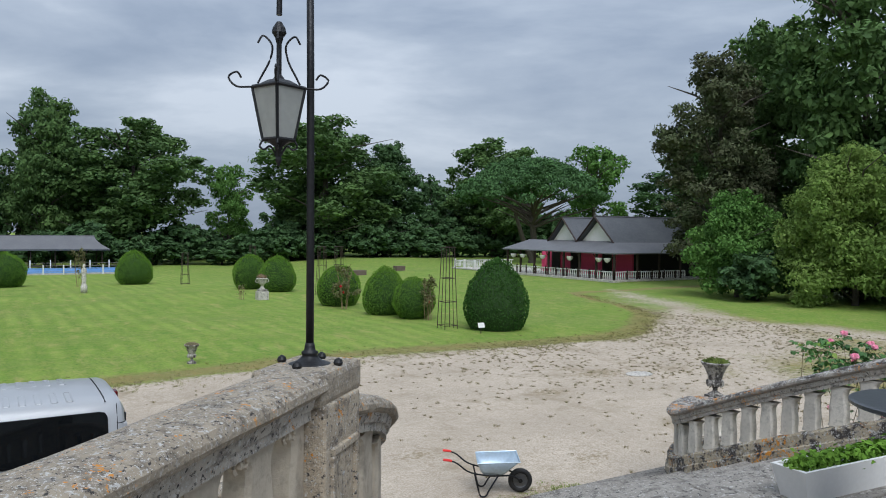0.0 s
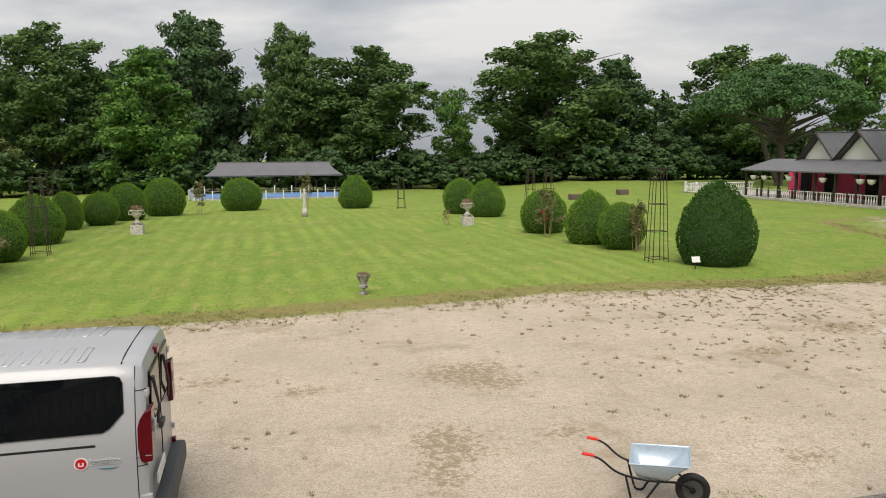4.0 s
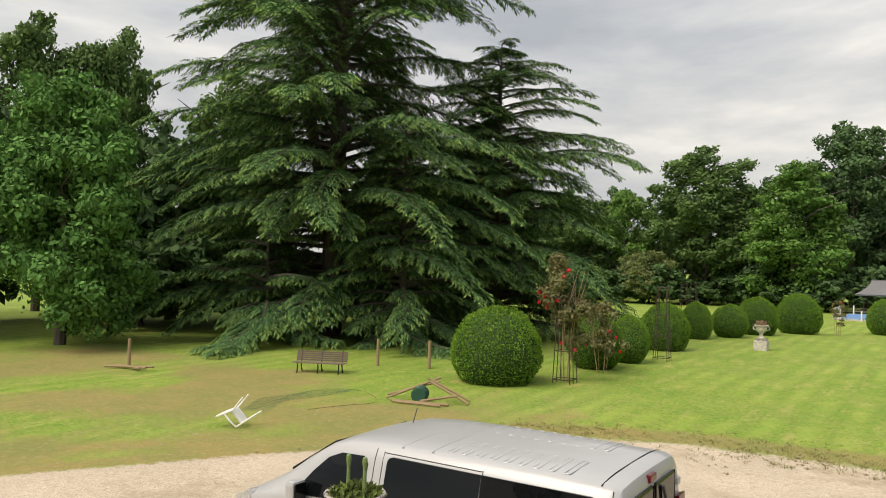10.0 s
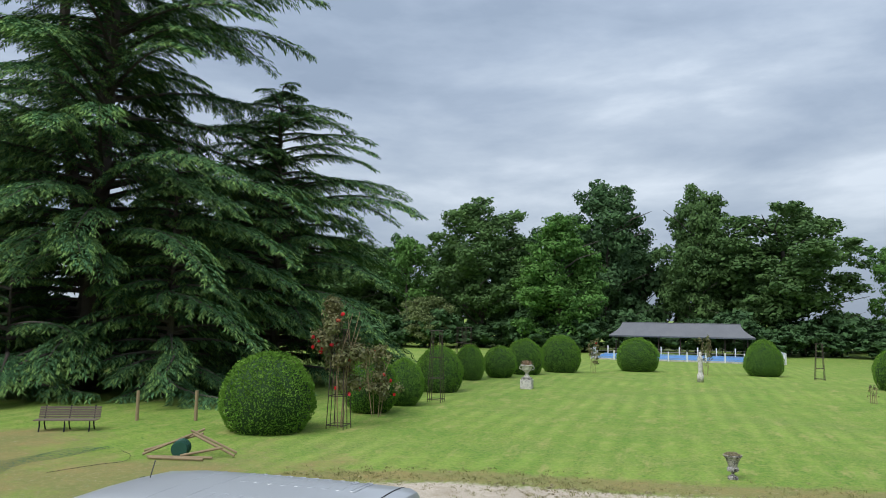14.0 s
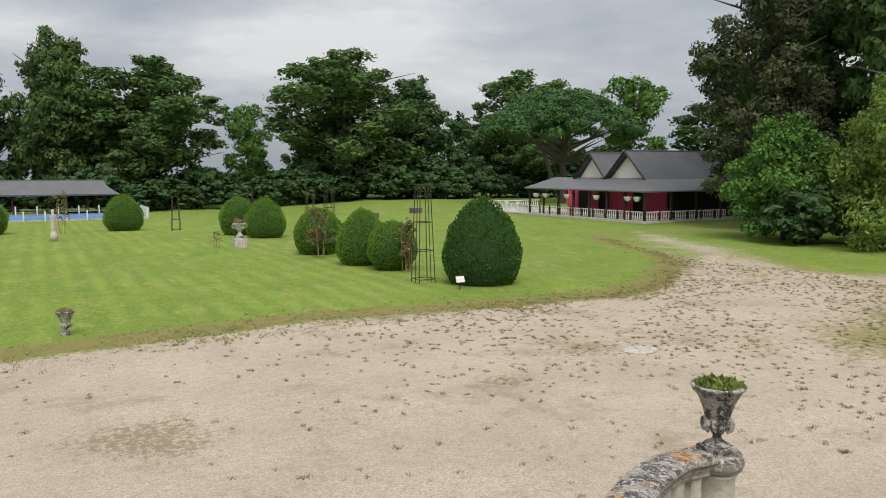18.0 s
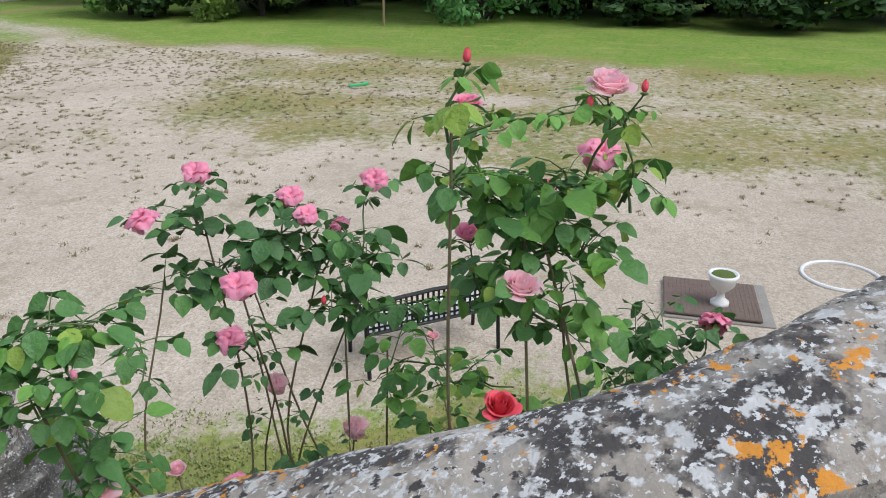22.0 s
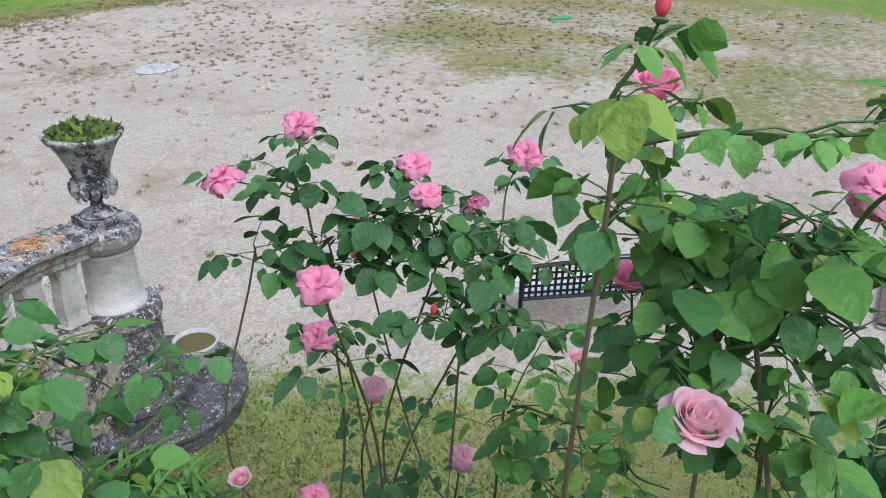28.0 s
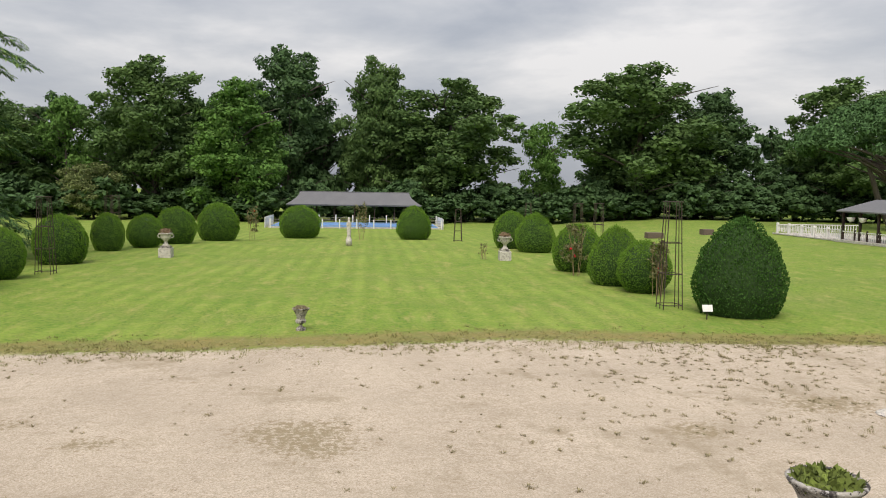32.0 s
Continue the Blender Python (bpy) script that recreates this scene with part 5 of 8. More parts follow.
# ---- pavilion ----
def pavilion():
    """Long hall with two front gables and a lean-to verandah; x runs into the depth, y along the front."""
    root = thing("pavilion", T(40.4, 42.1, 0), "pink-walled garden pavilion with slate roofs and a timber verandah", "building")
    fl, dp, z0 = 14.6, 13.0, 2.35
    # main walls set back under the verandah; the near-black one paints the open side's shade
    part("wall", box(3.4, 7.0, 1.3, 0.2, 11.5, 2.6), M["pink_wall"], root, "bright pink rendered wall")
    part("wall", box(8.5, 1.3, 1.3, 10.0, 0.2, 2.6), M["inner_shade"], root)
    part("wall", box(8.5, 13.6, 1.3, 10.0, 0.2, 2.6), M["pink_wall"], root)
    # each door is a near-black panel painting the shade within
    for y, w in ((4.2, 1.0), (8.4, 1.1), (11.2, 1.0)):
        d = part("door", box(3.28, y, 1.05, 0.06, w, 2.1, 0.01), M["inner_shade"], root, "flat panel coloured as the shade in an open doorway")
        part("door_frame", box(3.26, y + w / 2 + 0.05, 1.1, 0.1, 0.1, 2.2, 0.01), M["dark_wood"], d)
        part("door_frame", box(3.26, y - w / 2 - 0.05, 1.1, 0.1, 0.1, 2.2, 0.01), M["dark_wood"], d)
    # verandah skirt roof: eaves at the posts, up to the gable foot
    e, g = -0.7, 2.2
    v = [(e, e, z0), (e, fl, z0 + 0.05), (g, g, 3.25), (g, fl - 0.6, 3.3), (dp, e, z0), (dp, g, 3.25), (e, e, z0 - 0.1), (e, fl, z0 - 0.05), (dp, e, z0 - 0.1), (g, g, 3.1), (g, fl - 0.6, 3.15), (dp, g, 3.1)]
    me = mesh_from("verandah_roof", v, [(0, 2, 3, 1), (0, 4, 5, 2), (0, 1, 7, 6), (0, 6, 8, 4), (6, 7, 10, 9), (6, 9, 11, 8)], M["slate_lit"])
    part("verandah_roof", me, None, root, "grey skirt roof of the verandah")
    # two gables side by side, ridges running back
    for name, y0, y1, peak in (("a", g - 0.35, 6.9, 5.45), ("b", 6.5, 10.9, 5.4)):
        ym = (y0 + y1) / 2
        zb = 3.2
        part("gable", mesh_from("gable", [(g + 0.15, y0 + 0.35, zb), (g + 0.15, y1 - 0.35, zb), (g + 0.15, ym, peak - 0.32), (g + 0.35, y0 + 0.35, zb), (g + 0.35, y1 - 0.35, zb), (g + 0.35, ym, peak - 0.32)], [(0, 2, 1), (3, 4, 5), (0, 1, 4, 3), (1, 2, 5, 4), (2, 0, 3, 5)], M["render_wall"]), None, root, "cream rendered gable")
        for ya in (y0, y1):
            w = [(g - 0.35, ya, zb - 0.12), (dp, ya, zb - 0.12), (dp, ym, peak), (g - 0.35, ym, peak), (g - 0.35, ya, zb - 0.24), (dp, ya, zb - 0.24), (dp, ym, peak - 0.12), (g - 0.35, ym, peak - 0.12)]
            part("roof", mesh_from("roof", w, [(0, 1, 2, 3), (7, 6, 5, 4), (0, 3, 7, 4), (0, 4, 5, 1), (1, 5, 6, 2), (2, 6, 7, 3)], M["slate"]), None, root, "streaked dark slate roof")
            bm = tube([(g - 0.38, ya, zb - 0.2), (g - 0.38, ym, peak - 0.06)], 0.09, 4)
            part("bargeboard", bm, M["dark_wood"], root)
        part("ridge_cap", box((g + dp) / 2 - 0.2, ym, peak + 0.02, dp - g + 0.3, 0.18, 0.08, 0.02), M["slate_lit"], root)
    for i in range(8):
        y = -0.35 + i * (fl - 0.1) / 7
        p = part("post", box(-0.35, y, z0 / 2 - 0.05, 0.16, 0.16, z0 + 0.05, 0.01), M["dark_wood"], root)
        part("brace", tube([(-0.35, y, z0 - 0.6), (-0.35, y + 0.45, z0 - 0.08)], 0.04, 4), M["dark_wood"], p)
    for i in range(1, 5):
        part("post", box(-0.35 + i * 2.6, -0.35, z0 / 2 - 0.05, 0.16, 0.16, z0 + 0.05, 0.01), M["dark_wood"], root)
    part("floor_slab", box(5.0, 7.0, 0.06, 11.5, 15.4, 0.2, 0.02), M["white_stone"], root)
    # white cast balusters of the verandah fence
    prof = [(0.035, 0.0), (0.045, 0.06), (0.03, 0.1), (0.055, 0.25), (0.03, 0.42), (0.045, 0.48), (0.04, 0.55)]
    bal = bpy.data.meshes.new("white_baluster")
    b = lathe(prof, 8)
    b.to_mesh(bal)
    b.free()
    bal.materials.append(M["white_paint"])
    for rail_name, pts in (("front", [(-0.35, -0.35 + i * 0.24) for i in range(60)]), ("side", [(-0.35 + i * 0.24, -0.35) for i in range(36)])):
        fence = part("verandah_fence", box(pts[0][0] if rail_name == "front" else 3.8, 7.0 if rail_name == "front" else -0.35, 0.80, 0.12 if rail_name == "front" else 8.4, 14.4 if rail_name == "front" else 0.12, 0.07, 0.01), M["white_paint"], root)
        for x, y in pts:
            part("baluster", bal, None, fence, at=T(x, y, 0.2))
        for x, y in pts[::6]:
            part("fence_post", box(x - (0.03 if rail_name == "front" else 0), y - (0.03 if rail_name == "side" else 0), 0.52, 0.1, 0.1, 0.86, 0.008), M["dark_wood"], fence)
    # hanging flower baskets
    for y in (0.3, 1.3, 4.9, 8.6, 11.6, 13.0):
        part("hanging_basket", lathe([(0.06, 1.55), (0.20, 1.64), (0.28, 1.82), (0.29, 1.92), (0.02, 1.90)], 14, center=(-0.5, y)), M["white_paint"], root)
    # gravel yard beyond, with its balustrade
    yard = thing("terrace_fence", T(40.6, 57.2, 0), "white baluster fence round the gravelled side yard", "fence")
    part("yard_gravel", box(3.5, 4.5, 0.02, 8.0, 10.0, 0.1), M["white_stone"], yard)
    part("rail", box(0, 4.7, 0.82, 0.12, 9.6, 0.07, 0.01), M["white_paint"], yard)
    part("rail", box(4.0, 9.6, 0.82, 8.0, 0.12, 0.07, 0.01), M["white_paint"], yard)
    for i in range(38):
        part("baluster", bal, None, yard, at=T(0, 0.1 + i * 0.25, 0.2))
    for i in range(30):
        part("baluster", bal, None, yard, at=T(0.2 + i * 0.26, 9.6, 0.2))
    for i in range(6):
        part("post", box(0, i * 1.9, 0.5, 0.2, 0.2, 1.0, 0.02), M["white_paint"], yard)


pavilion()

# ---- lamp on the pier ----
def street_lamp(x, y, z):
    root = thing("lamp_post", T(x, y, z), "black wrought-iron lamp post with a hanging glazed lantern", "lamp")
    part("base", lathe([(0.096, 0.0), (0.096, 0.010), (0.080, 0.016), (0.052, 0.026), (0.036, 0.040), (0.030, 0.048), (0.034, 0.054), (0.034, 0.062), (0.024, 0.068), (0.021, 0.085), (0.018, 0.10)], 28), M["iron"], root, smooth=True)
    part("pole", tube([(0, 0, 0.1), (0, 0, 0.5), (-0.004, 0, 1.2), (-0.01, 0, 1.72)], [0.0165, 0.016, 0.0155, 0.015], 12), M["iron"], root, smooth=True)
    part("arm", tube(spline([(-0.01, 0, 1.70), (-0.015, 0, 1.84), (-0.06, 0.0, 1.93), (-0.12, 0.0, 1.86), (-0.135, 0.0, 1.66), (-0.138, 0, 1.42)], 5), 0.012, 8), M["iron"], root, "curved lantern arm")
    for a in range(4):
        r, c = 0.125, math.pi / 4 + a * math.pi / 2
        part("bolt", lathe([(0.018, 0.0), (0.019, 0.006), (0.012, 0.009), (0.018, 0.015), (0.020, 0.024), (0.014, 0.036), (0.003, 0.043)], 12, center=(r * math.cos(c), r * math.sin(c))), M["iron"], root, "acorn-headed bolt")
    # lantern: tapered four-sided glass body, scrolls above and below
    cx, zt, zb, wt, wb = 0.0, 1.10, 0.86, 0.084, 0.05
    lan = part("lantern", lathe([(0.012, 1.40), (0.03, 1.37), (0.034, 1.35), (0.02, 1.33), (0.012, 1.30), (0.012, 1.16), (0.03, 1.135), (0.05, 1.125)][::-1], 12, center=(cx, 0)), M["iron"], root, "lantern crown", at=pose(-0.138, 0, 0.175, 0, 0, 22) @ Matrix.Diagonal((0.87, 0.87, 0.87, 1)))
    corners = [(1, 1), (-1, 1), (-1, -1), (1, -1)]
    for k, (a, b) in enumerate(corners):
        p, q = (cx + a * wt, b * wt, zt), (cx + a * wb, b * wb, zb)
        part("bar", tube([p, q], 0.008, 5), M["iron"], lan)
        a2, b2 = corners[(k + 1) % 4]
        part("rim", tube([p, (cx + a2 * wt, b2 * wt, zt)], 0.009, 5), M["iron"], lan)
        part("rim", tube([q, (cx + a2 * wb, b2 * wb, zb)], 0.009, 5), M["iron"], lan)
        me = mesh_from("pane", [p, (cx + a2 * wt, b2 * wt, zt), (cx + a2 * wb, b2 * wb, zb), q], [(0, 1, 2, 3)], M["frosted"])
        part("pane", me, None, lan, "frosted glass pane")
        part("scroll", tube(spline([(cx + a * wt, b * wt, zt), (cx + a * (wt + 0.05), b * (wt + 0.05), zt + 0.0), (cx + a * (wt + 0.075), b * (wt + 0.075), zt + 0.04), (cx + a * (wt + 0.05), b * (wt + 0.05), zt + 0.065), (cx + a * (wt + 0.035), b * (wt + 0.035), zt + 0.04)], 5), 0.005, 5), M["iron"], lan)
        part("scroll", tube(spline([(cx + a * wt * 0.8, b * wt * 0.8, zt + 0.015), (cx + a * 0.055, b * 0.055, zt + 0.05), (cx + a * 0.03, b * 0.03, zt + 0.12), (cx + a * 0.022, b * 0.022, zt + 0.19), (cx + a * 0.05, b * 0.05, zt + 0.235), (cx + a * 0.068, b * 0.068, zt + 0.2)], 5), 0.005, 5), M["iron"], lan)
        part("scroll", tube(spline([(cx + a * wb, b * wb, zb), (cx + a * wb * 1.2, b * wb * 1.2, zb - 0.03), (cx + a * wb * 0.9, b * wb * 0.9, zb - 0.045), (cx + a * wb * 0.5, b * wb * 0.5, zb - 0.03), (cx, 0, zb - 0.09)], 4), 0.005, 5), M["iron"], lan)
    roof = [(cx + a * wt, b * wt, zt) for a, b in corners] + [(cx + a * 0.035, b * 0.035, zt + 0.035) for a, b in corners]
    part("cap", mesh_from("cap", roof, [(0, 1, 5, 4), (1, 2, 6, 5), (2, 3, 7, 6), (3, 0, 4, 7), (4, 5, 6, 7), (3, 2, 1, 0)], M["iron"]), None, lan)
    part("drop", lathe([(0.004, 0.74), (0.014, 0.765), (0.012, 0.80), (0.02, 0.83), (0.06, 0.855)], 10, center=(cx, 0)), M["iron"], lan)


street_lamp(LAMP[0], LAMP[1], 3.35)


# ---- urns ----
def urn(name, x, y, z, h, label, fill="moss", stone="urn", seed=0):
    """A campana urn of the given height on a square foot."""
    root = thing(name, T(x, y, z), label, "urn")
    s = h / 0.55
    part("foot", box(0, 0, 0.025 * s, 0.22 * s, 0.22 * s, 0.05 * s, 0.006), M[stone], root)
    body = [(0.10, 0.05), (0.10, 0.065), (0.07, 0.082), (0.038, 0.105), (0.032, 0.14), (0.048, 0.155), (0.042, 0.165), (0.08, 0.19), (0.10, 0.225), (0.105, 0.26), (0.092, 0.275), (0.098, 0.29), (0.12, 0.37), (0.155, 0.45), (0.185, 0.50), (0.205, 0.52), (0.215, 0.54), (0.205, 0.55), (0.185, 0.548), (0.17, 0.52), (0.02, 0.51)]
    part("bowl", lathe([(r * s, q * s) for r, q in body], 32), M[stone], root, smooth=True)
    for k in range(12):
        a = k * math.pi / 6
        part("gadroon", lathe([(0.004 * s, 0.17 * s), (0.02 * s, 0.19 * s), (0.026 * s, 0.23 * s), (0.02 * s, 0.265 * s), (0.004 * s, 0.275 * s)], 8, center=(0.107 * s * math.cos(a), 0.107 * s * math.sin(a))), M[stone], root)
    rng = np.random.default_rng(seed)
    n = 500
    a, r = rng.random(n) * 6.28, np.sqrt(rng.random(n)) * 0.185 * s
    p = np.stack([r * np.cos(a), r * np.sin(a), (0.515 + 0.05 * (1 - (r / (0.185 * s)) ** 2)) * s + 0.01 * rng.normal(size=n)], 1)
    d = rng.normal(size=(n, 3)) * 0.6 + (0, 0, 0.6)
    d /= np.linalg.norm(d, axis=1, keepdims=True)
    b = np.cross(d, rng.normal(size=(n, 3)))
    b /= np.linalg.norm(b, axis=1, keepdims=True)
    w = 0.022 * s * (0.6 + rng.random((n, 1)))
    v = np.stack([p, p + d * w + b * w * 0.6, p + d * w * 2, p + d * w - b * w * 0.6], 1).reshape(-1, 3)
    me = numpy_mesh("planting", v, np.arange(n * 4).reshape(-1, 4), M[fill])
    part("planting", me, None, root, "low mossy growth")
    return root


urn("stone_urn", PIER[0], PIER[1], 1.445, 0.55, "weathered grey stone urn filled with moss on the round pier", "fresh_moss", seed=2)
pot = urn("stone_urn", LEFT_PIER[0], LEFT_PIER[1], 1.445, 0.62, "weathered stone urn with succulents on the round pier", "moss", seed=3)
for dx in (-0.07, 0.09):
    part("succulent", lathe([(0.012, 0.6), (0.017, 0.66), (0.014, 0.80), (0.021, 0.86), (0.019, 0.89), (0.006, 0.90)], 9, center=(dx, 0)), M["succulent"], pot, "upright green succulent stem")


urn("lawn_urn", 1.53, 19.5, 0, 0.56, "small grey stone urn with a plant on the lawn edge", "tuft", "urn", 6)


def pedestal_urn(x, y, seed):
    z = land(x, y)
    root = thing("pedestal", T(x, y, z), "white stone pedestal with a stepped plinth on the lawn", "pedestal")
    part("plinth", box(0, 0, 0.25, 0.62, 0.62, 0.5, 0.01), M["white_stone"], root)
    part("block", box(0, 0, 0.55, 0.5, 0.5, 0.12, 0.01), M["urn"], root)
    ob = thing("white_urn", T(x, y, z + 0.61), "white stone urn with dry flowers on a pedestal", "urn", "pedestal urns")
    part("bowl", lathe([(0.17, 0), (0.17, 0.05), (0.1, 0.1), (0.08, 0.22), (0.11, 0.27), (0.24, 0.38), (0.27, 0.5), (0.26, 0.56), (0.34, 0.62), (0.36, 0.66), (0.32, 0.67), (0.05, 0.63)], 24), M["white_stone"], ob, smooth=True)
    for s in (-1, 1):
        part("handle", tube(spline([(s * 0.26, 0, 0.42), (s * 0.38, 0, 0.45), (s * 0.38, 0, 0.56), (s * 0.3, 0, 0.6)], 5), 0.025, 6), M["white_stone"], ob)
    rng = np.random.default_rng(seed)
    v, f = leaf_cloud(np.array([(0, 0, 0.75)]), np.array([(0.33, 0.33, 0.17)]), 260, 0.05, rng, 1, 0.5, 0.2)
    part("planting", numpy_mesh("planting", v, f, M["dry_flower"]), None, ob, "faded brownish flowers")


pedestal_urn(-7.33, 40.7, 1)
pedestal_urn(10.43, 40.5, 2)


def statue(x, y):
    root = tagged(new("garden_statue", None), "small pale stone figure on a pedestal on the lawn", "statue")
    bpy.data.objects.remove(root)
    bm = lathe([(0.2, 0), (0.2, 0.45), (0.16, 0.5), (0.15, 0.55), (0.12, 0.7), (0.15, 0.95), (0.13, 1.15), (0.17, 1.4), (0.15, 1.55), (0.06, 1.62), (0.09, 1.72), (0.08, 1.82), (0.02, 1.88)], 14)
    me = bpy.data.meshes.new("garden_statue")
    bm.to_mesh(me)
    bm.free()
    me.materials.append(M["white_stone"])
    me.polygons.foreach_set("use_smooth", [True] * len(me.polygons))
    ob = new("garden_statue", me)
    ob.matrix_basis = T(x, y, land(x, y))
    tagged(ob, "small pale stone figure on a pedestal on the lawn", "statue")


statue(1.82, 49.7)


def obelisk(x, y, h, w=0.6, label="thin dark iron obelisk trellis standing on the lawn"):
    root = thing("garden_obelisk", T(x, y, land(x, y)), label, "trellis", "iron obelisks")
    t = w * 0.62
    for a, b in ((1, 1), (-1, 1), (-1, -1), (1, -1)):
        part("leg", tube([(a * w / 2, b * w / 2, 0), (a * t / 2, b * t / 2, h)], 0.016, 5), M["rust"], root)
    part("leg", tube([(w / 2, 0, 0), (t / 2, 0, h)], 0.014, 5), M["rust"], root)
    part("leg", tube([(-w / 2, 0, 0), (-t / 2, 0, h)], 0.014, 5), M["rust"], root)
    for k, z in enumerate((0.04, 0.33, 0.62, 1.0)):
        s = (w + (t - w) * z) / 2 * (1.25 if k == 3 else 1)
        c = [(s, s, z * h), (-s, s, z * h), (-s, -s, z * h), (s, -s, z * h)]
        for i in range(4):
            part("hoop_bar", tube([c[i], c[(i + 1) % 4]], 0.014, 5), M["rust"], root)
    return root


for x, y, h in ((12.45, 22.95, 3.3), (9.9, 58.0, 2.5), (-9.75, 32.1, 3.1), (-15.8, 57.5, 3.1), (-14.4, 54.8, 3.1), (14.85, 42.1, 3.1), (16.1, 42.3, 3.1), (15.5, 58.7, 3.05), (-10.2, 23.0, 3.2)):
    obelisk(x, y, h)


def climbing_rose(x, y, h, r, leaves, flowers, seed, label):
    rng = np.random.default_rng(seed)
    root = thing("climbing_rose", T(x, y, land(x, y)), label, "rose")
    for _ in range(7):
        a = rng.random() * 6.28
        bm = tube(spline([(0.15 * math.cos(a), 0.15 * math.sin(a), 0), (r * 0.5 * math.cos(a), r * 0.5 * math.sin(a), h * 0.5), (r * 0.8 * math.cos(a + 0.7), r * 0.8 * math.sin(a + 0.7), h * (0.75 + 0.25 * rng.random()))], 4), [0.011] * 8 + [0.005], 5)
        part("stem", bm, M["pole_wood"], root)
    c = np.stack([rng.normal(size=24) * r * 0.45, rng.normal(size=24) * r * 0.45, h * (0.3 + 0.7 * rng.random(24))], 1)
    v, f = leaf_cloud(c, np.full((24, 3), r * 0.38), leaves, 0.055, rng, 1, 0.6, 0.2)
    part("foliage", numpy_mesh("foliage", v, f, M["rose_bronze"]), None, root)
    for _ in range(flowers):
        k = c[rng.integers(24)] + rng.normal(size=3) * r * 0.3
        bm = bmesh.new()
        bmesh.ops.create_icosphere(bm, subdivisions=1, radius=0.07, matrix=T(*k))
        for vert in bm.verts:
            vert.co += Vector(rng.normal(size=3) * 0.012)
        part("bloom", bm, M["red_petal"], root, "red bloom")


climbing_rose(-10.25, 23.1, 4.0, 0.8, 6500, 14, 51, "tall red climbing rose on an iron frame")
climbing_rose(-10.1, 26.0, 2.5, 0.65, 2200, 6, 52, "red rose growing beside a clipped bush")
climbing_rose(12.1, 32.4, 2.2, 0.5, 1100, 2, 53, "sparse climbing rose beside a clipped bush")
climbing_rose(13.1, 25.6, 1.9, 0.4, 700, 2, 54, "sparse climbing rose beside a clipped bush")
climbing_rose(-5.35, 56.2, 2.4, 0.5, 700, 2, 55, "climbing rose on a wooden frame")
climbing_rose(2.5, 59.5, 2.8, 0.6, 500, 0, 56, "bare climbing rose on a frame behind the figure")
climbing_rose(9.35, 41.0, 0.9, 0.25, 60, 0, 57, "small bare twisted shrub on the lawn")


# ---- wheelbarrow ----
def wheelbarrow():
    d = Vector((2.30 - 3.27, 6.70 - 6.03, 0))
    yaw = math.degrees(math.atan2(6.62 - 6.03, 2.28 - 3.27))
    root = thing("wheelbarrow", pose(3.25, 6.04, 0, 0, 0, yaw) @ Matrix.Diagonal((0.92, 0.92, 0.92, 1)), "galvanised wheelbarrow with red grips on the gravel", "wheelbarrow")
    # tray: four sloping sides, rolled rim
    x0, x1, w, zr, zb = 0.20, 0.72, 0.32, 0.56, 0.32
    rim = [(x0 - 0.16, -w, zr + 0.03), (x1, -w, zr), (x1, w, zr), (x0 - 0.16, w, zr + 0.03)]
    flo = [(x0 + 0.10, -w + 0.15, zb), (x1 - 0.09, -w + 0.13, zb + 0.02), (x1 - 0.09, w - 0.13, zb + 0.02), (x0 + 0.10, w - 0.15, zb)]
    bm = bmesh.new()
    r = [bm.verts.new(p) for p in rim]
    f = [bm.verts.new(p) for p in flo]
    bm.faces.new(f)
    for k in range(4):
        bm.faces.new((r[k], r[(k + 1) % 4], f[(k + 1) % 4], f[k]))
    bmesh.ops.bevel(bm, geom=[e for e in bm.edges if not e.is_boundary], offset=0.05, segments=3, affect="EDGES", profile=0.5)
    tray = part("tray", bm, M["zinc"], root, "galvanised steel tray", smooth=True)
    mod = tray.modifiers.new("thick", "SOLIDIFY")
    mod.thickness = 0.006
    part("rim", tube([Vector(p) for p in rim + rim[:1]], 0.011, 6), M["zinc"], root)
    # frame: two bent bars from axle to grips
    for s in (-1, 1):
        pts = spline([(0.0, s * 0.05, 0.2), (0.16, s * 0.13, 0.31), (0.5, s * 0.20, 0.33), (0.84, s * 0.24, 0.40), (1.05, s * 0.26, 0.55), (1.2, s * 0.265, 0.60)], 6)
        part("frame_bar", tube(pts, 0.014, 7), M["iron"], root)
        part("grip", tube([(1.13, s * 0.265, 0.585), (1.16, s * 0.265, 0.595), (1.27, s * 0.265, 0.605)], [0.017, 0.02, 0.021], 10), M["red_grip"], root, "red plastic grip")
        part("leg", tube(spline([(0.38, s * 0.2, 0.33), (0.52, s * 0.24, 0.12), (0.58, s * 0.25, 0.02), (0.66, s * 0.25, 0.02), (0.70, s * 0.24, 0.12), (0.76, s * 0.23, 0.37)], 5), 0.014, 7), M["iron"], root)
    rot = Matrix.Rotation(math.pi / 2, 4, "X")
    wheel = part("wheel", lathe([(0.02, -0.05), (0.035, -0.05), (0.035, 0.05), (0.02, 0.05)], 16), M["iron"], root, at=T(0, 0, 0.2) @ rot)
    prof = [(0.155 + 0.045 * math.cos(a), 0.042 * math.sin(a)) for a in np.linspace(0, 2 * math.pi, 14)]
    part("tyre", lathe(prof, 30), M["rubber"], wheel, "black rubber tyre", smooth=True)
    part("rim", lathe([(0.1, -0.025), (0.118, -0.03), (0.118, 0.03), (0.1, 0.025)], 24), M["zinc_dark"], wheel)
    for k in range(5):
        a = k * 2 * math.pi / 5
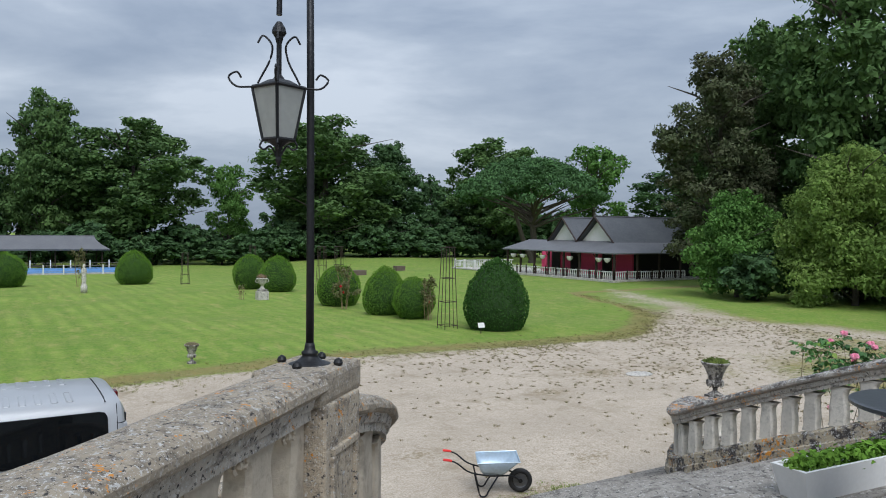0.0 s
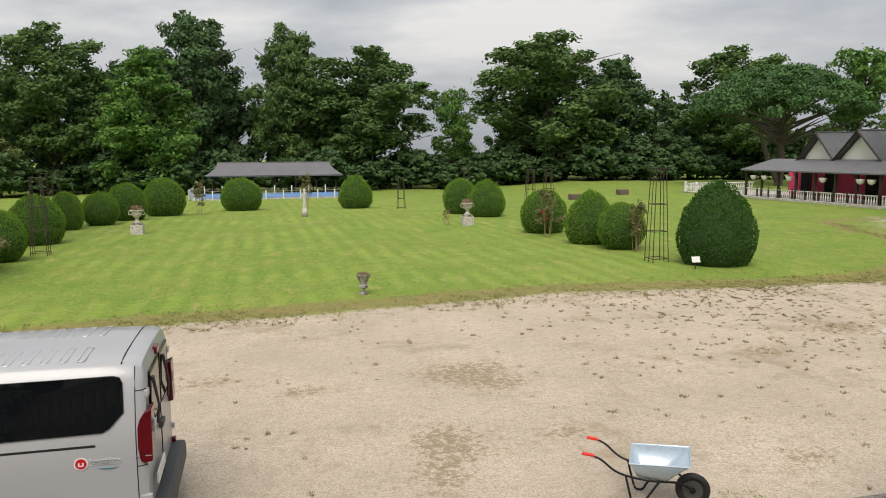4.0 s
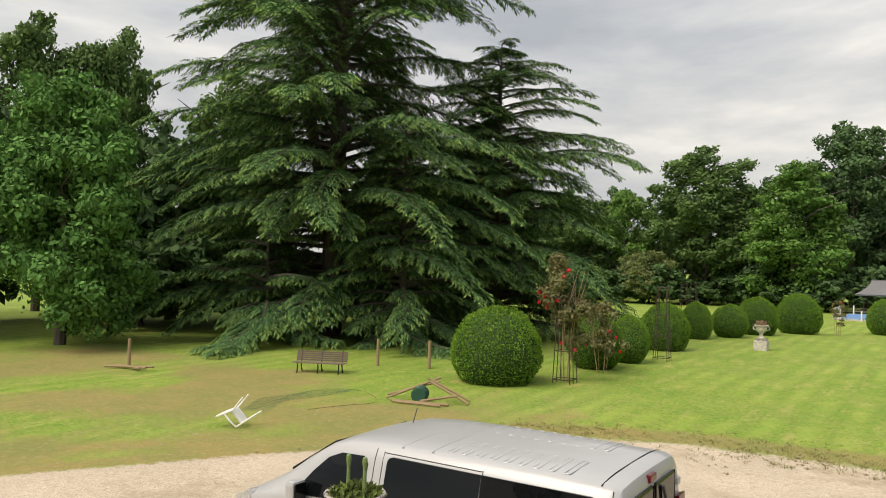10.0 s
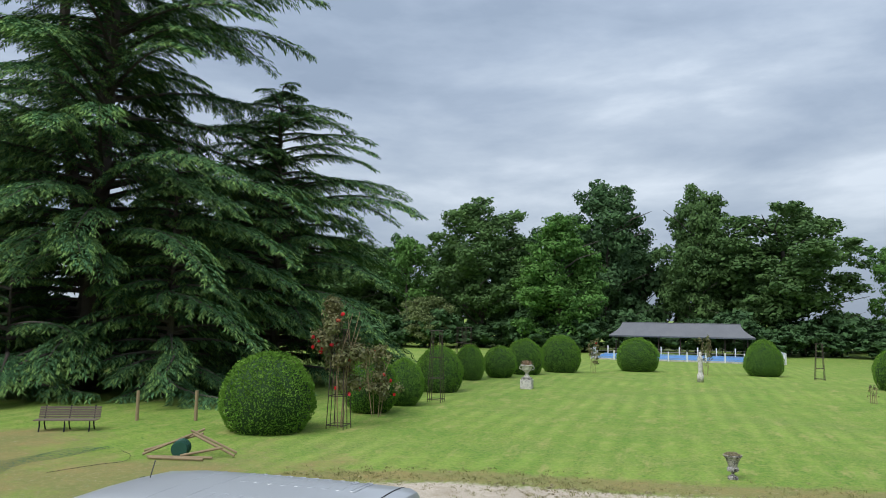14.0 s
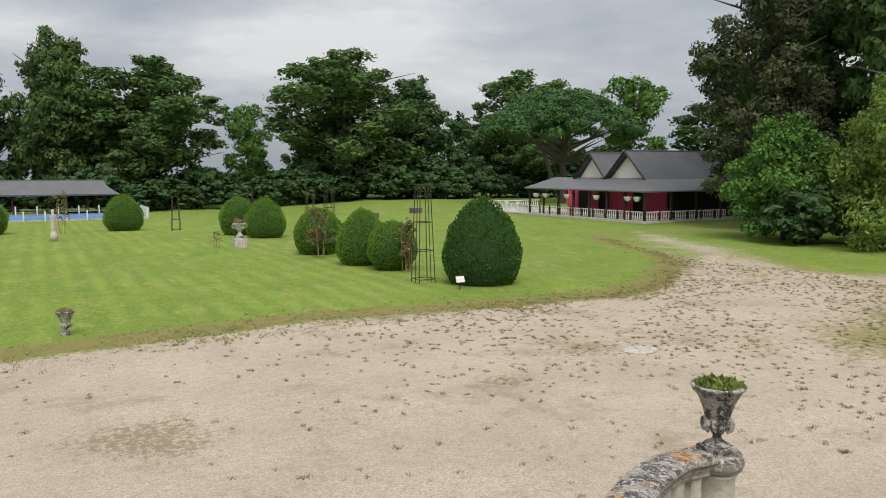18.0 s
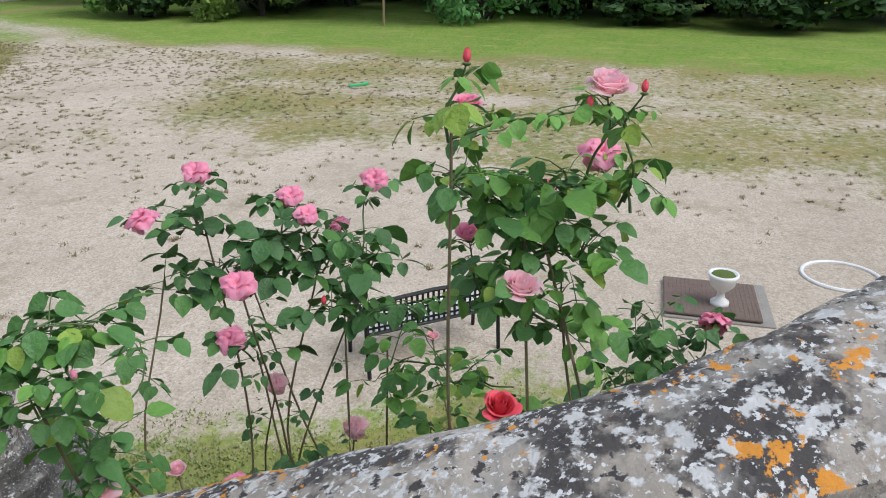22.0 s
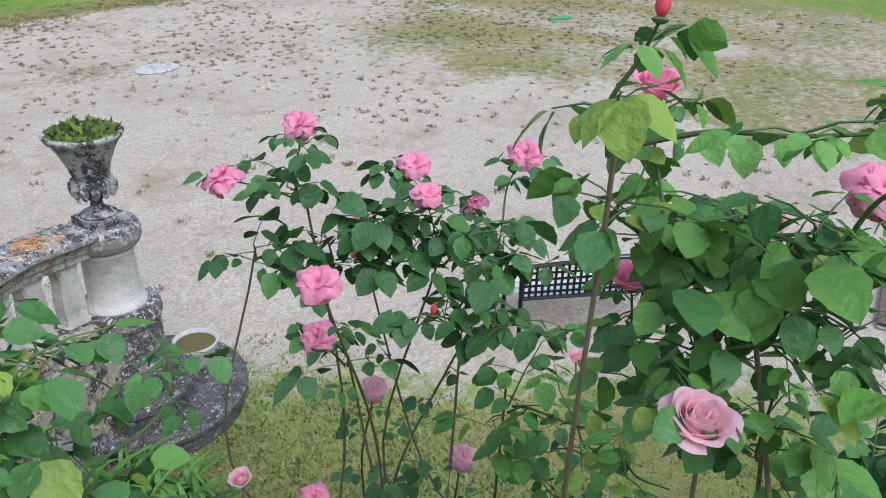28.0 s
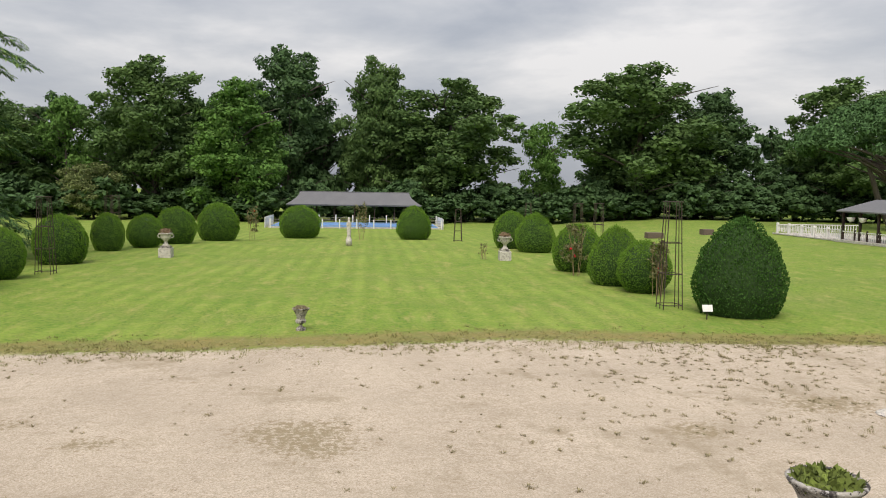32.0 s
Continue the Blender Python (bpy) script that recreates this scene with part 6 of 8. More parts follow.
        part("spoke", tube([(0.03 * math.cos(a), 0.03 * math.sin(a), 0), (0.11 * math.cos(a), 0.11 * math.sin(a), 0)], 0.011, 5), M["zinc_dark"], wheel)


wheelbarrow()


# ---- van ----


def van():
    L = 5.0
    root = thing("van", pose(-2.28, 7.03, 0, 0, 0, 180), "silver passenger van with dark tinted windows parked on the gravel", "van")
    # stations from the tail: distance, roof height, half-width at belt
    SX = [0.0, 0.035, 0.11, 0.8, 1.8, 2.55, 3.0, 3.25, 3.55, 3.85, 4.2, 4.55, 4.76, 4.86]
    RZ = [1.89, 1.955, 1.985, 2.0, 2.0, 1.985, 1.945, 1.88, 1.70, 1.49, 1.30, 1.15, 1.0, 0.72]
    HW = [0.93, 0.955, 0.97, 0.975, 0.975, 0.975, 0.975, 0.97, 0.965, 0.955, 0.93, 0.87, 0.78, 0.66]

    def section(s):
        rz, hw = float(np.interp(s, SX, RZ)), float(np.interp(s, SX, HW))
        tum = 0.135 if s < 3.3 else 0.135 * max(0.0, (rz - 1.05) / 0.9) ** 0.5
        prof = []
        for z in (0.28, 0.42, 0.8, 1.1, 1.24):
            zz = min(z, rz - 0.10)
            prof.append((hw * (0.97 if z < 0.4 else 1.0), zz))
        for f in (0.25, 0.5, 0.75, 0.92):
            zz = 1.24 + (rz - 0.11 - 1.24) * f if rz > 1.38 else rz - 0.10 + 0.02 * f
            prof.append((hw - tum * f**1.3, zz))
        prof += [(hw - tum - 0.035, rz - 0.055), (hw - tum - 0.10, rz - 0.018), ((hw - tum) * 0.55, rz + 0.0), (0, rz + 0.008)]
        return prof

    stations = sorted(set(SX + [0.4, 1.3, 2.3, 3.1]))
    rows = []
    bm = bmesh.new()
    for s in stations:
        pr = section(s)
        full = [(y, z) for y, z in pr] + [(-y, z) for y, z in reversed(pr[:-1])]
        rows.append([bm.verts.new((s, y, z)) for y, z in full])
    for a, b in zip(rows, rows[1:]):
        for k in range(len(a) - 1):
            bm.faces.new((a[k], b[k], b[k + 1], a[k + 1]))
    bm.faces.new(list(reversed(rows[0])))
    bm.faces.new(rows[-1])
    bmesh.ops.recalc_face_normals(bm, faces=bm.faces)
    body = part("body", bm, M["van_paint"], root, smooth=True)
    mod = body.modifiers.new("edges", "EDGE_SPLIT")
    mod.split_angle = radians(38)
    part("underbody", box(2.45, 0, 0.3, 4.6, 1.75, 0.2), M["grey_trim"], root)

    def side_y(s, z):
        pr = section(s)
        zs, ys = [p[1] for p in pr[:10]], [p[0] for p in pr[:10]]
        return float(np.interp(z, zs, ys))

    def side_panel(name, outline, material, side, lift=0.006, label="", parent=None, flat=False):
        """A panel lying on the flank, from a closed (s, z) outline."""
        n = len(outline)
        cs, cz = sum(p[0] for p in outline) / n, sum(p[1] for p in outline) / n
        z0, z1 = min(p[1] for p in outline), max(p[1] for p in outline)
        y0, y1 = side_y(1.5, z0), side_y(1.5, z1)

        def lie(s, z):
            return side * ((y0 + (y1 - y0) * (z - z0) / (z1 - z0) if flat else side_y(s, z)) + lift)

        v = [(s, lie(s, z), z) for s, z in outline]
        v += [(cs + (s - cs) * 0.5, lie(cs + (s - cs) * 0.5, cz + (z - cz) * 0.5), cz + (z - cz) * 0.5) for s, z in outline]
        v += [(cs, lie(cs, cz), cz)]
        v += [(s, side * (side_y(s, z) - 0.02), z) for s, z in outline]
        f = []
        for k in range(n):
            j = (k + 1) % n
            f += [(k, j, n + j, n + k), (n + k, n + j, 2 * n), (k, 2 * n + 1 + k, 2 * n + 1 + j, j)]
        return part(name, mesh_from(name, v, f, material), None, parent or root, label)

    def rounded(s0, s1, z0, z1, r=0.07, square=0):
        pts = []
        for cx, cz, a0 in ((s1 - r, z1 - r, 0), (s0 + r, z1 - r, 90), (s0 + r, z0 + r, 180), (s1 - r, z0 + r, 270)):
            right = cx > (s0 + s1) / 2
            if (square == 1 and right) or (square == 2 and not right):
                pts.append((s1 if right else s0, z1 if cz > (z0 + z1) / 2 else z0))
                continue
            for k in range(4):
                a = radians(a0 + k * 30)
                pts.append((cx + r * math.cos(a), cz + r * math.sin(a)))
        return pts

    for side in (1, -1):
        side_panel("window", [(1.345, 1.38), (1.345, 1.865), (0.27, 1.865), (0.21, 1.85), (0.185, 1.80), (0.18, 1.55), (0.30, 1.42), (0.36, 1.39)], M["dark_glass"], side, 0.016, "dark tinted side window", flat=True)
        side_panel("window", rounded(1.353, 2.44, 1.38, 1.865, 0.06, 2), M["dark_glass"], side, 0.016, "dark tinted side window", flat=True)
        side_panel("window", [(2.68, 1.36), (3.42, 1.32), (3.60, 1.33), (3.58, 1.38), (3.40, 1.58), (3.22, 1.74), (3.05, 1.81), (2.75, 1.825), (2.68, 1.76)], M["dark_glass"], side, 0.012, label="front door window")
        for outline in ([(0.085, 0.45), (0.096, 0.45), (0.096, 1.93), (0.085, 1.93)], [(2.60, 0.4), (2.612, 0.4), (2.612, 1.92), (2.60, 1.92)], [(2.50, 0.4), (2.51, 0.4), (2.51, 1.90), (2.50, 1.90)], [(0.0, 1.05), (0.085, 1.05), (0.085, 1.06), (0.0, 1.06)], [(0.0, 1.72), (0.085, 1.72), (0.085, 1.73), (0.0, 1.73)], [(3.72, 0.4), (3.734, 0.4), (3.734, 1.1), (3.72, 1.1)], [(1.343, 1.28), (1.355, 1.28), (1.355, 1.90), (1.343, 1.90)], [(1.35, 1.89), (2.5, 1.89), (2.5, 1.9), (1.35, 1.9)]):
            (s0, z0), (s1, z1) = outline[0], outline[2]
            ends = ((s0, z0), (s0, z1)) if z1 - z0 > s1 - s0 else ((s0, z0), (s1, z0))
            run = [(ends[0][0] + (ends[1][0] - ends[0][0]) * q, ends[0][1] + (ends[1][1] - ends[0][1]) * q) for q in np.linspace(0, 1, 16)]
            part("panel_seam", tube([(a, side * side_y(a, z), z) for a, z in run], 0.0045, 5), M["seam"], root)
        side_panel("door_track", [(0.42, 1.265), (1.7, 1.265), (1.7, 1.285), (0.42, 1.285)], M["seam"], side, 0.004)
        side_panel("door_handle", rounded(2.70, 2.90, 1.18, 1.23, 0.02), M["grey_trim"], side, 0.03)
        side_panel("door_handle", rounded(2.30, 2.48, 1.18, 1.23, 0.02), M["grey_trim"], side, 0.03)
        mirror = part("mirror", box(3.50, side * 1.07, 1.36, 0.13, 0.2, 0.27, 0.045), M["van_paint"], root, "silver door mirror")
        part("mirror_glass", box(3.43, side * 1.07, 1.36, 0.02, 0.16, 0.22, 0.008), M["dark_glass"], mirror)
        part("mirror_arm", box(3.49, side * 0.98, 1.27, 0.08, 0.14, 0.06, 0.02), M["grey_trim"], mirror)
        lamp = [(-0.05, 1.09), (0.02, 1.08), (0.05, 1.10), (0.068, 1.22), (0.068, 1.40), (0.05, 1.47), (0.01, 1.53), (-0.05, 1.56)]
        v = [(q, side * (side_y(max(q, 0.035), z) + 0.028 - (0.012 if q < 0 else 0.0)), z) for q, z in lamp] + [(q, side * (side_y(max(q, 0.035), z) - 0.19), z) for q, z in lamp]
        n = len(lamp)
        tail = part("tail_light", mesh_from("tail_light", v, [tuple(range(n)), tuple(range(2 * n - 1, n - 1, -1))] + [(k, n + k, n + (k + 1) % n, (k + 1) % n) for k in range(n)], M["tail_red"]), None, root, "tall dark red tail light")
        mod = tail.modifiers.new("soft", "BEVEL")
        mod.width, mod.segments = 0.008, 2
        part("indicator", box(-0.05, side * 0.80, 1.37, 0.03, 0.07, 0.12, 0.01), M["clear_lens"], tail, "clear reversing lens")
        part("lens_line", box(0.03, side * (side_y(0.05, 1.15) + 0.012), 1.145, 0.14, 0.008, 0.006), M["clear_lens"], tail)
        part("reflector", box(-0.02, side * 0.88, 0.55, 0.05, 0.07, 0.16, 0.01), M["tail_red"], root)
        part("headlight", box(4.50, side * 0.76, 1.06, 0.44, 0.22, 0.15, 0.05, Matrix.Rotation(side * -0.32, 4, "Z") @ Matrix.Rotation(0.4, 4, "Y")), M["clear_lens"], root, "clear headlight")
        for sx in (0.95, 3.95):
            w = part("wheel", lathe([(0.03, -0.1), (0.2, -0.1), (0.2, 0.1), (0.03, 0.1)], 20), M["zinc_dark"], root, at=T(sx, side * 0.86, 0.33) @ Matrix.Rotation(math.pi / 2, 4, "X"))
            part("tyre", lathe([(0.2, -0.11), (0.3, -0.11), (0.33, -0.08), (0.33, 0.08), (0.3, 0.11), (0.2, 0.11)], 28), M["rubber"], w, "black tyre")
            side_panel("wheel_arch", [(sx + 0.42 * math.cos(a), max(0.29, 0.33 + 0.42 * math.sin(a))) for a in np.linspace(0, 2 * math.pi, 20, endpoint=False)], M["seam"], side, 0.003)
        # rear door glass, half each
        part("rear_window", box(-0.006, side * 0.345, 1.57, 0.03, 0.63, 0.52, 0.03), M["dark_glass"], root, "dark rear door window")
        part("wiper", tube([(-0.03, 0.36 if side > 0 else -0.50, 1.24), (-0.06, 0.45 if side > 0 else -0.36, 1.45), (-0.035, 0.60 if side > 0 else -0.20, 1.77)], [0.016, 0.012, 0.018], 5), M["grey_trim"], root)
        part("door_hinge", box(-0.004, side * 0.80, 1.68, 0.04, 0.10, 0.07, 0.012), M["van_paint"], root)
        part("door_hinge", box(0.02, side * 0.945, 0.75, 0.1, 0.05, 0.05, 0.01), M["van_paint"], root)
    part("brake_light", box(-0.0, 0.05, 1.90, 0.05, 0.19, 0.075, 0.015), M["tail_red"], root, "high red brake light")
    part("rear_bumper", box(-0.05, 0, 0.46, 0.2, 1.86, 0.24, 0.05), M["grey_trim"], root, "dark grey rear bumper")
    part("number_plate", box(-0.045, 0.42, 0.80, 0.02, 0.52, 0.11, 0.008), M["plastic_white"], root)
    part("door_handle", box(-0.03, 0.10, 1.15, 0.05, 0.2, 0.07, 0.02), M["grey_trim"], root)
    part("door_seam", box(-0.012, 0, 1.1, 0.01, 0.012, 1.35), M["seam"], root)
    part("front_bumper", box(4.78, 0, 0.45, 0.24, 1.7, 0.32, 0.08), M["grey_trim"], root)
    # windscreen on the slope
    v = [(3.30, 0.66, 1.85), (3.86, 0.74, 1.485), (3.86, -0.74, 1.485), (3.30, -0.66, 1.85)]
    v += [(x - 0.03, y, z - 0.045) for x, y, z in v]
    v = [(x + 0.008, y, z + 0.012) for x, y, z in v]
    part("windscreen", mesh_from("windscreen", v, [(3, 2, 1, 0), (4, 5, 6, 7), (0, 1, 5, 4), (2, 3, 7, 6), (1, 2, 6, 5), (3, 0, 4, 7)], M["dark_glass"]), None, root, "raked dark windscreen")
    # roof: two rows of cross ribs pressed between wide bands, seam above the tail
    for y0, y1 in ((-0.72, -0.24), (0.26, 0.72)):
        for s in np.linspace(0.55, 1.78, 9):
            ring = [(s + 0.03 * q, w) for w, q in [(y0, -0.6), (y0, 0.6), (y0 + 0.02, 1), (y1 - 0.02, 1), (y1, 0.6), (y1, -0.6), (y1 - 0.02, -1), (y0 + 0.02, -1), (y0, -0.6)]]
            part("roof_rib", tube([(x, w, 2.001 - 0.018 * max(0.0, (abs(w) - 0.46) / 0.28)) for x, w in ring], 0.0065, 5), M["van_paint"], root, "pressed roof rib")
    for s in (1.95, 2.31):
        part("roof_rib", tube([(s, y, 1.996 - 0.008 * abs(s - 1.95) / 0.36 - 0.03 * (y / 0.78) ** 4) for y in np.linspace(-0.78, 0.78, 9)], 0.011, 6), M["van_paint"], root, "pressed roof rib")
    part("roof_seam", tube([(0.2, y, 1.993 - 0.035 * (y / 0.78) ** 4) for y in np.linspace(-0.78, 0.78, 9)], 0.007, 5), M["seam"], root)
    part("aerial", tube([(2.92, -0.25, 1.94), (2.86, -0.25, 2.14)], 0.006, 5), M["grey_trim"], root)
    # sticker on the rear quarter
    y = side_y(0.5, 1.13) + 0.004
    stick = part("sticker_disc", lathe([(0.0, 0.003), (0.058, 0.003), (0.058, 0)], 28), M["plastic_white"], root, "round white sticker", at=T(0.545, y, 1.126) @ Matrix.Rotation(-math.pi / 2, 4, "X"))
    part("red_disc", lathe([(0.0, 0.006), (0.047, 0.006), (0.047, 0)], 28), M["red_petal"], stick, "red disc")
    for q in (-0.017, 0.017):
        part("white_mark", box(q, 0.004, 0.007, 0.012, 0.036, 0.003), M["plastic_white"], stick)
    part("white_mark", box(0, 0.017, 0.007, 0.034, 0.011, 0.003), M["plastic_white"], stick)
    cu = bpy.data.curves.new("sticker_word", "FONT")
    cu.body, cu.size, cu.extrude = "location", 0.078, 0.001
    cu.align_x, cu.align_y = "LEFT", "CENTER"
    cu.materials.append(M["ink"])
    edge = cu.copy()
    edge.extrude, edge.offset = 0.0004, 0.006
    edge.materials.clear()
    edge.materials.append(M["plastic_white"])
    for data, name, label, lift in ((edge, "sticker_edge", "white edge of the word", 0.002), (cu, "sticker_word", "dark blue lettered word", 0.004)):
        ob = new(name, data)
        ob.parent = root
        ob.matrix_basis = T(0.478, y + lift, 1.133) @ Matrix.Rotation(math.pi, 4, "Z") @ Matrix.Rotation(math.pi / 2, 4, "X")
        ob["label"] = label
    part("swoosh", tube([(q, y + 0.002, 1.085 - 0.02 * math.cos((q - 0.32) * 12)) for q in np.linspace(0.24, 0.41, 9)], [0.001, 0.003, 0.004, 0.005, 0.005, 0.005, 0.004, 0.003, 0.001], 5), M["netting_blue"], root, "blue-green curved stroke under the word")


van()

# ---- seats, tables and garden clutter ----
def park_bench():
    """Slatted timber bench on iron legs before the cedar."""
    root = thing("park_bench", pose(-17.7, 19.5, 0, 0, 0, 24) @ Matrix.Diagonal((1.04, 1.0, 0.8, 1)), "weathered brown slatted wooden bench on iron legs", "bench")
    for i in range(4):
        part("seat_slat", box(0, -0.02 - i * 0.11, 0.43, 1.75, 0.09, 0.03, 0.006), M["old_wood"], root)
    for i in range(5):
        part("back_slat", box(0, 0.07 + i * 0.022, 0.50 + i * 0.085, 1.75, 0.03, 0.075, 0.006), M["old_wood"], root)
    for x in (-0.7, 0.0, 0.7):
        part("leg", tube(spline([(x, -0.4, 0.0), (x, -0.34, 0.25), (x, -0.36, 0.41), (x, 0.0, 0.40), (x, 0.10, 0.6), (x, 0.18, 0.92)], 4), 0.022, 6), M["iron"], root)
        part("leg", tube(spline([(x, 0.02, 0.40), (x, 0.05, 0.2), (x, 0.14, 0.0)], 4), 0.022, 6), M["iron"], root)


def lattice_bench():
    """Low dark bench with a white-gapped lattice back, seen from behind the roses."""
    root = thing("garden_bench", pose(8.42, 2.42, 0, 0, 0, -48), "dark metal garden bench with an open lattice back", "bench")
    part("frame_rail", tube([(-0.62, 0, 0.67), (-0.3, 0, 0.69), (0, 0, 0.70), (0.3, 0, 0.69), (0.62, 0, 0.67)], 0.018, 6), M["iron"], root)
    part("frame_rail", tube([(-0.62, 0, 0.40), (0.62, 0, 0.40)], 0.016, 6), M["iron"], root)
    for i in range(25):
        x = -0.6 + i * 0.05
        part("back_slat", box(x, 0, 0.54, 0.02, 0.008, 0.30), M["iron"], root)
    for z in (0.45, 0.505, 0.56, 0.615):
        part("back_bar", box(0, 0.004, z, 1.22, 0.008, 0.018), M["iron"], root)
    for i in range(5):
        part("seat_slat", box(0, 0.06 + i * 0.085, 0.38, 1.24, 0.06, 0.02, 0.004), M["white_paint"], root)
    for s in (-1, 1):
        part("leg", tube(spline([(s * 0.62, -0.05, 0), (s * 0.62, -0.02, 0.4), (s * 0.62, 0, 0.68)], 4), 0.018, 6), M["iron"], root)
        part("leg", tube([(s * 0.62, 0.46, 0), (s * 0.62, 0.42, 0.56)], 0.018, 6), M["iron"], root)
        part("armrest", tube(spline([(s * 0.62, 0, 0.60), (s * 0.62, 0.25, 0.60), (s * 0.62, 0.46, 0.54)], 4), 0.02, 6), M["iron"], root)


def plastic_chair():
    """A moulded chair that has tipped over on to its back."""
    root = thing("plastic_chair", T(-13.35, 12.0, 0.27) @ Matrix.Rotation(radians(-18), 4, "Z") @ Matrix(((0.74, -0.43, -0.51, 0), (-0.67, -0.47, -0.57, 0), (0, 0.77, -0.64, 0), (0, 0, 0, 1))) @ Matrix.Diagonal((0.86, 0.86, 0.86, 1)), "white plastic garden armchair lying tipped forward on the grass", "chair")
    part("seat", box(0, 0, 0.0, 0.46, 0.44, 0.03, 0.014), M["plastic_white"], root)
    for x in (-0.19, -0.095, 0.0, 0.095, 0.19):
        part("back_slat", tube(spline([(x, 0.2, 0.0), (x * 1.05, 0.27, 0.22), (x * 0.95, 0.33, 0.44)], 4), 0.022, 5), M["plastic_white"], root)
    part("back_rim", tube(spline([(-0.23, 0.2, 0.0), (-0.25, 0.28, 0.25), (-0.19, 0.34, 0.46), (0.19, 0.34, 0.46), (0.25, 0.28, 0.25), (0.23, 0.2, 0.0)], 5), 0.025, 6), M["plastic_white"], root)
    for s in (-1, 1):
        part("leg", tube([(s * 0.21, -0.2, 0.2), (s * 0.22, -0.22, 0.0), (s * 0.25, -0.27, -0.43)], [0.022, 0.026, 0.02], 6), M["plastic_white"], root)
        part("leg", tube([(s * 0.21, 0.2, 0.0), (s * 0.24, 0.3, -0.43)], [0.026, 0.02], 6), M["plastic_white"], root)
        part("armrest", tube(spline([(s * 0.22, -0.21, 0.2), (s * 0.25, 0.0, 0.22), (s * 0.25, 0.27, 0.22)], 4), 0.026, 6), M["plastic_white"], root)


def wire_netting():
    """Thin green netting left lying over the grass, and a loose wire."""
    root = thing("wire_netting", T(-14.6, 15.2, 0.02), "strip of thin green wire netting lying on the grass", "netting")
    bm = bmesh.new()
    line = spline([(0.3, -1.9, 0), (-0.25, -0.9, 0), (-0.3, 0.4, 0), (0.1, 2.1, 0)], 14)
    for k in range(9):
        o = -0.4 + 0.1 * k
        tube([(p.x + o, p.y, 0.03 + 0.02 * math.sin(3 * p.y + o * 7)) for p in line], 0.003, 3, bm)
    for p in line[::2]:
        tube([(p.x + o, p.y + 0.03 * math.sin(o * 9), 0.03 + 0.02 * math.sin(3 * p.y + o * 7)) for o in np.linspace(-0.4, 0.4, 7)], 0.003, 3, bm)
    part("mesh", bm, M["green_wire"], root)
    part("loose_wire", tube(spline([(1.2, -0.9, 0.02), (1.6, 0.2, 0.02), (1.9, 0.8, 0.02), (1.5, 1.5, 0.02), (0.9, 1.9, 0.02)], 8), 0.005, 5), M["rubber"], root, "dark loose wire")


def hose_reel():
    root = thing("wire_roll", T(-11.95, 17.2, 0), "roll of green garden wire lying among poles", "wire roll")
    part("roll", lathe([(0.07, -0.24), (0.19, -0.24), (0.205, -0.18), (0.205, 0.18), (0.19, 0.24), (0.07, 0.24)], 24), M["green_wire"], root, at=T(0, 0, 0.205) @ pose(0, 0, 0, 90, 0, 24))
    for k in range(7):
        part("turn", tube([(0.21 * math.cos(a), 0.21 * math.sin(a), -0.2 + k * 0.065) for a in np.linspace(0, 2 * math.pi, 25)], 0.008, 4), M["green_wire"], root, at=T(0, 0, 0.205) @ pose(0, 0, 0, 90, 0, 24))
    for i, (x0, y0, x1, y1, z0, z1) in enumerate(((-1.2, 0.1, 0.3, 0.5, 0.05, 0.62), (0.0, 0.4, 1.2, 0.7, 0.60, 0.06), (0.1, 0.35, 1.35, 0.35, 0.52, 0.05), (-0.9, -0.35, 0.25, 0.65, 0.05, 0.72), (-0.6, -0.55, 1.0, -0.1, 0.05, 0.05), (0.2, -0.3, 1.1, 0.2, 0.08, 0.30), (-0.5, -0.62, 0.9, -0.35, 0.045, 0.045))):
        p = thing("wooden_pole", T(-11.95, 17.2, 0), "rough pale fence pole lying on the grass", "pole", "loose poles")
        part("pole", tube([(x0, y0, z0), (x1, y1, z1 * 0.85)], 0.034, 7), M["pole_wood"], p)


def posts():
    for x, y, h in ((-17.2, 22.0, 1.0), (-15.45, 22.8, 1.0), (-23.7, 16.2, 0.95), (35.3, 13.2, 1.1), (-13.2, 37.6, 1.2)):
        p = thing("fence_post", T(x, y, land(x, y)), "weathered round timber fence post in the grass", "post", "fence posts")
        part("post", tube([(0, 0, -0.1), (0.01, 0, h)], [0.06, 0.055], 8), M["pole_wood"], p)
    for a in (0.2, 0.45, -0.1):
        p = thing("wooden_pole", T(-23.0, 15.75, 0.04), "rough pale fence pole lying on the grass", "pole", "loose poles")
        part("pole", tube([(-0.8, -0.3 + a, 0.02), (0.9, 0.2 - a, 0.08)], 0.04, 6), M["pole_wood"], p)


def crates():
    for x, y, w in ((28.6, 66.1, 1.4), (34.8, 68.9, 0.95)):
        c = thing("wooden_crate", T(x, y, land(x, y)), "weathered grey plank box standing on the far lawn", "crate", "lawn crates")
        for k in range(3):
            part("plank", box(0, -0.5, 0.09 + k * 0.17, w + 0.05, 0.04, 0.155, 0.006), M["old_wood"], c)
        part("body", box(0, 0, 0.255, w, 0.94, 0.51, 0.01), M["old_wood"], c)


def sign_board():
    s = thing("garden_sign", T(12.75, 20.95, 0), "small white sign board on a stake by the clipped cone", "sign")
    part("stake", box(0, 0.02, 0.14, 0.03, 0.02, 0.3, 0.003), M["rust"], s)
    part("board", box(0, 0, 0.33, 0.30, 0.02, 0.20, 0.006, Matrix.Rotation(-0.35, 4, "X")), M["plastic_white"], s, "blank white board")


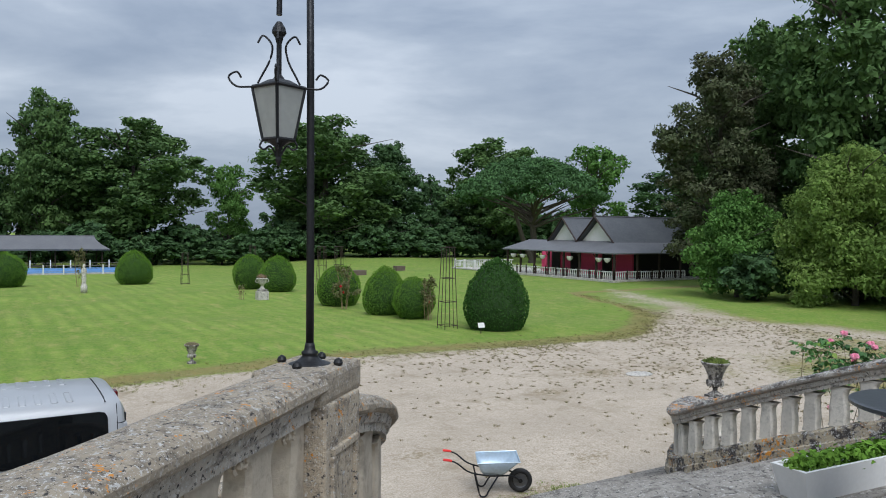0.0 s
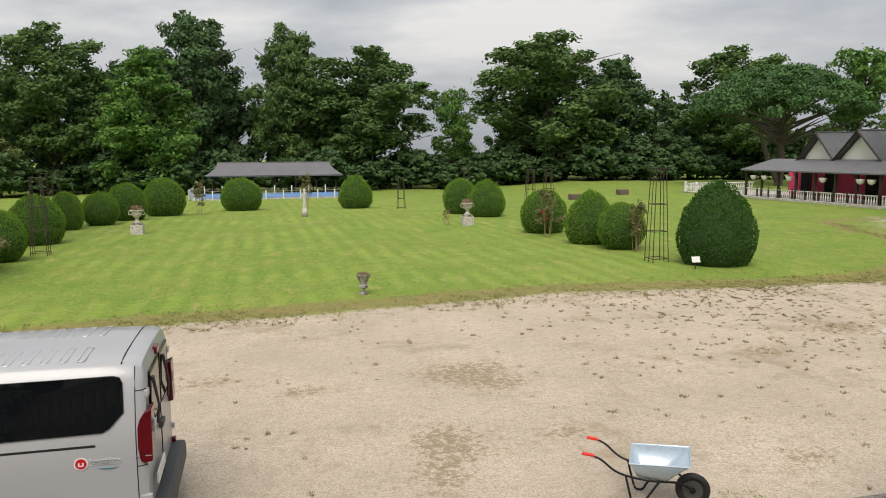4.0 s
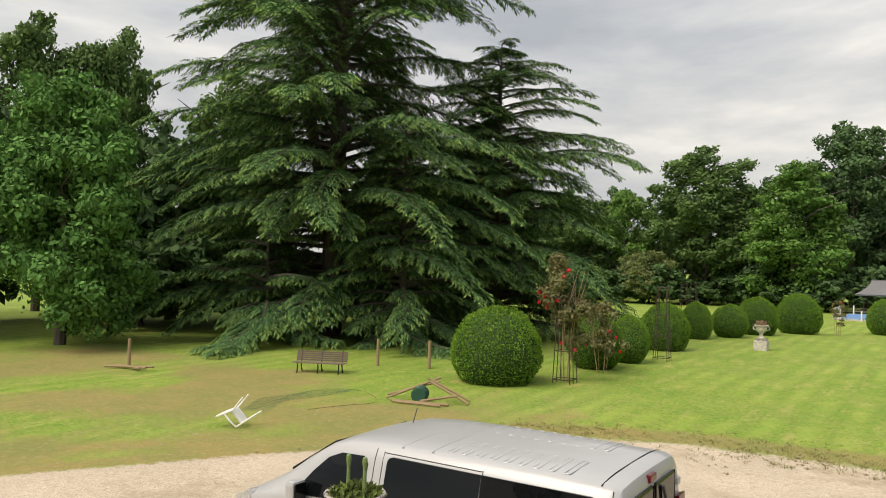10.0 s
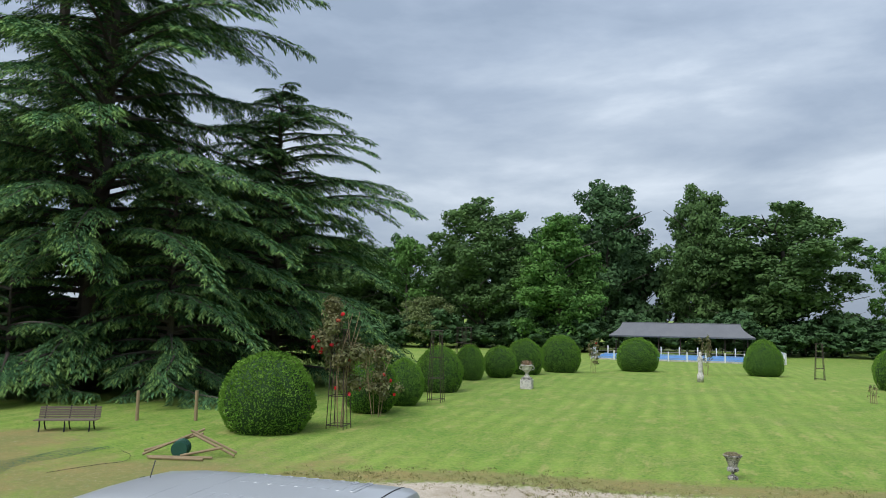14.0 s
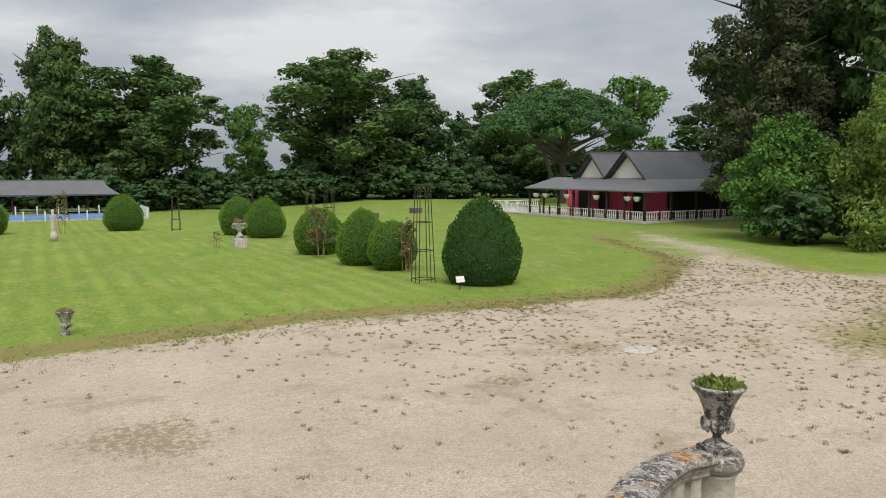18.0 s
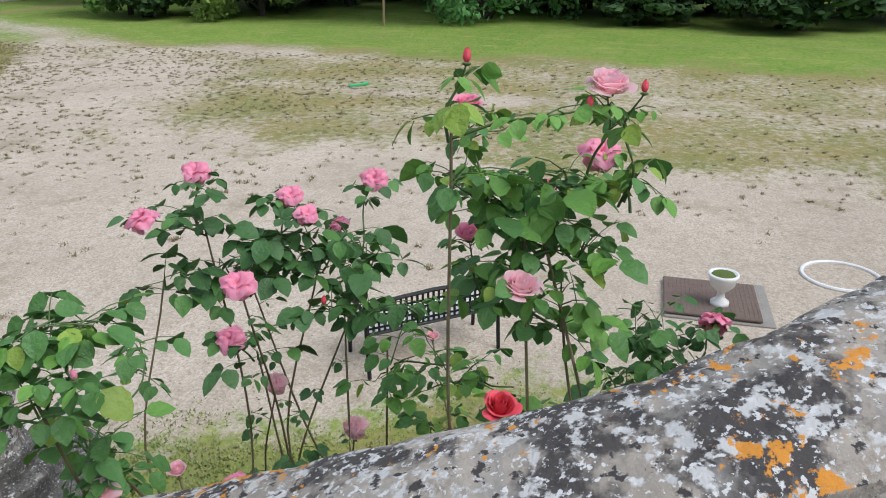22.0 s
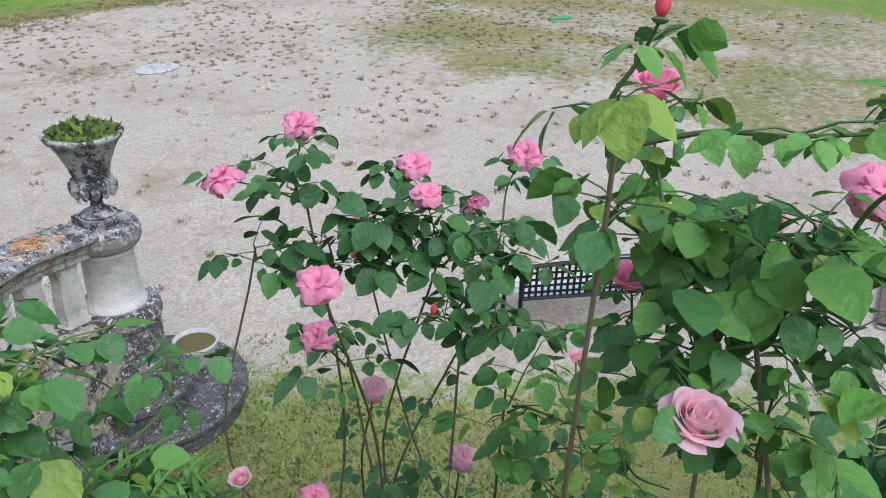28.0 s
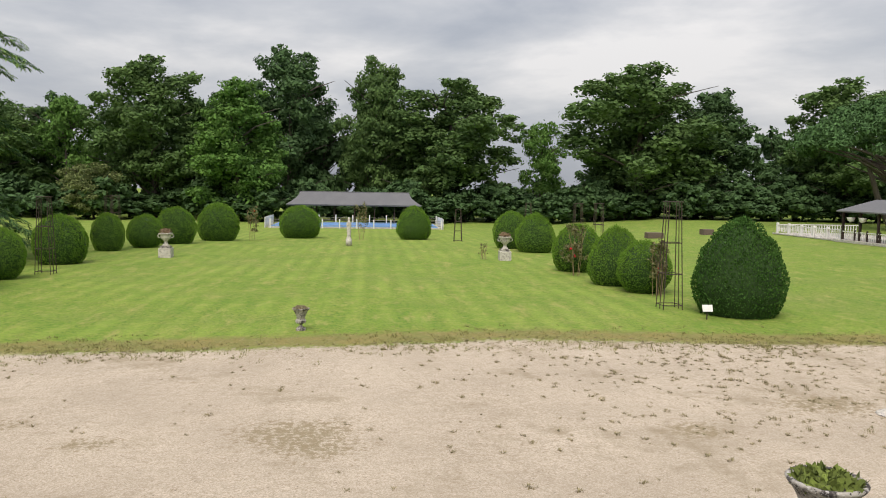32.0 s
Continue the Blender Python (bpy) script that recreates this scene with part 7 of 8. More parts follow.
def ground_items():
    m = thing("flat_stone", T(11.93, 11.97, 0), "pale flat stone slab set in the gravel", "slab")
    part("slab", lathe([(0.40, 0.0), (0.42, 0.02), (0.40, 0.035), (0.02, 0.04)], 18), M["white_stone"], m, at=Matrix.Diagonal((1.0, 0.75, 1, 1)))
    g = thing("garden_hose_end", pose(20.98, 8.4, 0, 0, 0, -30), "bright green plastic strip lying on the gravel", "strip")
    part("strip", box(0, 0, 0.03, 0.62, 0.07, 0.05, 0.012), M["green_plastic"], g)
    p = thing("floor_mat", pose(10.33, 0.04, 0, 0, 0, 2), "rusty brown metal grid mat on a gravel bed", "mat")
    part("bed", box(0.05, -0.04, 0.006, 0.98, 1.04, 0.03, 0.01), M["pebble"], p, "narrow pebble edge")
    part("plate", box(0.02, 0.02, 0.045, 0.86, 0.92, 0.02, 0.004), M["rust_plate"], p)
    for k in range(22):
        part("grid_bar", box(0.02, -0.42 + k * 0.042, 0.055, 0.85, 0.018, 0.006), M["rust_plate"], p)
    u = thing("white_planter", T(10.2, -0.02, 0.055) @ Matrix.Diagonal((0.7, 0.7, 0.8, 1)), "white footed planter bowl with moss on the mat", "planter")
    part("bowl", lathe([(0.13, 0.0), (0.13, 0.05), (0.06, 0.10), (0.05, 0.17), (0.10, 0.21), (0.17, 0.28), (0.19, 0.36), (0.215, 0.40), (0.21, 0.43), (0.18, 0.43), (0.17, 0.40), (0.02, 0.39)], 28), M["plastic_white"], u, smooth=True)
    part("moss", lathe([(0.172, 0.395), (0.15, 0.425), (0.08, 0.44), (0.01, 0.445)], 20), M["moss"], u)
    h = thing("white_hoop", T(11.37, -1.33, 0), "white plastic hoop lying on the gravel", "hoop")
    part("ring", tube([(0.40 * math.cos(a), 0.40 * math.sin(a), 0.03) for a in np.linspace(0, 2 * math.pi, 37)], 0.022, 7), M["plastic_white"], h)
    b = thing("white_bowl", T(6.28, 4.52, 0.17) @ Matrix.Diagonal((1.12, 1.12, 1.1, 1)), "chipped white planter bowl with brown moss on the step", "planter")
    part("bowl", lathe([(0.09, 0.0), (0.10, 0.05), (0.125, 0.13), (0.14, 0.165), (0.14, 0.18), (0.13, 0.18), (0.124, 0.15), (0.02, 0.145)], 26), M["old_white"], b, smooth=True)
    part("moss", lathe([(0.126, 0.152), (0.09, 0.168), (0.01, 0.172)], 18), M["soil_moss"], b)
    gr = thing("boot_grate", pose(2.48, 5.26, 0.182, 0, 0, 0), "rusty iron boot grate let into the lowest step", "grate")
    part("frame", box(0, 0, 0.004, 0.92, 0.30, 0.012, 0.003), M["rust_plate"], gr)
    for k in range(16):
        part("bar", box(-0.42 + k * 0.056, 0, 0.014, 0.02, 0.27, 0.014), M["rust_plate"], gr)


def terrace_things():
    t = thing("bistro_table", T(0.42, -1.02, TOP), "round dark metal bistro table on the terrace", "table")
    part("tabletop", lathe([(0.02, 0.70), (0.36, 0.70), (0.385, 0.712), (0.385, 0.728), (0.37, 0.735), (0.02, 0.735)], 40), M["slate_metal"], t)
    part("stem", tube([(0, 0, 0.03), (0, 0, 0.70)], 0.03, 10), M["steel_grey"], t)
    for k in range(3):
        a = k * 2.094
        part("leg", tube(spline([(0, 0, 0.16), (0.15 * math.cos(a), 0.15 * math.sin(a), 0.10), (0.28 * math.cos(a), 0.28 * math.sin(a), 0.015)], 4), 0.018, 6), M["steel_grey"], t)
    c = thing("white_cup", T(0.46, -0.86, TOP + 0.735), "small white cup on the table", "cup")
    part("cup", lathe([(0.022, 0), (0.03, 0.01), (0.036, 0.06), (0.033, 0.06), (0.02, 0.012)], 18), M["plastic_white"], c, smooth=True)
    p = thing("planter_trough", pose(0.92, -0.27, TOP, 0, 0, -4), "long white plastic trough of low green plants on the top step", "planter")
    bm = bmesh.new()
    v = [bm.verts.new(q) for q in ((-0.46, -0.09, 0), (0.46, -0.09, 0), (0.46, 0.09, 0), (-0.46, 0.09, 0), (-0.52, -0.12, 0.2), (0.52, -0.12, 0.2), (0.52, 0.12, 0.2), (-0.52, 0.12, 0.2), (-0.49, -0.10, 0.2), (0.49, -0.10, 0.2), (0.49, 0.10, 0.2), (-0.49, 0.10, 0.2), (-0.48, -0.095, 0.16), (0.48, -0.095, 0.16), (0.48, 0.095, 0.16), (-0.48, 0.095, 0.16))]
    for q in ((3, 2, 1, 0), (0, 1, 5, 4), (1, 2, 6, 5), (2, 3, 7, 6), (3, 0, 4, 7), (4, 5, 9, 8), (5, 6, 10, 9), (6, 7, 11, 10), (7, 4, 8, 11), (8, 9, 13, 12), (9, 10, 14, 13), (10, 11, 15, 14), (11, 8, 12, 15), (12, 13, 14, 15)):
        bm.faces.new([v[k] for k in q])
    part("trough", bm, M["plastic_white"], p)
    rng = np.random.default_rng(71)
    c = np.stack([np.linspace(-0.44, 0.44, 14), rng.normal(size=14) * 0.02, np.full(14, 0.20)], 1)
    lv, lf = leaf_cloud(c, np.full((14, 3), 0.085) * (1, 1, 0.8), 1500, 0.02, rng, 1, 0.6, 0.3)
    part("planting", numpy_mesh("planting", lv, lf, M["box_leaf"]), None, p, "low green leaves")


park_bench()
lattice_bench()
plastic_chair()
wire_netting()
hose_reel()
posts()
crates()
sign_board()
ground_items()
terrace_things()


# ---- roses beside the stairs ----
def leaf_mesh(seed):
    """A broad ovate rose leaflet of unit length with a saw-toothed edge and a keeled midrib."""
    rnd = random.Random(seed)
    n = 9
    verts, faces = [], []
    bend, twist = rnd.uniform(0.08, 0.3), rnd.uniform(-0.12, 0.12)
    for i in range(n):
        t = i / (n - 1)
        w = 0.40 * math.sin(math.pi * t ** 0.78) ** 0.75 * (1.0 if t in (0, 1) else 1 + 0.05 * (-1) ** i)
        z = -bend * t * t
        verts += [(t, -w, z + (0.13 + twist) * w), (t, -w * 0.5, z + 0.03 * w + 0.012), (t, 0, z), (t, w * 0.5, z + 0.03 * w + 0.012), (t, w, z + (0.13 - twist) * w + rnd.uniform(0, 0.03))]
    for i in range(n - 1):
        a, b = i * 5, i * 5 + 5
        faces += [(a + k, b + k, b + k + 1, a + k + 1) for k in range(4)]
    return mesh_from("leaf", verts, faces, M["rose_leaf"], True)


LEAVES = [leaf_mesh(k) for k in range(4)]
PALETTE = {}
for kind, cols in (("deep", (("deep_rose_leaf", (0.05, 0.125, 0.036), (0.08, 0.175, 0.045)), ("blue_rose_leaf", (0.07, 0.155, 0.05), (0.10, 0.205, 0.06)), ("green_rose_leaf", (0.09, 0.21, 0.05), (0.12, 0.25, 0.06)))),
                   ("light", (("light_rose_leaf", (0.14, 0.30, 0.055), (0.19, 0.36, 0.07)), ("mid_rose_leaf", (0.085, 0.20, 0.055), (0.125, 0.26, 0.06)), ("yellow_rose_leaf", (0.27, 0.38, 0.06), (0.20, 0.32, 0.06))))):
    PALETTE[kind] = []
    for name, col, alt in cols:
        M[name] = mat(name, col, 0.42, var=alt, scale=9, fine=70, bump=0.35, trans=0.2, vary=0.18, spec=0.3)
        for k in range(4):
            me = LEAVES[k].copy()
            me.materials.clear()
            me.materials.append(M[name])
            PALETTE[kind].append(me)


def petal_mesh(size, cup, rnd, curl):
    """A ruffled petal that rises at the cup angle and curls out at its lip."""
    verts, faces, n, m = [], [], 6, 7
    ph, wide, bend = rnd.uniform(0, 6.28), rnd.uniform(0.8, 1.2), curl * rnd.uniform(0.6, 1.4)
    for i in range(n):
        t = i / (n - 1)
        w = (0.12 + 0.40 * math.sin(math.pi * 0.62 * t)) * size * wide
        ang = cup - bend * t**2.2
        r = size * t
        for j in range(m):
            s = (j / (m - 1) - 0.5) * 2
            ruf = 0.13 * size * t**2.2 * math.sin(5.6 * s + ph)
            rr = r * (1 - 0.2 * s * s * t)
            verts.append((rr * math.cos(ang) - 0.22 * size * s * s * t * math.sin(cup) + 0.6 * ruf, s * w, rr * math.sin(ang) + 0.14 * size * s * s * t + ruf))
    for i in range(n - 1):
        for j in range(m - 1):
            a = i * m + j
            faces.append((a, a + 1, a + m + 1, a + m))
    return verts, faces


def wrapped_petal(radius, height, half, flare, tip, rnd):
    """A petal that wraps about the flower's axis; flare bends its lip outwards, tip draws it in."""
    verts, faces, n, m = [], [], 8, 9
    ph, lean = rnd.uniform(0, 6.28), rnd.uniform(0.85, 1.15)
    for i in range(n):
        t = i / (n - 1)
        body = radius * (0.2 + 0.8 * math.sin(min(1.0, t / 0.62) * math.pi / 2)) * (1 - tip * t**3)
        for j in range(m):
            q = (j / (m - 1) - 0.5) * 2
            a = q * half * (0.5 + 0.5 * math.sin(math.pi * min(0.5, t * 0.8)))
            lip = max(0.0, t - 0.55) ** 2
            r = body + flare * lean * lip * (1.2 - 0.3 * q * q) + 0.05 * t**3 * math.sin(4.5 * q + ph)
            z = height * t * (1 - 0.2 * q * q * t) - 0.55 * flare * lip * lip * 4 + 0.03 * t**3 * math.sin(6 * q + ph)
            verts.append((r * math.cos(a), r * math.sin(a), z))
    for i in range(n - 1):
        for j in range(m - 1):
            a = i * m + j
            faces.append((a, a + 1, a + m + 1, a + m))
    return verts, faces


WRAPPED = {"bud": ((0.17, 1.08, 1.5, 0.0, 0.75, 2), (0.25, 1.05, 1.3, 0.0, 0.7, 3), (0.30, 0.95, 1.1, 0.1, 0.5, 3)),
           "cup": ((0.2, 1.0, 1.6, 0.0, 0.3, 2), (0.34, 1.04, 1.3, 0.1, 0.1, 3), (0.48, 1.02, 1.1, 0.5, 0.0, 4), (0.6, 0.98, 0.95, 1.1, 0.0, 5)),
           "ruffle": ((0.2, 1.12, 1.6, 0.0, 0.25, 2), (0.33, 1.16, 1.2, 0.2, 0.05, 3), (0.46, 1.14, 1.0, 0.4, 0.0, 4), (0.58, 1.06, 0.9, 0.7, 0.0, 5), (0.68, 0.92, 0.85, 1.3, 0.0, 5), (0.72, 0.66, 0.7, 2.0, 0.0, 3))}
OPEN = {"full": ((0.36, 1.5, 4), (0.55, 1.3, 6), (0.74, 1.05, 7), (0.92, 0.8, 8), (1.05, 0.45, 8), (0.95, 0.1, 5))}


def bloom_mesh(kind, seed):
    """A rose head: wrapped petals for buds, cups and large loose blooms, open rings of petals for the full ones."""
    rnd = random.Random(seed)
    V, F = [], []
    petals = [(wrapped_petal(r * rnd.uniform(0.92, 1.08), h * rnd.uniform(0.92, 1.08), w, fl, tip, rnd), k / n, 1.0) for r, h, w, fl, tip, n in WRAPPED.get(kind, ()) for k in range(n)]
    petals += [(petal_mesh(size * rnd.uniform(0.8, 1.18), cup + rnd.uniform(-0.36, 0.36), rnd, 0.7), k / n, 1.1) for size, cup, n in OPEN.get(kind, ()) for k in range(n)]
    turn = 0.0
    for (v, f), share, tall in petals:
        turn += 0.9 if share == 0 else 0.0
        a = turn + share * 2 * math.pi + rnd.uniform(-0.25, 0.25)
        o = len(V)
        V += [(x * math.cos(a) - y * math.sin(a), x * math.sin(a) + y * math.cos(a), z * tall) for x, y, z in v]
        F += [tuple(q + o for q in quad) for quad in f]
    return V, F


BLOOMS = {}
for col in ("pink", "pale_pink", "coral", "red_rose"):
    for kind in ("full", "cup", "ruffle", "bud"):
        V, F = bloom_mesh(kind, len(BLOOMS) + 5)
        BLOOMS[kind, col] = mesh_from("bloom", V, F, M[col], True)


def rose_bush(base, tips, clumps, label, seed, palette="light", leaf_size=0.06, weights=(3, 3, 1)):
    """Canes rise from base to each bloom and to each clump; tips: (x, y, z, bloom kind, colour, size, lean yaw), clumps: (x, y, z, radius, sprigs). Every sprig is a twig with three leaves of five leaflets."""
    rnd = random.Random(seed)
    root = thing("rose_bush", T(base[0], base[1], 0), label, "rose bush", "rose bushes")
    o = Vector((base[0], base[1], 0))
    canes = []
    masses = [Vector(c[:3]) - o for c in clumps]
    for n, (x, y, z, *_) in enumerate(list(tips) + [c[:3] for c in clumps]):
        tip = Vector((x, y, z)) - o
        near = min(masses, key=lambda q: 2 * math.hypot(q.x - tip.x, q.y - tip.y) + abs(q.z - tip.z) + 0.6 * max(0.0, q.z - tip.z + 0.05))
        branch = n < len(tips) and (near - tip).length < 0.32 and near.z < tip.z + 0.1
        lower = [q for q in masses if 0.04 < (q - tip).length < 0.24 and q.z < tip.z + 0.02]
        if n >= len(tips) and lower and (n - len(tips)) % 3:
            branch, near = True, min(lower, key=lambda q: (q - tip).length)
        foot = near + Vector((rnd.uniform(-0.03, 0.03), rnd.uniform(-0.03, 0.03), -0.05)) if branch else Vector((rnd.uniform(-0.12, 0.12), rnd.uniform(-0.12, 0.12), 0))
        bow = 0.12 * (foot - tip).length
        mid1 = foot.lerp(tip, 0.35) + Vector((rnd.uniform(-bow, bow), rnd.uniform(-bow, bow), 0.3 * bow))
        mid2 = foot.lerp(tip, 0.7) + Vector((rnd.uniform(-bow, bow), rnd.uniform(-bow, bow), 0.1 * bow)) * 0.7
        line = spline([foot, mid1, mid2, tip], 6)
        canes.append(line)
        k = len(line)
        thick = 0.0036 if branch else 0.0065
        part("cane", tube(line, [thick * (1 - 0.55 * i / k) for i in range(k)], 6), M["sepal"] if branch else M["cane"], root)
    twigs, placed = bmesh.new(), []

    def leaf(p, yaw, pitch, size):
        """A leaf of five leaflets on its stalk."""
        out = Matrix.Rotation(radians(yaw), 3, "Z") @ Vector((math.cos(radians(pitch)), 0, math.sin(radians(pitch))))
        end = p + out * size * 1.5
        tube([p, p.lerp(end, 0.5) + Vector((0, 0, 0.006)), end], [0.0016, 0.0013, 0.0009], 4, twigs)
        for at_t, da, ds in ((1.0, 0, 1.0), (0.9, 68, 0.88), (0.9, -68, 0.88), (0.42, 76, 0.68), (0.42, -76, 0.68)):
            if rnd.random() < 0.1:
                continue
            q = p.lerp(end, at_t)
            sc = size * ds * rnd.uniform(0.8, 1.25)
            placed.append((rnd.choices((0, 1, 2), weights)[0] * 4 + rnd.randrange(4), T(*q) @ pose(0, 0, 0, rnd.gauss(0, 20), rnd.uniform(0, 48), yaw + da + rnd.uniform(-15, 15)) @ T(0.006, 0, 0) @ Matrix.Diagonal((sc, sc, sc, 1))))

    for x, y, z, r, count in clumps:
        c = Vector((x, y, z)) - o
        for _ in range(count):
            d = Vector((rnd.gauss(0, 1), rnd.gauss(0, 1), rnd.gauss(0, 1))).normalized()
            p = c + d * r * rnd.uniform(0.35, 1.15)
            root_at = c.lerp(p, 0.1) - Vector((0, 0, r * 0.5))
            tube([root_at, root_at.lerp(p, 0.5) + Vector((0, 0, 0.01)), p], [0.003, 0.0024, 0.0016], 4, twigs)
            yaw = rnd.uniform(0, 360)
            for k in range(3):
                leaf(root_at.lerp(p, 0.5 + 0.25 * k), yaw + k * 130 + rnd.uniform(-25, 25), rnd.uniform(-15, 30), leaf_size * rnd.uniform(0.8, 1.2))
    for tip, line in zip(tips, canes):
        n = len(line)
        for k in range(5 if tip[3] != "bud" else 3):
            i = int(n * (0.66 + 0.07 * k))
            leaf(line[min(i, n - 2)], rnd.uniform(0, 360), rnd.uniform(0, 30), leaf_size * rnd.uniform(0.6, 0.95) * (1 - 0.08 * k))
    rnd.shuffle(placed)
    jv, jf, jm = [], [], []
    for i, (k, m) in enumerate(placed):
        me = PALETTE[palette][k]
        if i < 290:
            part("leaf", me, None, root, at=m)
        else:
            b = len(jv)
            jv += [m @ v.co for v in me.vertices]
            jf += [tuple(q + b for q in f.vertices) for f in me.polygons]
            jm += [k // 4] * len(me.polygons)
    tagged(part("petiole", twigs, M["sepal"], root), kind="stuff")
    if jv:
        tagged(part("foliage", mesh_from("foliage", jv, jf, [PALETTE[palette][k].materials[0] for k in (0, 4, 8)], True, jm), None, root), kind="stuff")
    for x, y, z, kind, col, size, yaw in tips:
        p = Vector((x, y, z)) - o
        tilt = {"bud": 8, "cup": 14, "ruffle": 16}.get(kind) or rnd.uniform(25, 65)
        b = part("bloom", BLOOMS[kind, col], None, root, {"pink": "pink double rose", "pale_pink": "large pale pink rose", "coral": "coral red rosebud", "red_rose": "deep red rose"}[col], at=T(*p) @ pose(0, 0, 0, 0, tilt, yaw) @ Matrix.Diagonal((size, size, size * 0.95, 1)))
        part("calyx", lathe([(0.1, -0.14), (0.26, -0.06), (0.32, 0.04), (0.2, 0.12)], 8), M["sepal"], b)
    return root


rose_bush((4.85, 1.75), [
    (4.555, 2.03, 2.72, "full", "pink", 0.042, 150), (4.765, 1.99, 2.80, "full", "pink", 0.041, 190), (4.92, 1.77, 2.70, "full", "pink", 0.038, 220), (4.825, 1.67, 2.68, "full", "pink", 0.036, 240),
    (5.10, 1.56, 2.72, "full", "pink", 0.041, 200), (4.48, 1.70, 2.60, "full", "pink", 0.044, 200), (5.13, 1.71, 2.53, "full", "pink", 0.04, 100), (4.62, 1.84, 2.34, "full", "pink", 0.042, 190),
    (5.02, 2.02, 2.36, "full", "pale_pink", 0.045, 40), (5.0, 2.0, 2.44, "cup", "pink", 0.036, 120), (4.78, 1.80, 2.10, "full", "pale_pink", 0.038, 200), (4.85, 1.56, 1.93, "full", "pale_pink", 0.042, 220), (4.72, 1.58, 2.44, "bud", "coral", 0.03, 0), (5.05, 1.62, 2.31, "cup", "pink", 0.034, 60)],
    [(4.74, 1.97, 2.66, 0.09, 2), (4.78, 1.92, 2.52, 0.12, 4), (4.83, 1.78, 2.62, 0.10, 4), (4.90, 1.67, 2.52, 0.12, 4), (5.01, 1.56, 2.48, 0.12, 4), (4.84, 1.57, 2.39, 0.15, 4), (4.69, 2.10, 2.47, 0.06, 2), (4.64, 1.77, 2.30, 0.06, 1)],
    "tall leafy rose bush with pink double blooms", 81, "deep", 0.07, (4, 3, 2))
rose_bush((4.5, 0.95), [
    (4.19, 1.01, 3.235, "bud", "coral", 0.027, 0), (4.25, 0.775, 3.185, "ruffle", "pale_pink", 0.037, 215), (4.42, 1.07, 3.10, "cup", "pink", 0.036, 215), (4.185, 0.905, 2.815, "ruffle", "pale_pink", 0.038, 235),
    (4.215, 0.80, 3.165, "bud", "coral", 0.022, 0), (4.30, 0.715, 3.18, "bud", "coral", 0.024, 0), (4.52, 0.80, 3.01, "full", "pink", 0.042, 200), (4.49, 1.08, 2.79, "cup", "pink", 0.036, 180), (4.60, 0.93, 2.88, "cup", "pink", 0.034, 200), (4.17, 0.93, 2.56, "ruffle", "coral", 0.034, 215)],
    [(4.235, 1.05, 3.14, 0.02, 1), (4.31, 1.08, 2.99, 0.06, 2), (4.38, 1.01, 2.95, 0.08, 4), (4.40, 0.93, 3.00, 0.06, 3), (4.41, 0.85, 2.98, 0.07, 3), (4.42, 0.74, 2.97, 0.07, 2), (4.37, 0.93, 2.87, 0.10, 4), (4.38, 0.82, 2.86, 0.09, 4), (4.43, 1.02, 2.69, 0.11, 4), (4.41, 0.85, 2.69, 0.11, 4)],
    "tall vigorous rose bush with pale pink blooms and red buds", 82, "light", 0.055, (4, 3, 1))
rose_bush((4.2, 1.95), [(3.77, 1.56, 2.76, "bud", "pink", 0.022, 200), (3.88, 1.66, 2.42, "full", "pale_pink", 0.034, 200), (4.10, 1.71, 2.12, "cup", "pale_pink", 0.03, 200)],
    [(3.79, 1.86, 2.72, 0.06, 3), (3.82, 1.70, 2.80, 0.05, 3), (3.87, 1.64, 2.80, 0.05, 3), (3.81, 1.70, 2.66, 0.07, 3), (3.93, 1.73, 2.50, 0.08, 4), (4.14, 1.74, 2.55, 0.05, 2), (4.05, 1.85, 2.25, 0.1, 4)],
    "young rose bush against the stair wall", 83, "light", 0.056, (1, 6, 0.5))
rose_bush((5.0, 0.55), [(4.77, 0.50, 2.52, "full", "pink", 0.036, 0), (4.85, 0.62, 2.16, "full", "pink", 0.036, 200), (4.72, 0.42, 2.12, "full", "pink", 0.034, 200), (5.0, 0.3, 2.2, "cup", "pale_pink", 0.033, 200), (4.62, 0.76, 2.10, "cup", "pale_pink", 0.034, 200)],
    [(4.77, 0.66, 2.50, 0.09, 3), (4.80, 0.53, 2.40, 0.12, 4), (4.67, 0.71, 2.36, 0.10, 3), (4.84, 0.37, 2.30, 0.11, 3), (5.05, 0.3, 2.15, 0.14, 3), (5.3, 0.15, 2.05, 0.16, 3)],
    "lower rose bush below the balustrade", 84, "deep", 0.058, (3, 3, 3))
rose_bush((4.5, 1.35), [(4.42, 1.94, 1.98, "cup", "pale_pink", 0.034, 200), (4.60, 1.87, 1.82, "full", "pink", 0.038, 200), (5.2, 1.4, 2.1, "cup", "pale_pink", 0.03, 200)],
    [(4.71, 1.38, 2.33, 0.13, 3), (4.69, 1.17, 2.33, 0.13, 3), (4.59, 0.98, 2.35, 0.12, 3), (4.8, 1.25, 2.05, 0.14, 3), (4.65, 0.95, 2.05, 0.14, 2)],
    "middle rose bush with spent blooms", 85, "light", 0.056, (2, 4, 1))
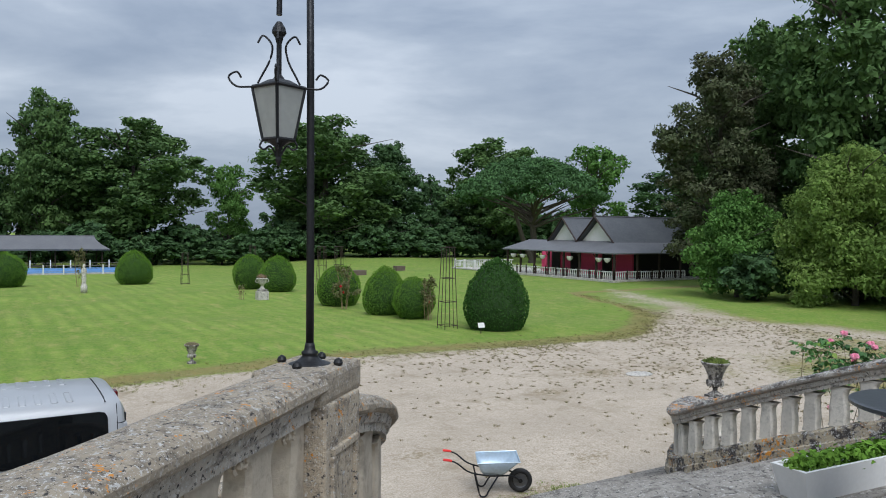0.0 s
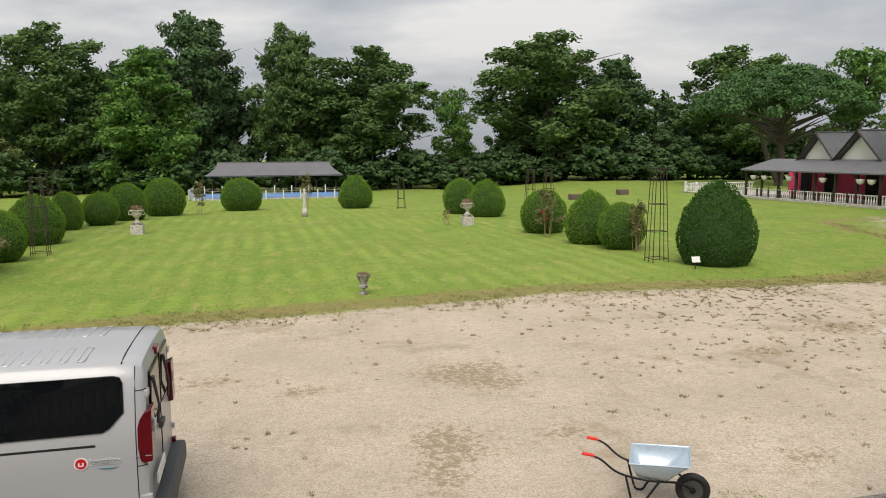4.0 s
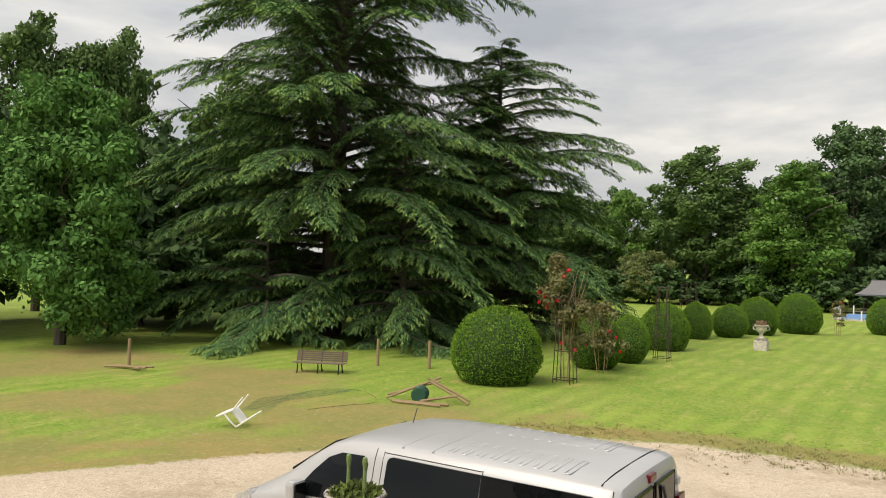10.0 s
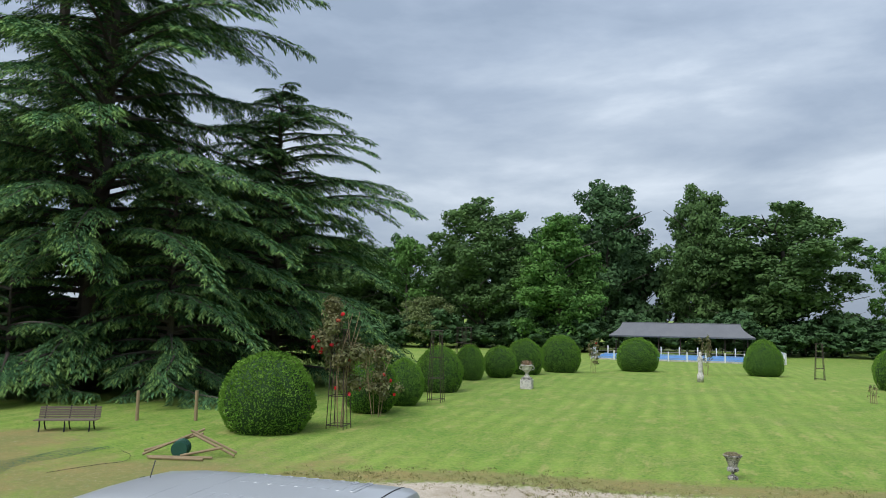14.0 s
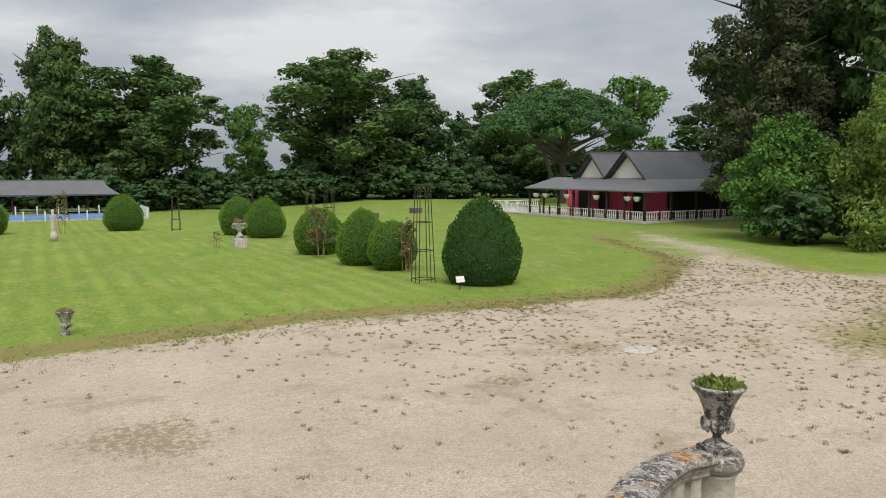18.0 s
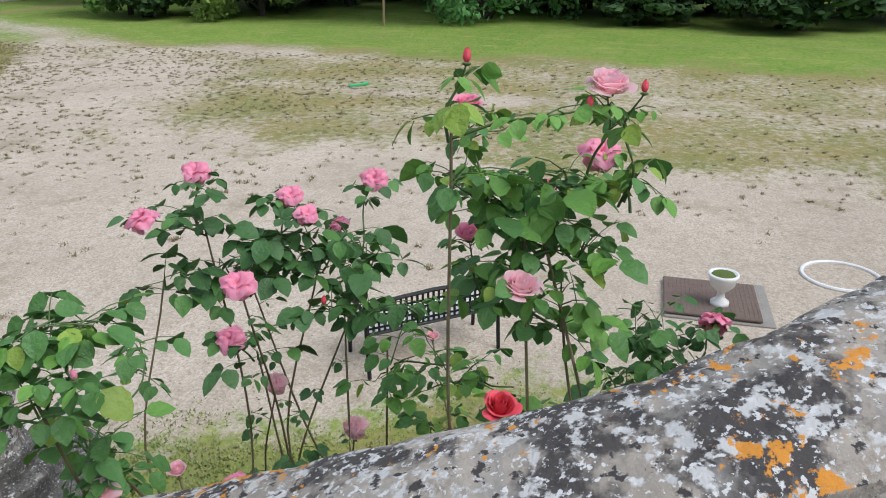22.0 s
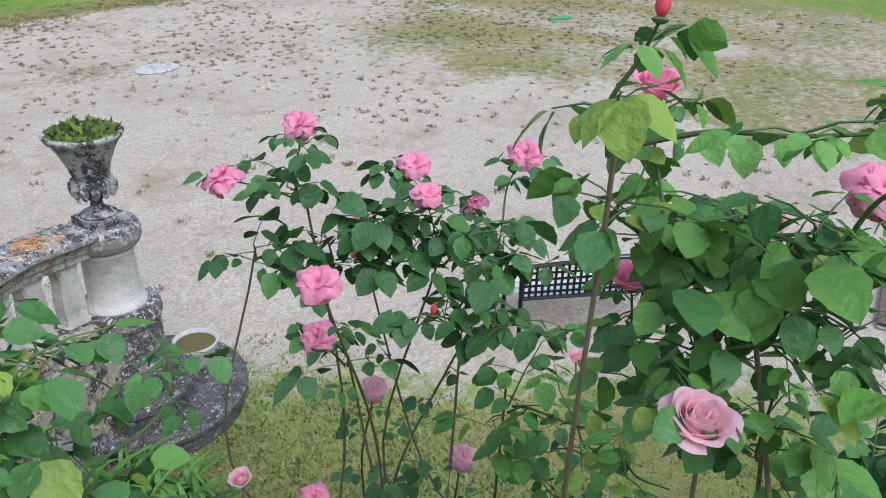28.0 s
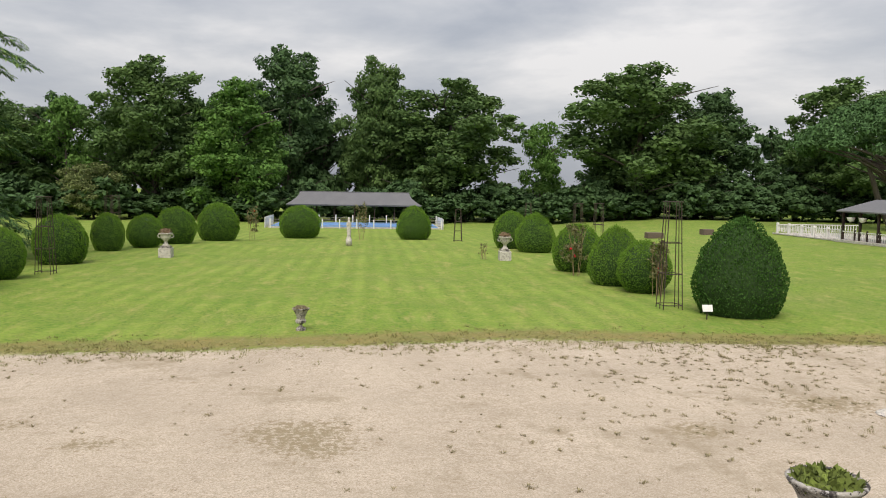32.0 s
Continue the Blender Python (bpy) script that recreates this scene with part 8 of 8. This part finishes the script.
rose_bush((-4.1, 3.95), [(-3.86, 4.13, 1.95, "full", "red_rose", 0.038, 300), (-4.11, 3.99, 1.88, "full", "red_rose", 0.040, 300), (-4.01, 4.10, 1.96, "cup", "red_rose", 0.036, 300), (-3.84, 4.10, 1.82, "cup", "red_rose", 0.032, 300), (-4.0, 3.95, 1.75, "cup", "red_rose", 0.03, 300)],
    [(-4.1, 4.05, 1.78, 0.12, 5), (-3.9, 4.05, 1.8, 0.1, 5), (-4.0, 3.95, 1.6, 0.14, 6), (-4.25, 3.95, 1.65, 0.1, 4)],
    "small red rose bush beside the stone pier", 86, "light", 0.045, (3, 3, 1))


# ---- low plants by the stair wall ----
def strap_plant(x, y, n, ln, seed):
    rng = np.random.default_rng(seed)
    root = thing("iris_clump", T(x, y, 0), "clump of arching strap leaves at the wall foot", "plant")
    for k in range(n):
        a, l = rng.random() * 6.28, ln * (0.6 + 0.6 * rng.random())
        pts = [(l * 0.75 * t * math.cos(a) + 0.05 * math.cos(a * 3), l * 0.75 * t * math.sin(a) + 0.05 * math.sin(a * 3), l * (1.15 * t - 0.75 * t * t)) for t in np.linspace(0, 1, 6)]
        side = Vector((-math.sin(a), math.cos(a), 0))
        v = []
        for i, p in enumerate(pts):
            w = 0.014 * (1 - (i / 5) ** 2.5) + 0.001
            v += [Vector(p) - side * w, Vector(p) + side * w]
        part("leaf", mesh_from("strap_leaf", v, [(2 * i, 2 * i + 1, 2 * i + 3, 2 * i + 2) for i in range(5)], M["strap"], True), None, root)


for k, (x, y) in enumerate(((4.45, 2.75), (4.7, 3.1), (4.95, 3.35), (4.5, 2.45), (5.15, 3.6))):
    strap_plant(x, y, 34, 0.6, 90 + k)
fl = thing("bedding_flowers", T(4.9, 2.5, 0), "low magenta bedding flowers by the wall", "flowers", kind="stuff")
rng = np.random.default_rng(95)
c = np.stack([rng.normal(size=60) * 0.16, rng.normal(size=60) * 0.16, 0.12 + 0.18 * rng.random(60)], 1)
v, f = leaf_cloud(c, np.full((60, 3), 0.03), 900, 0.016, rng, 1, 0.8, 0.2)
part("petals", numpy_mesh("petals", v, f, M["magenta"]), None, fl)
v, f = leaf_cloud(c - (0, 0, 0.08), np.full((60, 3), 0.06), 700, 0.02, rng, 1, 0.5, 0.2)
part("leaves", numpy_mesh("leaves", v, f, M["strap"]), None, fl)


# ---- tufts and weeds of the forecourt ----
def tufts(name, pts, height, spread, blades, material, label, seed):
    rng = np.random.default_rng(seed)
    n = len(pts) * blades
    c = np.repeat(np.array(pts), blades, 0)
    sc = np.repeat(0.5 + rng.random(len(pts)), blades)[:, None]
    a = rng.random((n, 1)) * 6.28
    r = rng.random((n, 1)) * spread * sc
    p = np.concatenate([c[:, :1] + r * np.cos(a), c[:, 1:2] + r * np.sin(a), np.zeros((n, 1))], 1)
    h = height * sc * (0.5 + 0.7 * rng.random((n, 1)))
    lean = np.concatenate([np.cos(a), np.sin(a), np.zeros((n, 1))], 1) * h * (0.2 + 0.6 * rng.random((n, 1)))
    tip = p + lean + np.concatenate([np.zeros((n, 2)), h], 1)
    side = np.concatenate([-np.sin(a), np.cos(a), np.zeros((n, 1))], 1) * 0.008 * sc
    v = np.stack([p - side, p + side, tip], 1).reshape(-1, 3)
    ob = new(name, numpy_mesh(name, v, np.arange(n * 3).reshape(-1, 3), M[material]))
    tagged(ob, label, "grass", kind="stuff")


rng = np.random.default_rng(7)
pts, green = [], []
while len(pts) < 3600:
    x, y = rng.uniform(-12, 26), rng.uniform(5.8, 26)
    if y > np.interp(x, EDGE_X, EDGE_Y) + 0.3:
        continue
    dens = 0.06 + 0.7 * min(1.0, max(0.0, (x - 3 + 3 * noise.noise((x * 0.2, y * 0.2, 1))) / 8)) * min(1, max(0.15, (y - 5) / 6)) + 0.5 * max(0.0, 1 - (np.interp(x, EDGE_X, EDGE_Y) - y) / 1.2)
    if y < 11 and x < 12:
        dens *= 0.45
    if rng.random() < dens:
        pts.append((x, y))
while len(pts) < 4700:
    x, y = rng.uniform(9, 26), rng.uniform(-7, 10)
    if rng.random() < min(1.0, max(0.1, (x - 9) / 8)):
        pts.append((x, y))
tufts("gravel_tufts", pts, 0.026, 0.06, 26, "tuft", "small dry brown-green tufts dotted over the gravel", 8)
for _ in range(340):
    green.append((0.8 + 3.6 * rng.random() ** 0.8, 5.5 + abs(rng.normal()) * 0.22))
while len(green) < 4600:
    x, y = rng.uniform(4.1, 10.5), rng.uniform(-1.2, 5.0)
    if x < 6.3 + (4.9 - y) * 0.45 + 0.4 * rng.normal() and noise.noise((x * 0.9, y * 0.9, 2.0)) > -0.25:
        green.append((x, y))
green = [p for p in green if not (p[0] < 3.9 and p[1] < 5.5)]
tufts("green_weeds", green, 0.02, 0.12, 18, "fresh_tuft", "fresh green weeds along the step and below the roses", 9)
edge_pts = []
for _ in range(3200):
    x = rng.uniform(-10, 29)
    e = np.interp(x, EDGE_X, EDGE_Y)
    edge_pts.append((x, e + rng.normal() * 0.7 + 0.2))
tufts("verge_grass", edge_pts, 0.035, 0.14, 12, "verge", "ragged grass along the lawn edge", 10)


# ---- strap-leaved plants at the foot of the stairs ----
def day_lily(x, y, z, h, count, seed):
    """A clump of arching strap leaves, each with a keel."""
    rnd = random.Random(seed)
    root = thing("day_lily", T(x, y, z), "clump of arching green strap leaves beside the mossy step", "plant", "strap-leaved plants")
    for k in range(count):
        a, reach, hh = rnd.uniform(0, 6.28), h * rnd.uniform(0.4, 1.2), h * rnd.uniform(0.6, 1.15)
        bx, by = rnd.gauss(0, 0.06), rnd.gauss(0, 0.06)
        wd = rnd.uniform(0.008, 0.015)
        V, F = [], []
        for i in range(8):
            t = i / 7
            r, zz = reach * t**1.4, hh * (1.9 * t - 1.25 * t * t)
            w = wd * (1 - t**3) * (0.6 + 0.8 * min(1.0, t * 3)) + 0.0008
            cx, cy = bx + r * math.cos(a), by + r * math.sin(a)
            sx, sy = -math.sin(a) * w, math.cos(a) * w
            V += [(cx - sx, cy - sy, zz + w * 0.5), (cx, cy, zz), (cx + sx, cy + sy, zz + w * 0.5)]
        for i in range(7):
            b = i * 3
            F += [(b, b + 3, b + 4, b + 1), (b + 1, b + 4, b + 5, b + 2)]
        part("leaf", mesh_from("leaf", V, F, M["light_rose_leaf" if rnd.random() < 0.6 else "rose_leaf"], True), None, root)
    return root


for i, (x, y, h) in enumerate(((5.3, 3.98, 0.36), (5.02, 4.02, 0.4), (5.48, 3.68, 0.32), (5.12, 3.68, 0.4), (4.82, 3.72, 0.38), (5.3, 3.42, 0.34))):
    day_lily(x, y, 0.0, h, 26, 300 + i)
